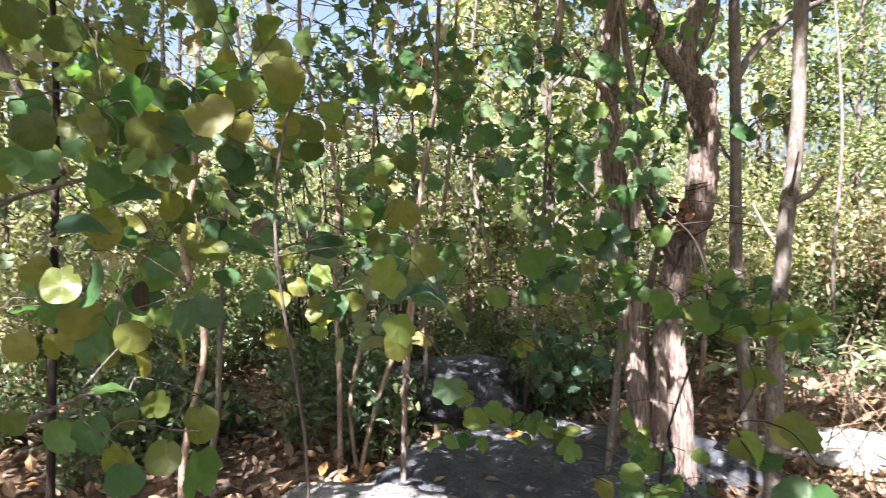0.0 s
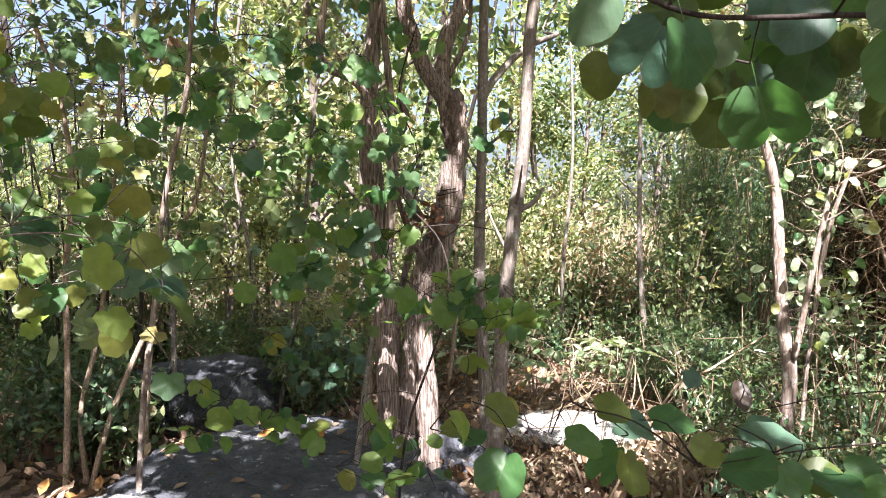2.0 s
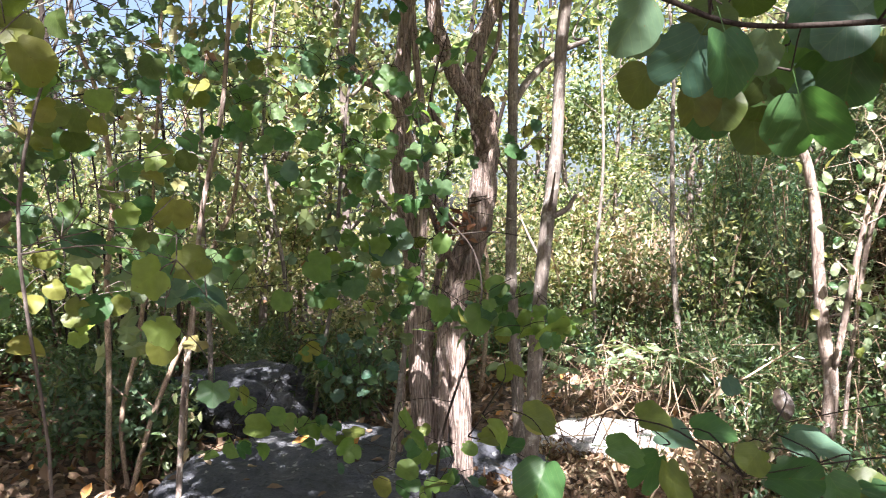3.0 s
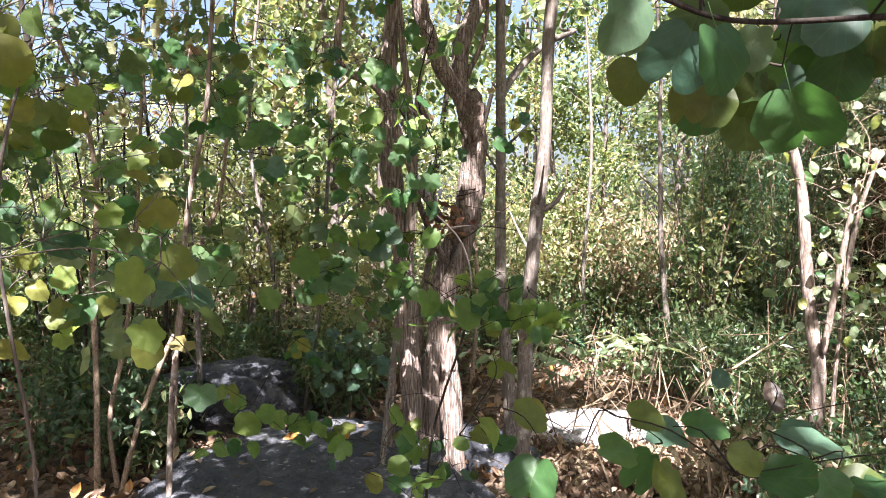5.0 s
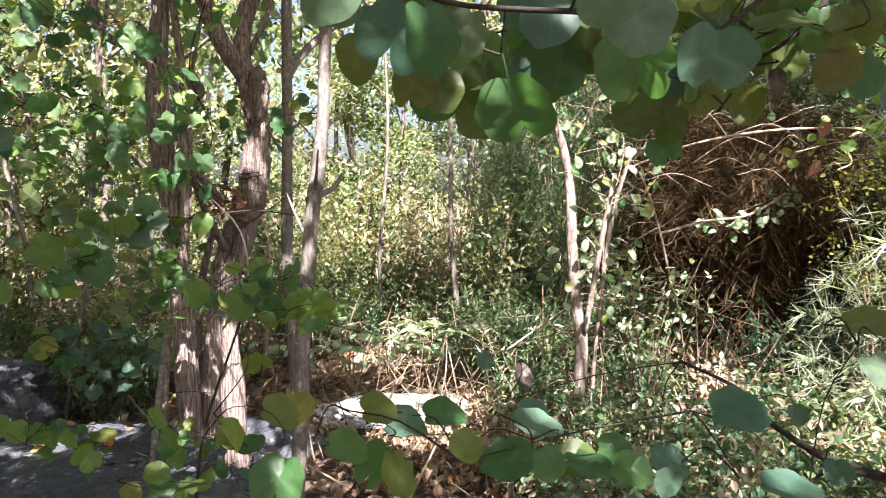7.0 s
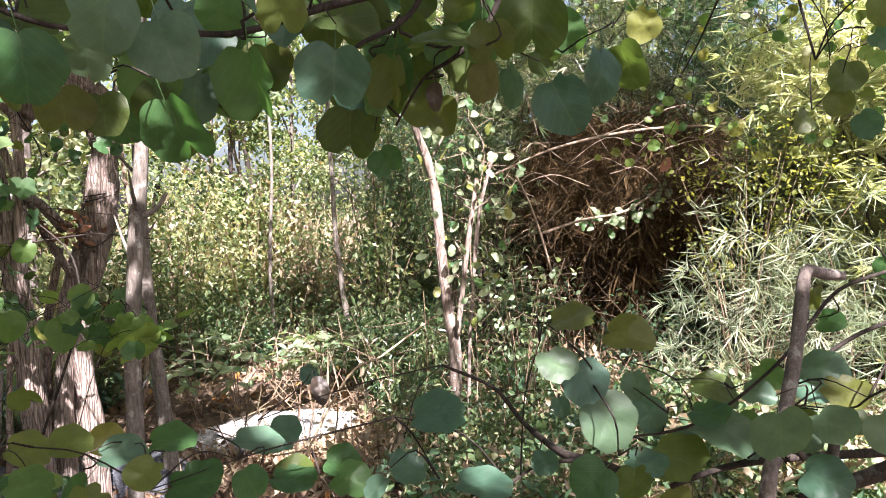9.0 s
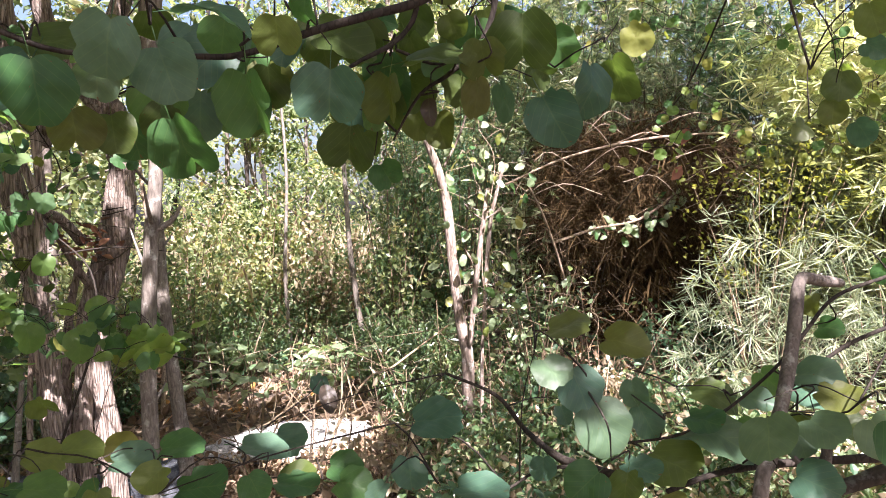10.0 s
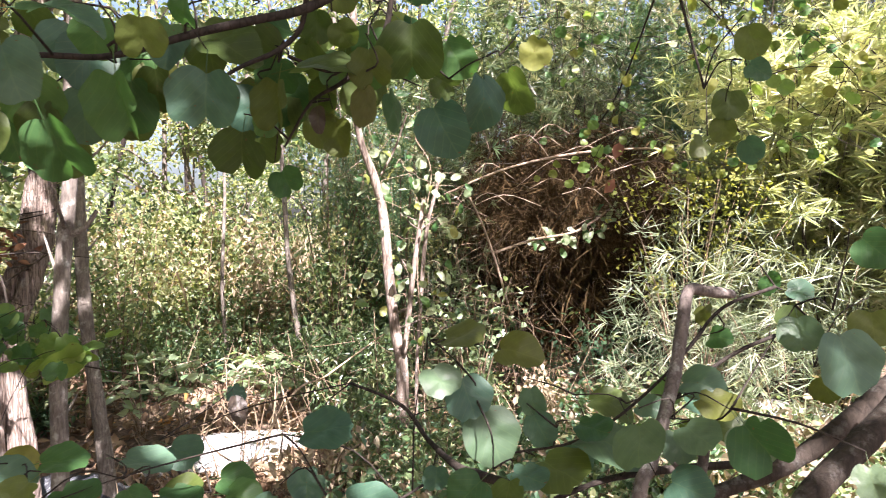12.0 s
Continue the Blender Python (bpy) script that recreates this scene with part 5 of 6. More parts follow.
for n, (points, top, mat) in enumerate(STEMS):
    rng = np.random.default_rng(100 + n)
    crown = None
    if top:
        x, y, z, r = points[-1]
        spots = [(x + rng.normal(0, 0.35), y + rng.normal(0, 0.35), rng.uniform(1.1, 3.1)) for _ in range(6)]
        crown = crown_mesh(spots, (0.10, 0.10, 0.085), 34, (0.045, 0.085), (M_THICKET, M_THICKET, M_WOODS_WARM)[n % 3], rng, LOBED, droop=0.8, flat=0.35)
    bare_tree("sapling", "thin bare-stemmed young tree in the thicket" if top else "short thin leaning stem", [rooted(upward(points, top, (rng.normal(0, 0.15), rng.normal(0, 0.15))) if top else points)],
              mat, 8, 0.05, 0, 80 + n, (), crown)

# ---- leafy branches close to the walker ----
rng = np.random.default_rng(31)
fill = []
over = np.vstack([smooth_line(p, 6)[:, :3] for p in (OVER_A, OVER_B, OVER_C, OVER_D)])
for _ in range(30):
    p = over[int(rng.integers(len(over)))] + rng.normal(0, 1, 3) * (0.05, 0.05, 0.05) + np.array((0.10, 0.15, 0.02)) * rng.uniform(0.4, 1.0)
    fill.append((*p, rng.uniform(0.055, 0.085), rng.normal(0, 25), rng.choice(["Rg", "Rg", "Ro", "Bo", "Rb", "Bg"])))
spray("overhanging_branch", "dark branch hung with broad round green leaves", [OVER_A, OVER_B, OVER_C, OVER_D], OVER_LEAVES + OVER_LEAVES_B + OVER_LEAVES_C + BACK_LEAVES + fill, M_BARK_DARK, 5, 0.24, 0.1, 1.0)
fill = []
over = np.vstack([smooth_line(p, 6)[:, :3] for p in (LOW_A, LOW_C, LOW_D, LOW_E)])
for _ in range(12):
    p = over[int(rng.integers(len(over)))] + rng.normal(0, 1, 3) * (0.06, 0.06, 0.05) + np.array((0.15, 0.15, -0.02)) * rng.uniform(0.0, 1.0)
    fill.append((*p, rng.uniform(0.045, 0.065), rng.normal(30, 50), rng.choice(["Ro", "Rg", "Rb", "Bo", "Rb"])))
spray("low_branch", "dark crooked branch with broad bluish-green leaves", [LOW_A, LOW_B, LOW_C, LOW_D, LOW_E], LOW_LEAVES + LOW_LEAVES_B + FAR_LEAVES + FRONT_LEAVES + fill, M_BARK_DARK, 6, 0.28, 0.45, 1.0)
golds = []
for _ in range(170):
    if len(golds) % 6 == 0:
        a, d, high = radians(rng.uniform(52, 78)), rng.uniform(2.0, 3.6), rng.uniform(0.08, 0.32)
    golds.append((0.4 + d * math.sin(a) + rng.normal(0, 0.08), -0.25 + d * math.cos(a) + rng.normal(0, 0.08), 1.5 + d * high + rng.normal(0, 0.06), rng.uniform(0.04, 0.075), rng.normal(0, 50), rng.choice(["Ry", "Lf", "Ry", "Rf", "Rg"])))
spray("hanging_twig", "thin hanging twig with yellowing leaves", [[(1.75, 0.42, 2.3, 0.004), (1.62, 0.28, 1.95, 0.003), (1.60, 0.22, 1.75, 0.002)], [(2.2, 0.3, 2.9, 0.006), (2.4, 0.7, 2.3, 0.004), (2.9, 1.2, 2.0, 0.003), (3.2, 1.6, 1.9, 0.002)], [(2.4, 0.7, 2.3, 0.003), (2.7, 0.6, 2.1, 0.002), (3.1, 0.7, 1.9, 0.0015)]], HIGH_LEAVES + golds, M_BARK_DARK, 7, 0.42, 0.25, 0.7)
bent = thing("broken_branch", "grey broken branch bent sharply at its top", "branch")
for n, (name, points) in enumerate((("limb", rooted(BENT, 0.1)), ("twig", BENT_TWIG), ("twig", [(1.27, 0.08, 0.9, 0.012)] + SNAG))):
    v, f = tube(points, 10, 6, 0.08, n)
    part(name, mesh_of(name, v, f, M_BARK_DUSK), bent)
fallen = thing("mossy_branch", "thick dark mossy branch leaning through the leaves", "branch")
for n, points in enumerate((LOG_A, LOG_B)):
    v, f = tube(points, 14, 6, 0.10, n)
    part("limb", mesh_of("limb", v, f, M_LOG), fallen)
rng = np.random.default_rng(21)
extra = []
for k in range(210):
    if k % 7 == 0:      # leaves hang in tufts of seven
        a, d = radians(rng.uniform(-37, -11) if rng.random() < 0.85 else rng.uniform(-11, -2)), rng.uniform(1.15, 2.2)
        high = d * rng.uniform(-0.07, 0.32) if rng.random() < 0.9 else -d * rng.uniform(0.03, 0.11)
    x, y = d * math.sin(a) + rng.normal(0, 0.055), d * math.cos(a) + rng.normal(0, 0.06)
    z = 1.42 + high + rng.normal(0, 0.05)
    extra.append((x, y, z, rng.uniform(0.055, 0.09), rng.normal(0, 40), rng.choice(["Ry", "Lg", "Rf", "Rg", "Lv", "Ry", "Bg", "Lf", "By", "Ro", "Lv", "Ry", "Lf", "Ry", "Lg", "Lo", "Bg"])))
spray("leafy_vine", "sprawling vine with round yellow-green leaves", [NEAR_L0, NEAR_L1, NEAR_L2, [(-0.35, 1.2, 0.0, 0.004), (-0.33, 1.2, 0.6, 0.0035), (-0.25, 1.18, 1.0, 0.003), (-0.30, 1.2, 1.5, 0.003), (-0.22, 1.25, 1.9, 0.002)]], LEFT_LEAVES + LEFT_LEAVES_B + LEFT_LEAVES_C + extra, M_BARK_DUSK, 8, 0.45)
extra = []
for k in range(78):
    if k % 6 == 0:
        x0, y0, z0 = rng.normal(0.75, 0.34), rng.uniform(2.3, 3.1), rng.uniform(0.3, 2.6)
    x, y = x0 + rng.normal(0, 0.06), y0 + rng.normal(0, 0.06)
    extra.append((x, y, z0 + rng.normal(0, 0.055), rng.uniform(0.045, 0.075), rng.normal(0, 45), rng.choice(["Rg", "Rg", "Ro", "Bg", "Rb", "Ry"])))
for cx, cy, cz, n in ((1.02, 1.90, 1.15, 11), (0.95, 2.15, 1.18, 7), (0.60, 2.50, 1.83, 8), (0.50, 2.52, 1.38, 8), (0.62, 2.05, 0.62, 8), (0.05, 2.55, 0.62, 9), (0.35, 2.55, 0.60, 7)):
    for _ in range(n):
        extra.append((cx + rng.normal(0, 0.07), cy + rng.normal(0, 0.06), cz + rng.normal(0, 0.06), rng.uniform(0.055, 0.09), rng.normal(30, 40), rng.choice(["Rf", "Bf", "Bg", "Rf", "Lf"])))
# lobed leaves in loose tufts round the trunks and the thin stems
for cx, cy, cz in ((0.7, 2.37, 1.78), (0.6, 2.51, 1.39), (0.42, 2.73, 1.23), (0.29, 2.69, 2.12), (-0.04, 2.55, 1.19), (-0.22, 2.55, 1.39), (0.56, 2.62, 1.61), (-0.12, 2.53, 1.92), (-0.28, 2.47, 1.28), (0.38, 2.66, 1.25), (0.98, 2.16, 1.18), (0.85, 2.41, 1.1), (0.72, 3.0, 1.05), (0.62, 2.6, 2.0), (0.5, 2.7, 1.78), (0.72, 2.7, 1.55), (0.3, 2.8, 1.6), (0.15, 2.7, 1.85), (0.9, 2.8, 2.2), (0.75, 2.75, 1.2)):
    for _ in range(10):
        extra.append((cx + rng.normal(0, 0.06), cy + rng.normal(0, 0.06), cz + rng.normal(0, 0.05), rng.uniform(0.06, 0.105), rng.normal(10, 35), rng.choice(["Lv", "Lv", "Lf", "Lv", "Lv", "Lg"])))
own = np.random.default_rng(23)
for k in range(15):
    a, d = radians(own.uniform(-30, 11)), own.uniform(2.3, 3.6)
    cx, cy, cz = d * math.sin(a), d * math.cos(a), 1.5 + d * own.uniform(-0.08, 0.25)
    for _ in range(8):
        extra.append((cx + own.normal(0, 0.19), cy + own.normal(0, 0.12), cz + own.normal(0, 0.13), own.uniform(0.07, 0.12), own.normal(10, 35), own.choice(["Lv", "Lg", "Lv", "Lv", "Lf", "Lv", "Bg"])))
spray("climbing_vine", "vine climbing the trunks, some leaves brightened to look lit from behind", [[(0.75, 2.3, 0.0, 0.006), (0.78, 2.35, 0.6, 0.005), (0.95, 2.4, 1.1, 0.004), (1.0, 2.62, 1.35, 0.0035), (0.88, 2.8, 1.55, 0.0035), (0.97, 2.9, 1.75, 0.003), (0.86, 2.85, 2.0, 0.003), (0.92, 2.8, 2.3, 0.002)], [(0.95, 2.4, 1.1, 0.003), (1.15, 2.2, 1.05, 0.003), (1.3, 2.15, 1.0, 0.002)], [(0.80, 2.6, 1.40, 0.0035), (0.90, 2.72, 1.41, 0.003), (1.12, 2.74, 1.43, 0.003), (1.34, 2.71, 1.40, 0.0015)]], VINE_LEAVES + VINE_LEAVES_B + extra, M_BARK_DARK, 9, 0.65)

own = np.random.default_rng(41)
extra = [(0.81 + own.normal(0, 0.17), 4.37 + own.normal(0, 0.12), 0.49 + own.normal(0, 0.11), own.uniform(0.07, 0.12), own.normal(20, 45), own.choice(["Bb", "Lb", "Rb", "Lv"])) for _ in range(26)]
spray("broad_leaved_plant", "low bluish-green plant with broad leaves behind the boulder", [[(0.81, 4.37, -0.05, 0.006), (0.8400000000000001, 4.37, 0.29, 0.004), (0.81, 4.34, 0.61, 0.002)]], extra, M_BARK_MOSS, 14, 0.5, 0.5)
extra = []
perch = np.vstack([smooth_line(p, 8)[:, :3] for p in (STICK_A, STICK_B, POLE_TWIG, [(3.0, 2.47, 1.6, 0), (3.05, 2.45, 1.8, 0), (2.98, 2.5, 2.0, 0)])])
perch = perch[perch[:, 2] > 0.95]
for _ in range(120):
    p = perch[int(rng.integers(len(perch)))] + rng.normal(0, 1, 3) * (0.13, 0.13, 0.10)
    extra.append((*p, rng.uniform(0.045, 0.085), rng.normal(20, 55), rng.choice(["Ow", "Ow", "Oy", "Ow", "Rw", "Og"])))
spray("climbing_vine", "vine leaves on the dry sticks, coloured whitish to look sunlit", [[(3.0, 2.5, 0.0, 0.004), (3.02, 2.5, 0.7, 0.003), (2.98, 2.5, 1.3, 0.003), (3.05, 2.45, 1.8, 0.002), (2.98, 2.5, 2.0, 0.002)]], extra, M_TWIG, 10, 0.6, 0.5)
extra = []
perch = smooth_line(WHITE_TWIG2, 8)[8:, :3]
for _ in range(46):
    p = perch[int(rng.integers(len(perch)))] + rng.normal(0, 1, 3) * (0.05, 0.05, 0.05) - np.array((0, 0, 0.05))
    extra.append((*p, rng.uniform(0.07, 0.11), rng.normal(0, 40), rng.choice(["Ow", "Rw", "Ow", "Og"])))
spray("leafy_twig", "thin twig with small drooping pale leaves", [WHITE_TWIG2], extra, M_TWIG, 12, 0.6, 0.5)


# ---- woods behind: a few trees built once and set out many times ----
def wood_tree(seed, height, girth, wide, mat, per, size):
    rng = np.random.default_rng(seed)
    ob = thing("woodland_tree", {M_WOODS: "slender woodland tree with a loose sunlit green crown", M_SHRUB_DARK: "slender woodland tree with a dark green crown"}.get(mat, "slender woodland tree with thin yellowing leaves"), "tree", group="woodland trees")
    top = (rng.normal(0, 0.4), rng.normal(0, 0.4))
    stem = [(0, 0, -0.2, girth * 1.2), (top[0] * 0.1 + rng.normal(0, 0.08), top[1] * 0.1, height * 0.25, girth), (top[0] * 0.5, top[1] * 0.5 + rng.normal(0, 0.1), height * 0.6, girth * 0.7), (top[0], top[1], height, girth * 0.25)]
    v, f = tube(stem, 8, 6, 0.06, seed)
    part("trunk", mesh_of("trunk", v, f, M_BARK_DUSK), ob)
    line = smooth_line(stem, 8)
    limbs, spots = [], []
    for _ in range(11):
        k = int(rng.integers(5, len(line) - 2))
        a, out = rng.uniform(0, 6.28), wide * rng.uniform(0.4, 1.0)
        start = line[k, :3]
        end = start + np.array((math.cos(a) * out, math.sin(a) * out, rng.uniform(0.1, 0.9)))
        mid = (start + end) / 2 + np.array((0, 0, 0.12))
        limbs.append([(*start, line[k, 3] * 0.5), (*mid, 0.012), (*end, 0.004)])
        for t in rng.uniform(0.35, 1.1, 5):
            spots.append(start + (end - start) * t + rng.normal(0, 0.12, 3))
    each_limb("limb", limbs, M_BARK_GREY, ob)
    part("crown", crown_mesh(spots, (0.12, 0.12, 0.10), per, size, mat, rng, SMALL, gaps=False), ob, kind="stuff")
    return ob


def shrub(seed, height, wide, mat, count, size, shape, label, stems=9, bare=5):
    rng = np.random.default_rng(seed)
    ob = thing("shrub", label, "shrub", group="undergrowth")
    rows, spots = [], []
    for _ in range(stems):
        a, out = rng.uniform(0, 6.28), wide * rng.uniform(0.2, 1.0)
        h = height * rng.uniform(0.55, 1.0)
        end = np.array((math.cos(a) * out, math.sin(a) * out, h))
        mid = end * (0.4, 0.4, 0.6)
        row = [(rng.normal(0, 0.03), rng.normal(0, 0.03), -0.1, 0.007), (*mid, 0.005), (*end, 0.002)]
        rows.append(row)
        line = smooth_line(row, 8)[:, :3]
        for _ in range(count // stems):
            k = int(rng.integers(bare, len(line)))
            spots.append(line[k] + rng.normal(0, 0.05 + 0.05 * wide, 3))
    if height > 1.0:
        each_limb("stem", rows, M_STALK, ob, 4)
    else:
        v, f = tubes(rows, 4, 4)
        part("stalk", mesh_of("stalk", v, f, M_STALK), ob, kind="stuff")
    spots = np.array(spots)
    spots[:, 2] = np.maximum(spots[:, 2], 0.03)
    v, f = scatter(shape, spots, rng.uniform(*size, len(spots)), rng, droop=0.35, flat=0.65)
    part("foliage", mesh_of("foliage", v, f, mat, False), ob, kind="stuff")
    return ob


# open ground: round the white slab, in front of it, and the foreground rocks
CLEAR = [(2.9, 4.8, 0.75), (2.3, 3.9, 0.65), (1.9, 3.2, 0.6), (2.8, 4.2, 0.5), (0.3, 3.0, 1.1), (1.2, 3.5, 0.6), (3.05, 3.6, 0.45), (2.6, 3.3, 0.4), (4.75, 1.15, 0.5), (0.25, 4.35, 0.5), (0.15, 3.9, 0.5)]


def spread_out(models, spots, rng, scale=(0.85, 1.2)):
    """Sets each model at its first spots and copies of it at the rest."""
    spots = [(x, y) for x, y in spots if not any((x - a) ** 2 + (y - b) ** 2 < r * r for a, b, r in CLEAR)]
    for n, (x, y) in enumerate(spots):
        s = rng.uniform(*scale)
        m = pose(x, y, ground_height(x, y), 0, 0, rng.uniform(0, 360)) @ Matrix.Scale(s, 4)
        model = models[n % len(models)]
        if n < len(models):
            model.matrix_basis = m
        else:
            copy_thing(model, m)


def polar(azimuth, far):
    return far * math.sin(radians(azimuth)), far * math.cos(radians(azimuth))


rng = np.random.default_rng(77)
woods = [wood_tree(1, 5.6, 0.03, 1.1, M_WOODS, 52, (0.05, 0.10)), wood_tree(2, 4.6, 0.024, 0.9, M_WOODS, 48, (0.05, 0.10)), wood_tree(3, 5.2, 0.028, 1.0, M_WOODS_WARM, 46, (0.05, 0.095)),
         wood_tree(4, 6.5, 0.036, 1.3, M_WOODS, 55, (0.055, 0.105)), wood_tree(5, 4.0, 0.022, 0.9, M_WOODS_WARM, 50, (0.05, 0.095))]
spots = [polar(rng.uniform(-46, 22), rng.uniform(6.0, 9.0)) for _ in range(17)] + [polar(rng.uniform(-50, 24), rng.uniform(9.0, 13)) for _ in range(17)] + [polar(rng.uniform(24, 95), rng.uniform(9.0, 13)) for _ in range(18)] + [polar(rng.uniform(22, 44), rng.uniform(8.0, 11)) for _ in range(9)]
spots = [(x, y) for x, y in spots if not (any(a < math.degrees(math.atan2(x, y)) < b for a, b in ((-22, -13), (-3, 0), (9, 11), (19, 24), (29, 31))) and x * x + y * y < 130)]   # gaps to the sky
around = np.random.default_rng(78)
# the last three trees are unseen, added behind the walker to shape bounced light
spread_out(woods, spots + [polar(a, d) for a, d in ((125, 8.0), (215, 9.0), (280, 7.0))], rng)
bushes = [shrub(1, 1.3, 0.6, M_SHRUB, 1300, (0.035, 0.065), SMALL, "leafy green shrub with small oval leaves"), shrub(2, 0.8, 0.5, M_SHRUB, 1100, (0.03, 0.06), SMALL, "low leafy shrub with small oval leaves"),
          shrub(3, 1.7, 0.6, M_WOODS_WARM, 1300, (0.04, 0.07), SMALL, "leafy yellow-green shrub under the trees"), shrub(4, 1.9, 0.7, M_WOODS, 1200, (0.04, 0.07), SMALL, "tall open shrub with yellow-green leaves"), shrub(5, 0.5, 0.45, M_SHRUB_DARK, 900, (0.04, 0.07), SMALL, "low dark green ground plants")]
spots = [polar(rng.uniform(-45, 20), rng.uniform(5.4, 8.5)) for _ in range(30)] + [polar(rng.uniform(22, 46), rng.uniform(5.6, 9.5)) for _ in range(30)] + [polar(rng.uniform(-50, 90), rng.uniform(9, 13)) for _ in range(20)]
spots += [polar(around.uniform(-25, -10), around.uniform(5.6, 8.6)) for _ in range(13)]
spots += [polar(-1.4 + around.uniform(-5, 5), around.uniform(6.0, 9.5)) for _ in range(10)]
# the bushes added at the end stand unseen behind, likewise for bounced light
spread_out(bushes, spots + [polar(a, around.uniform(4.5, 7.5)) for a in (100, 118, 131, 150, 168, 190, 207, 225, 243, 262, 280, 298)], rng)
low = [shrub(6, 0.6, 0.38, M_SHRUB, 800, (0.04, 0.075), SLIM, "low pale-leaved seedlings in sun"), shrub(7, 0.6, 0.4, M_SHRUB, 720, (0.025, 0.05), OVAL, "tangle of low small-leaved plants"), shrub(8, 0.3, 0.3, M_SHRUB_DARK, 260, (0.05, 0.09), OVAL, "low dark seedlings among fallen leaves"), shrub(11, 0.8, 0.35, M_SHRUB, 700, (0.05, 0.09), SLIM, "upright weeds with narrow green leaves")]
spots = [polar(rng.uniform(28, 48), rng.uniform(3.8, 7.0)) for _ in range(54)] + [polar(rng.uniform(-40, 20), rng.uniform(4.4, 6.5)) for _ in range(26)]
own = np.random.default_rng(79)
spots += [polar(own.uniform(25, 41), own.uniform(5.2, 7.4)) for _ in range(26)] + [polar(own.uniform(-36, 12), own.uniform(4.9, 7.0)) for _ in range(22)]
spread_out(low, spots, rng)
small = [shrub(15, 0.5, 0.35, M_DRYWEED, 420, (0.028, 0.055), OVAL, "low weeds with withered tan oval leaves"), shrub(16, 0.55, 0.4, M_SHRUB, 760, (0.025, 0.05), OVAL, "tangle of small-leaved creeping plants"), shrub(17, 0.4, 0.35, M_SHRUB_DARK, 480, (0.03, 0.055), OVAL, "low dark seedlings among the weeds")]
dusky = [shrub(23, 0.75, 0.42, M_THICKET, 460, (0.045, 0.08), OVAL, "low shady thicket plant with green oval leaves", 10, 4), shrub(24, 0.5, 0.4, M_SHRUB, 360, (0.045, 0.075), OVAL, "low open leafy plant between the thin stems", 9, 4)]
own = np.random.default_rng(81)
spread_out(dusky, [polar(own.uniform(-40, -5), own.uniform(4.1, 5.3)) for _ in range(15)] + [(-0.35, 4.45), (0.75, 4.6), (-0.2, 4.25), (0.45, 4.95)], own, (0.7, 1.05))
spread_out(small, [polar(rng.uniform(46, 82), rng.uniform(2.4, 4.8)) for _ in range(84)], rng)
for n, (a, d) in enumerate(((21, 5.6), (31, 6.8), (-3, 6.2), (4, 5.8))):
    x, y = polar(a, d)
    bend = np.random.default_rng(500 + n).normal(0, 0.15, 4)
    bare_tree("sapling", "thin straight young stem in the undergrowth", [[(x, y, -0.2, 0.022), (x + bend[0] * 0.4, y + bend[1] * 0.4, 0.9, 0.019), (x + bend[2], y + bend[3], 2.2, 0.015), (x + bend[0], y + bend[1], 4.2, 0.007)]], M_BARK_GREY if n % 2 else M_TWIG, 7, 0.05, 0, 510 + n)


# ---- far woods: a broken wall of sunlit leaf clumps behind the trees ----
def far_woods():
    rng = np.random.default_rng(83)
    n = 2100
    az, far = rng.uniform(-62, 105, n), rng.uniform(13.0, 19.0, n)
    rise = np.where((az > -23) & (az < -12), 0.17, np.where(az > 30, 0.44, np.where(az > 24, 0.34, np.where(az < -5, 0.23, 0.27))))
    c = np.stack([far * np.sin(np.radians(az)), far * np.cos(np.radians(az)), 0.2 + far * rise * np.where(np.arange(n) < 1350, rng.uniform(0, 1, n) ** 0.8, rng.uniform(0, 0.32, n))], 1)
    p = np.repeat(c, 42, axis=0)
    p = p + rng.normal(0, 1, p.shape) * (0.36, 0.36, 0.24)
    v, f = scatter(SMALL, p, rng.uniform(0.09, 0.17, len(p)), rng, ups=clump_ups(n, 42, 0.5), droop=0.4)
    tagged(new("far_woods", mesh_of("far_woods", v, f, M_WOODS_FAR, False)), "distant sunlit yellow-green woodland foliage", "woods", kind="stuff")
    for k in range(16):
        a, d = rng.uniform(-45, 60), rng.uniform(8.5, 12)
        x, y = polar(a, d)
        lean = rng.normal(0, 0.35, 2)
        bare_tree("woodland_tree", "dark straight bare tree deep in the woods", [[(x, y, -0.2, 0.05), (x + lean[0] * 0.3, y, 1.6, 0.042), (x + lean[0], y + lean[1], 4.2, 0.03), (x + lean[0] * 1.6, y + lean[1], 6.5, 0.02)]], M_BARK_DARK, 8, 0.06, 0, 530 + k)


far_woods()


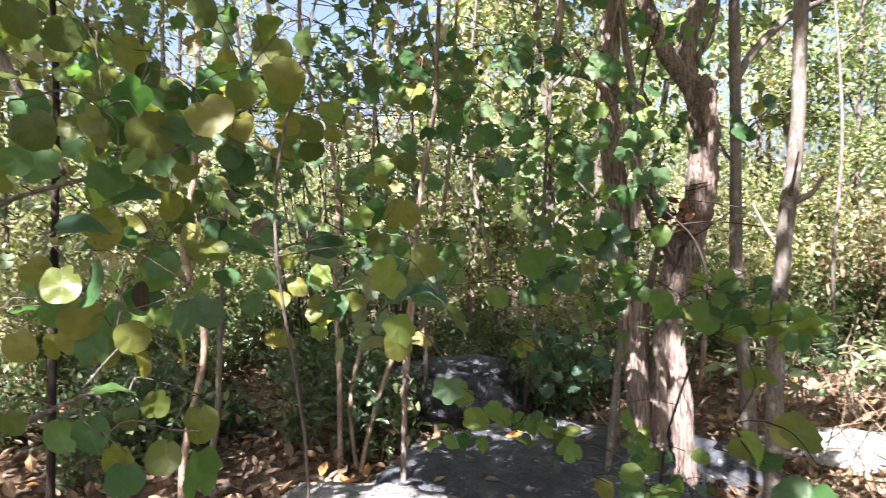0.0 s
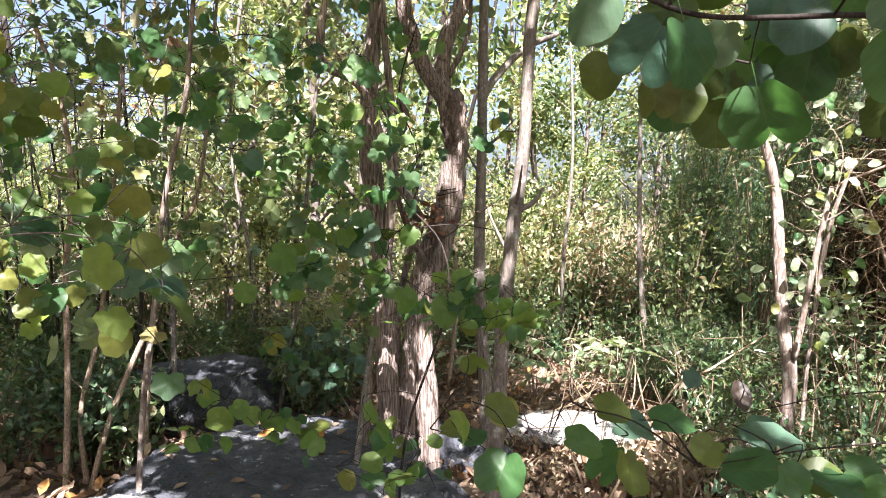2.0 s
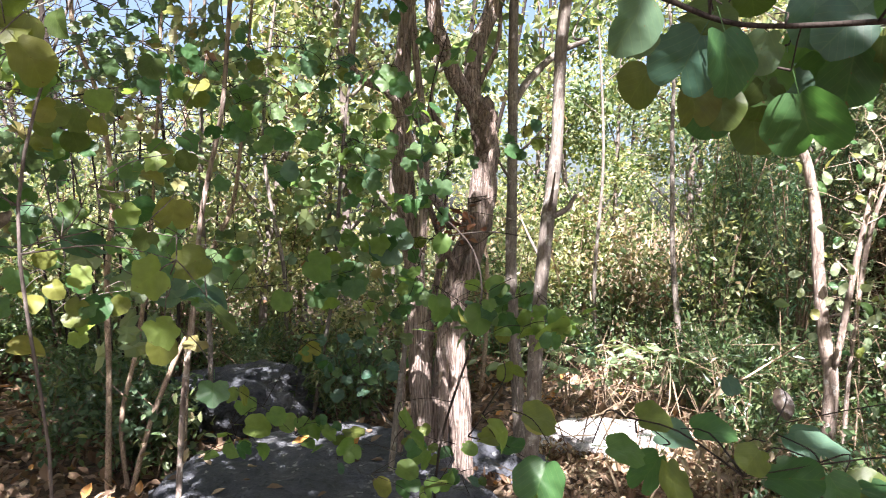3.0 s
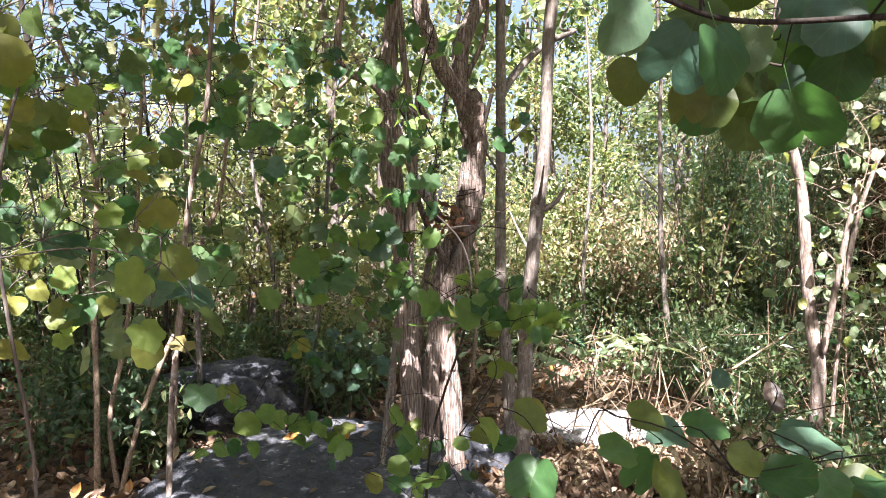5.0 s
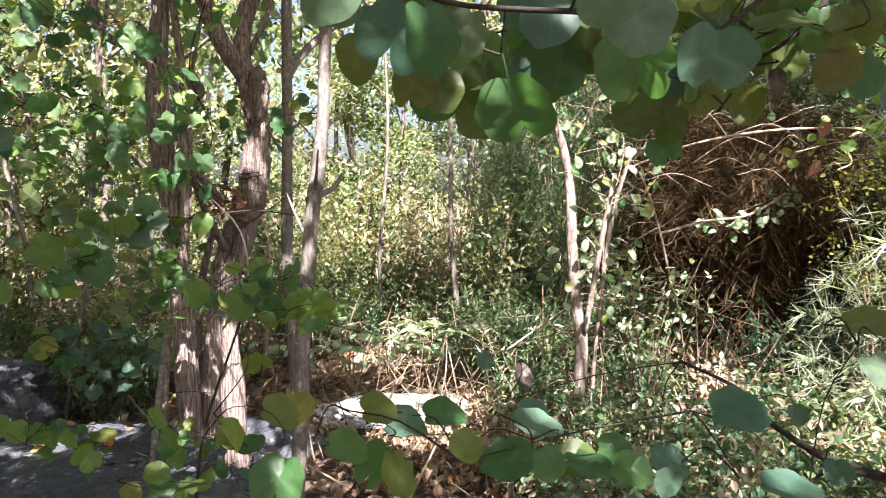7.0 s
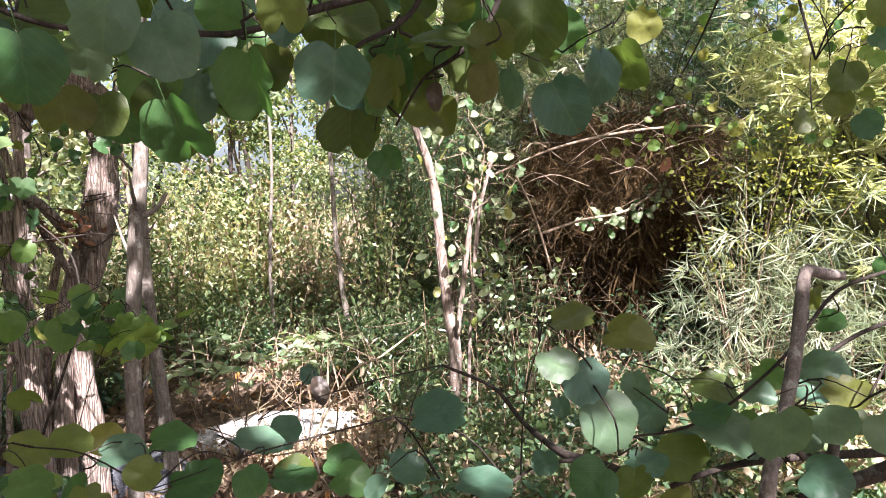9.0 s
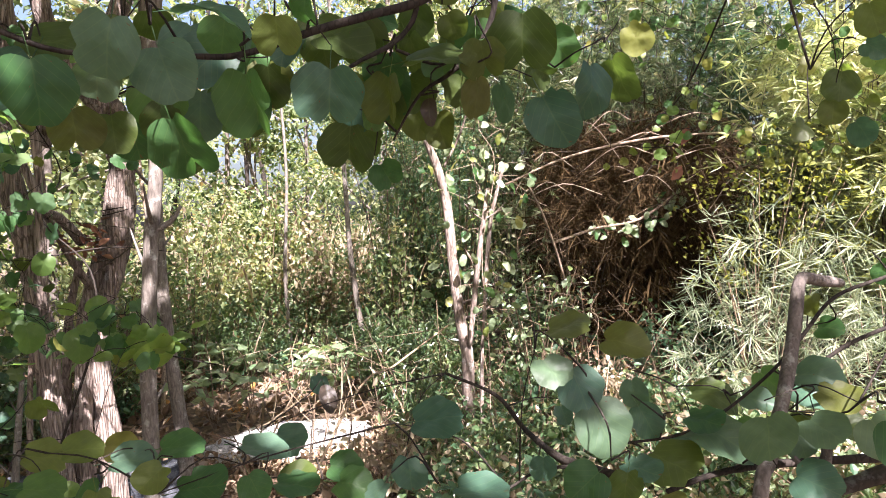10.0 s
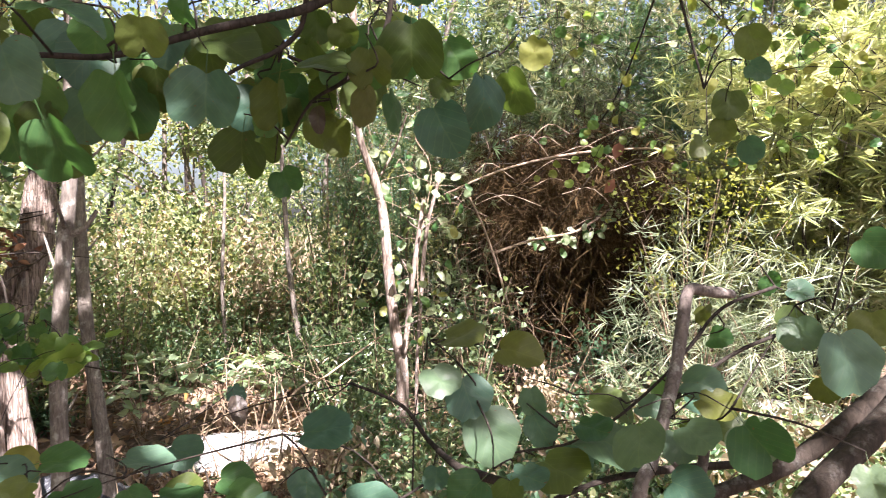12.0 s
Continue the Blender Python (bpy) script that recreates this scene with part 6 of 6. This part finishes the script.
# ---- bamboo thicket and its dead thatch ----
def bamboo(seed, height, lean, count, label, mat=M_BAMBOO):
    rng = np.random.default_rng(seed)
    ob = thing("bamboo_clump", label, "bamboo", group="bamboo thicket")
    rows, spots, tips = [], [], []
    for _ in range(9):
        a, out = rng.uniform(0, 6.28), lean * rng.uniform(0.4, 1.0)
        h = height * rng.uniform(0.7, 1.0)
        end = np.array((math.cos(a) * out, math.sin(a) * out, h * rng.uniform(0.55, 0.95)))
        row = [(rng.normal(0, 0.12), rng.normal(0, 0.12), -0.1, 0.007), (end[0] * 0.25, end[1] * 0.25, h * 0.55, 0.006), (end[0] * 0.65, end[1] * 0.65, h * 0.95, 0.004), (*end, 0.0015)]
        rows.append(row)
        line = smooth_line(row, 10)[:, :3]
        for _ in range(count):
            node = line[int(rng.integers(5, len(line)))] + rng.normal(0, 0.12, 3)
            aim = rng.normal(0, 1, 3)
            aim[2] = abs(aim[2]) * 0.3 - 0.2
            for _ in range(8):
                spots.append(node)
                tips.append(aim / np.linalg.norm(aim) + rng.normal(0, 0.5, 3))
    each_limb("culm", rows, M_BARK_MOSS, ob)
    v, f = scatter(BLADE, np.array(spots), rng.uniform(0.09, 0.17, len(spots)), rng, tips=tips)
    part("foliage", mesh_of("foliage", v, f, mat, False), ob, kind="stuff")
    return ob


clumps = [bamboo(1, 3.4, 1.1, 85, "tall arching bamboo clump with narrow pale leaves"), bamboo(2, 2.0, 0.75, 90, "bushy bamboo clump with narrow leaves in sun")]
spread_out(clumps, [(6.6, 5.6), (8.4, 3.6), (8.0, 4.9), (7.4, 2.2), (8.6, 2.8), (6.9, 5.4), (8.2, 1.2), (7.6, 6.0), (9.2, 4.6), (7.3, 2.7), (5.6, 4.9)], np.random.default_rng(5), (0.9, 1.15))
bright = [bamboo(4, 2.6, 0.9, 95, "bamboo clump with leaves coloured pale to look sunlit", M_SUNLIT_BAMBOO)]
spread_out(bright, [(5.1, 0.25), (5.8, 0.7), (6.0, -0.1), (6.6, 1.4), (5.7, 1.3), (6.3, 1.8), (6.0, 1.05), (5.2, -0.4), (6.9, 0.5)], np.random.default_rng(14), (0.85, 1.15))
# M_SHRUB_DARK on the second clump puts shade into the leaf colour
tall = [bamboo(3, 5.4, 1.6, 105, "very tall arching bamboo clump in sun"), bamboo(5, 4.6, 1.4, 80, "bamboo clump with leaves coloured dark to look shaded", M_SHRUB_DARK)]
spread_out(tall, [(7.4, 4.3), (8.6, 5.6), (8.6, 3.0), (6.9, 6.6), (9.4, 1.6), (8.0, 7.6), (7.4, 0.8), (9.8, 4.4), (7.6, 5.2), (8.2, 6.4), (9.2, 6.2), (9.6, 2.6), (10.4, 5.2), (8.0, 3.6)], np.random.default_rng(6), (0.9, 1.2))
# dark leaf colour stands for shade in the hollow and the tall thicket
dim = [shrub(9, 1.1, 0.5, M_SHRUB_DARK, 300, (0.05, 0.09), OVAL, "shrub coloured dark for the shade under the dead bamboo")]
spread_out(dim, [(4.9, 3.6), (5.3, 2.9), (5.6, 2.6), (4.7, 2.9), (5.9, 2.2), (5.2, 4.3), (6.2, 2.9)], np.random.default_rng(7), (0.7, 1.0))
gloomy = [shrub(12, 2.7, 0.9, M_SHRUB_DARK, 2600, (0.06, 0.11), BLADE, "tall thicket of narrow leaves coloured dark to look shaded", 14)]
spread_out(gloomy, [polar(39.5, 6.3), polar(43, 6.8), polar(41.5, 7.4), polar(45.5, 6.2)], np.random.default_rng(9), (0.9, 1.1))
def spiky(seed, height, wide, count, label):
    """A bush of stiff narrow blades in star-like tufts."""
    rng = np.random.default_rng(seed)
    ob = thing("bamboo_bush", label, "bamboo", group="spiky bushes")
    rows, spots, tips = [], [], []
    for _ in range(count):
        a, out = rng.uniform(0, 6.28), wide * math.sqrt(rng.random())
        z = height * (0.2 + 0.8 * rng.random() ** 0.7) * (1 - 0.4 * (out / wide) ** 2) * rng.uniform(0.85, 1.12)
        node = np.array((math.cos(a) * out, math.sin(a) * out, z))
        if len(rows) < 30:
            rows.append([(node[0] * 0.2, node[1] * 0.2, -0.1, 0.004), (node[0] * 0.5, node[1] * 0.5, z * 0.6, 0.003), (*node, 0.0015)])
        aim = np.array((math.cos(a), math.sin(a), 0.25)) + rng.normal(0, 0.6, 3)
        aim /= np.linalg.norm(aim)
        for _ in range(11):
            spots.append(node + rng.normal(0, 0.008, 3))
            tips.append(aim * 0.45 + rng.normal(0, 0.6, 3))
    each_limb("stem", rows[:14], M_STALK, ob, 4)
    v, f = scatter(SPIKE, np.array(spots), rng.uniform(0.09, 0.17, len(spots)), rng, tips=tips)
    part("foliage", mesh_of("foliage", v, f, M_SILVER, False), ob, kind="stuff")
    return ob


spikes = [spiky(21, 1.6, 0.55, 165, "spiky bush of silvery narrow blades in sun"), spiky(22, 1.4, 0.55, 135, "low spiky bush of silvery narrow blades")]
spread_out(spikes, [(4.25, 1.42), (4.72, 1.68), (4.3, 0.85)], np.random.default_rng(10), (0.95, 1.05))
withered = [shrub(13, 0.7, 0.4, M_DRYWEED, 320, (0.04, 0.075), OVAL, "withered tan weeds with curled leaves")]
spread_out(withered, [polar(a, d) for a, d in ((36, 5.8), (39, 4.9), (41, 5.6), (44, 4.4), (33, 6.6), (47, 3.6), (52, 3.2), (38, 3.9), (43, 3.4), (57, 3.4), (50, 4.1), (53, 4.3), (48, 4.5), (55, 3.9), (46, 4.0))], np.random.default_rng(12), (0.7, 1.1))
# pale weed colours stand in for overexposed sunlit plants
bright = [shrub(18, 0.68, 0.42, M_WEED, 900, (0.03, 0.06), OVAL, "low weeds with leaves coloured pale to look sunlit"), shrub(19, 0.5, 0.42, M_DRYWEED, 420, (0.03, 0.06), CURLED, "withered weeds with curled tan leaves on sunlit ground")]
own = np.random.default_rng(15)
spread_out(bright, [polar(own.uniform(69, 84), own.uniform(3.2, 4.8)) for _ in range(34)], own)
faded = [shrub(25, 1.5, 0.6, M_DRYWEED, 520, (0.05, 0.09), OVAL, "tall withered shrub with pale tan leaves in sun", 10, 4)]
spread_out(faded, [polar(a, d) for a, d in ((24, 7.6), (31, 8.2), (34, 7.2), (20, 8.4))], np.random.default_rng(17), (0.85, 1.2))
leafy = [shrub(20, 1.4, 0.36, M_WEED, 200, (0.04, 0.075), OVAL, "open weed with pale oval leaves beside the pole", 8, 4)]
spread_out(leafy, [(3.45, 2.55), (3.8, 2.85)], np.random.default_rng(16), (0.8, 1.1))
golden = [shrub(10, 2.1, 0.8, M_GOLD, 1400, (0.026, 0.046), OVAL, "thin shrub with tiny yellow-green leaves", 20, 13)]
spread_out(golden, [(4.45, 1.62), (4.5, 1.2)], np.random.default_rng(8), (0.9, 1.1))


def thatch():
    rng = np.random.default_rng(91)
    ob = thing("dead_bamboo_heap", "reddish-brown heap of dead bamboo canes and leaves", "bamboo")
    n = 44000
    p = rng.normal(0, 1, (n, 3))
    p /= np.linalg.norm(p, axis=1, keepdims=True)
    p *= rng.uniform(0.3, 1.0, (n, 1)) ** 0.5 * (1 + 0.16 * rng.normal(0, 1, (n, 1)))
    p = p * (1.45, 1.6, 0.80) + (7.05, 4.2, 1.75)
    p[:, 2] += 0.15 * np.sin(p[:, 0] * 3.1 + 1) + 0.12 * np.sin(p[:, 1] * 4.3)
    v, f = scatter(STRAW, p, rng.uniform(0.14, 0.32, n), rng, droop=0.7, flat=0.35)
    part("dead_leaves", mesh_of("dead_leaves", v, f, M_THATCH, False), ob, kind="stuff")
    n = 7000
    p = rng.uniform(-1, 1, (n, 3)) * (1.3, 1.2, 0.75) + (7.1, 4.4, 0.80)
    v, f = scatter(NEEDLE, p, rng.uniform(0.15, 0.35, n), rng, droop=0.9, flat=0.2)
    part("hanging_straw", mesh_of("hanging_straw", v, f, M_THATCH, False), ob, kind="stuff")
    rows = []
    for _ in range(60):
        c = rng.normal(0, 1, 3)
        c = c / np.linalg.norm(c) * (1.42, 1.58, 0.78) + (6.95, 4.1, 1.78)
        d = rng.normal(0, 1, 3) * (0.5, 0.5, 0.35)
        rows.append([(*(c - d * 0.5), 0.003), (*(c + rng.normal(0, 0.08, 3)), 0.003), (*(c + d * 0.5), 0.001)])
    each_limb("cane", rows, M_BARK_MOSS, ob, 4, 3)
    rows = [[(7.0 + rng.normal(0, 0.35), 4.15 + rng.normal(0, 0.35), -0.1, 0.008), (7.0 + rng.normal(0, 0.5), 4.15 + rng.normal(0, 0.5), 0.8, 0.007), (7.0 + rng.normal(0, 0.8), 4.15 + rng.normal(0, 0.8), 1.9, 0.005)] for _ in range(12)]
    each_limb("stalk", rows, M_BARK_MOSS, ob)
    rows = []
    for _ in range(26):       # thin bleached canes that hang over the front of the heap
        a, d, z = radians(rng.uniform(46, 67)), rng.uniform(5.9, 6.5), rng.uniform(1.3, 2.4)
        x, y = 0.4 + d * math.sin(a), -0.24 + d * math.cos(a)
        g, run = rng.normal(0, 0.5), rng.uniform(0.3, 0.9) * (1 if rng.random() < 0.5 else -1)
        rows.append([(x, y, z, 0.0045), (x + run * 0.5, y - run * 0.3, z + 0.10 + g * 0.1, 0.004), (x + run, y - run * 0.7, z - abs(g) * 0.6, 0.0015)])
    each_limb("dead_cane", rows, M_TWIG, ob, 4, 4)
    return ob


thatch()
hollow = [shrub(14, 0.75, 0.45, M_SHRUB, 420, (0.04, 0.07), OVAL, "small-leaved shrub at the edge of the hollow")]
spread_out(hollow, [(4.55, 3.55), (4.9, 3.9), (4.4, 3.9)], np.random.default_rng(13), (0.8, 1.2))


def fronds():
    """Living bamboo that arches from behind over the dead heap."""
    rng = np.random.default_rng(97)
    ob = thing("bamboo_clump", "arching bamboo fronds hanging over the dead heap", "bamboo", group="bamboo thicket")
    rows, spots, tips = [], [], []
    for _ in range(30):
        x, y = rng.normal(7.4, 0.8), rng.normal(5.0, 0.5)
        ex, ey, ez = x - rng.uniform(0.4, 1.3), y - rng.uniform(0.9, 2.1), rng.uniform(2.35, 2.9)
        row = [(x, y, -0.1, 0.008), (x - 0.05, y - 0.1, 1.5, 0.007), (x * 0.6 + ex * 0.4, y * 0.6 + ey * 0.4, ez + 0.55, 0.005), (ex, ey, ez, 0.0015)]
        rows.append(row)
        line = smooth_line(row, 10)[16:, :3]
        for _ in range(34):
            node = line[int(rng.integers(len(line)))] + rng.normal(0, 0.10, 3)
            aim = np.array((-0.4, -0.7, -0.5)) + rng.normal(0, 0.7, 3)
            for _ in range(6):
                spots.append(node)
                tips.append(aim / np.linalg.norm(aim) + rng.normal(0, 0.5, 3))
    each_limb("culm", rows, M_BARK_MOSS, ob)
    v, f = scatter(BLADE, np.array(spots), rng.uniform(0.07, 0.14, len(spots)), rng, tips=tips)
    part("foliage", mesh_of("foliage", v, f, M_BAMBOO, False), ob, kind="stuff")


fronds()
for label, place, size, turn in (("dried pinkish leaf caught on the dead canes", (4.33, 2.05, 1.93), 0.13, (70, 20, -60)), ("curled reddish leaf hanging from a dead cane", (4.12, 2.0, 1.70), 0.12, (80, 40, -30))):
    ob = tagged(new("dried_leaf", mesh_of("dried_leaf", CURLED[0] * size, CURLED[1], M_DEADLEAF, True)), label, "leaf")
    ob.matrix_basis = pose(*place, *turn)
bare_tree("dead_cane", "long pale dead cane arching over the heap", [[(x, y, z, r * 0.6) for x, y, z, r in ARCH]], M_TWIG, 6, 0.03, 0, 95)


def reeds(place, seed):
    rng = np.random.default_rng(seed)
    n = 260
    p = rng.normal(0, 1, (n, 3)) * (0.5, 0.35, 0) + (0, 0, 0.0)
    t = rng.normal(0, 0.35, (n, 3)) + (0, 0, 1.0)
    v, f = scatter(STRAW, p, rng.uniform(0.8, 1.8, n), rng, tips=t)
    ob = tagged(new("dry_reeds", mesh_of("dry_reeds", v, f, M_STRAW, False)), "stand of pale dry reeds in sun", "dry grass", kind="stuff")
    ob.location = place


for n, (x, y) in enumerate(((4.45, 6.9), (4.95, 7.2), (5.3, 6.8))):
    reeds((x, y, 0), 450 + n)


# ---- bare twiggy bushes and dry brambles ----
def twiggy(name, label, category, place, spread, count, length, mat, seed, thick=0.004):
    rng = np.random.default_rng(seed)
    ob = thing(name, label, category, place)
    rows = []
    for _ in range(count):
        c = rng.normal(0, 1, 3) * spread
        c[2] = abs(c[2])
        d = rng.normal(0, 1, 3) * (1, 1, 0.6)
        d = d / np.linalg.norm(d) * length * rng.uniform(0.5, 1.3)
        rows.append([(*(c - d * 0.5), thick), (*(c + rng.normal(0, 0.17, 3) * length), thick * 0.8), (*(c + d * 0.5), thick * 0.35)])
    for _ in range(5):
        c = rng.normal(0, 1, 3) * spread * 0.6
        rows.append([(c[0] * 0.3, c[1] * 0.3, -place[2] - 0.1, thick * 2.5), (c[0] * 0.6, c[1] * 0.6, -place[2] * 0.4, thick * 2), (c[0], c[1], abs(c[2]), thick)])
    each_limb("twig", rows, mat, ob, 4, 4)
    return ob


for n, (x, y, z) in enumerate(((-1.1, 5.8, 1.9), (-0.3, 6.4, 2.0), (-0.7, 5.2, 2.3))):
    twiggy("bare_bush", "bush of bare dark tangled twigs", "shrub", (x, y, z), np.array((0.5, 0.4, 0.5)), 70, 0.9, M_BARK_DARK, 400 + n, 0.005)
for n, (x, y, z) in enumerate(((2.7, 2.9, 0.45), (3.2, 3.1, 0.5), (2.3, 3.4, 0.35), (3.6, 2.5, 0.5), (3.0, 2.2, 0.4), (4.2, 2.6, 0.7), (4.4, 3.2, 1.1))):
    twiggy("dry_bramble", "dry straw-coloured bramble stems in a loose tangle", "shrub", (x, y, z), np.array((0.35, 0.3, 0.3)), 10 if n < 5 else 16, 0.6, M_STALK, 420 + n, 0.002)


# ---- fallen leaves and straw ----
def litter():
    rng = np.random.default_rng(55)
    n = 16000
    az, far = np.radians(rng.uniform(-48, 70, n)), np.sqrt(rng.uniform(1.6 ** 2, 8.5 ** 2, n))
    x, y = far * np.sin(az), far * np.cos(az)
    z = np.array([ground_height(a, b) for a, b in zip(x, y)]) + rng.uniform(0.005, 0.05, n)
    v, f = scatter(CURLED, np.stack([x, y, z], 1), rng.uniform(0.05, 0.11, n), rng, droop=0.0, flat=0.8)
    tagged(new("leaf_litter", mesh_of("leaf_litter", v, f, M_LITTER, False)), "dry brown curled leaves covering the ground", "leaf litter", kind="stuff")
    n = 6000
    az, far = np.radians(rng.uniform(60, 318, n)), np.sqrt(rng.uniform(0.2, 7.5 ** 2, n))
    p = np.stack([far * np.sin(az), far * np.cos(az), np.zeros(n)], 1)
    p[:, 2] = [ground_height(a, b) + 0.02 for a, b in p[:, :2]]
    v, f = scatter(CURLED, p, rng.uniform(0.06, 0.13, n), rng, droop=0.0, flat=0.8)
    tagged(new("leaf_litter", mesh_of("leaf_litter", v, f, M_LITTER, False)), "thin scatter of dry brown leaves behind the walker", "leaf litter", kind="stuff")
    n = 1100
    az, far = np.radians(rng.uniform(25, 80, n)), np.sqrt(rng.uniform(2.4 ** 2, 7.0 ** 2, n))
    p = np.stack([far * np.sin(az), far * np.cos(az), rng.uniform(0.0, 0.3, n)], 1)
    t = rng.normal(0, 1, (n, 3)) + (0, 0, 0.5)
    v, f = scatter(STRAW, p, rng.uniform(0.15, 0.55, n), rng, tips=t)
    tagged(new("dry_straw", mesh_of("dry_straw", v, f, M_STRAW_DIM, False)), "tangled dry straw and fine dead stalks", "dry grass", kind="stuff")


litter()


def sunlit_litter(x, y, wide, deep, n, seed):
    """Leaves thick on the ground, in pale straw tones for even seeds to look sunlit."""
    rng = np.random.default_rng(seed)
    p = np.stack([rng.normal(x, wide, n), rng.normal(y, deep, n), np.zeros(n)], 1)
    p[:, 2] = [ground_height(a, b) + 0.02 for a, b in p[:, :2]] + rng.uniform(0.0, 0.06, n)
    v, f = scatter(CURLED, p, rng.uniform(0.025, 0.06, n), rng, droop=0.0, flat=0.75)
    tagged(new("leaf_litter", mesh_of("leaf_litter", v, f, M_LITTER if seed % 2 else M_STRAW, False)), "dry leaves thick on the sunlit ground before the slab", "leaf litter", kind="stuff")


# the pale straw batch puts bright sunlight into the leaf colour
sunlit_litter(2.5, 3.45, 0.34, 0.20, 1100, 56)
sunlit_litter(2.45, 3.35, 0.5, 0.3, 2200, 57)


# ---- single fallen leaves that lie on top, in the open between the stems ----
def fallen_leaves():
    rng = np.random.default_rng(66)
    kinds = []
    for k in range(5):
        base = CURLED[0] * (1, 1, rng.uniform(0.5, 1.6)) + rng.normal(0, 0.02, CURLED[0].shape)
        kinds.append(mesh_of("fallen_leaf", base, CURLED[1], M_LITTER_ONE, True))
    for n in range(280):
        x, y = polar(rng.uniform(-38, 12), rng.uniform(2.6, 5.2)) if n < 180 else polar(rng.uniform(24, 40), rng.uniform(2.6, 4.4))
        s = rng.uniform(0.07, 0.12)
        ob = part("fallen_leaf", kinds[n % 5], ground)
        ob.matrix_basis = pose(x, y, ground_height(x, y) + 0.045, rng.normal(0, 22), rng.normal(0, 22), rng.uniform(0, 360)) @ Matrix.Scale(s, 4)


fallen_leaves()
stone = next(o for o in bpy.data.objects if o.name == "boulder")
tops = np.array([stone.matrix_basis @ v.co for v in stone.data.vertices])
rng = np.random.default_rng(67)
litter_leaf = mesh_of("strewn_leaf", CURLED[0], CURLED[1], M_LITTER_ONE, True)
for _ in range(34):
    x, y = rng.uniform(-0.3, 1.0), rng.uniform(2.5, 3.75)
    near = tops[np.hypot(tops[:, 0] - x, tops[:, 1] - y) < 0.05]
    if len(near) and near[:, 2].max() > 0.1:
        ob = tagged(new("strewn_leaf", litter_leaf), "small dry brown leaf lying on the boulder", "leaf", "leaves on the boulder")
        ob.matrix_basis = pose(x, y, near[:, 2].max() + 0.002, rng.normal(0, 12), rng.normal(0, 12), rng.uniform(0, 360)) @ Matrix.Scale(rng.uniform(0.04, 0.08), 4)
for label, place, size, turn in (("curled orange leaf lying on the boulder", (0.30, 3.30, 0.31), 0.12, (25, 10, -60)), ("yellow-brown leaf lying on the boulder", (0.62, 3.25, 0.33), 0.10, (50, 20, 170))):
    ob = tagged(new("autumn_leaf", mesh_of("autumn_leaf", CURLED[0] * size, CURLED[1], M_ORANGE, True)), label, "leaf")
    ob.matrix_basis = pose(*place, *turn)


# ---- sunlit plant with paired leaflets beside the slab ----
def feather_plant(place, seed, count=6):
    rng = np.random.default_rng(seed)
    ob = thing("feather_leaved_plant", "sunlit weed with pale paired leaflets on arching stems", "plant", place)
    rows, spots, tips = [], [], []
    for _ in range(count):
        a, out, h = rng.uniform(0, 6.28), rng.uniform(0.25, 0.5), rng.uniform(0.35, 0.6)
        row = [(0, 0, -0.05, 0.005), (math.cos(a) * out * 0.3, math.sin(a) * out * 0.3, h * 0.8, 0.004), (math.cos(a) * out, math.sin(a) * out, h, 0.002)]
        rows.append(row)
        line = smooth_line(row, 10)[:, :3]
        for k in range(7, len(line), 4):
            for side in (-1, 1):
                spots.append(line[k])
                tips.append((-math.sin(a) * side + math.cos(a) * 0.5, math.cos(a) * side + math.sin(a) * 0.5, -0.1))
    each_limb("stem", rows, M_TWIG, ob, 4)
    v, f = scatter(OVAL, np.array(spots), rng.uniform(0.08, 0.125, len(spots)), rng, tips=tips)
    part("foliage", mesh_of("foliage", v, f, M_WEED, False), ob, kind="stuff")


for n, place in enumerate(((2.45, 4.45, 0), (2.75, 4.4, 0), (3.05, 4.2, 0), (2.2, 4.6, 0), (3.2, 4.5, 0))):
    feather_plant(place, 300 + n)
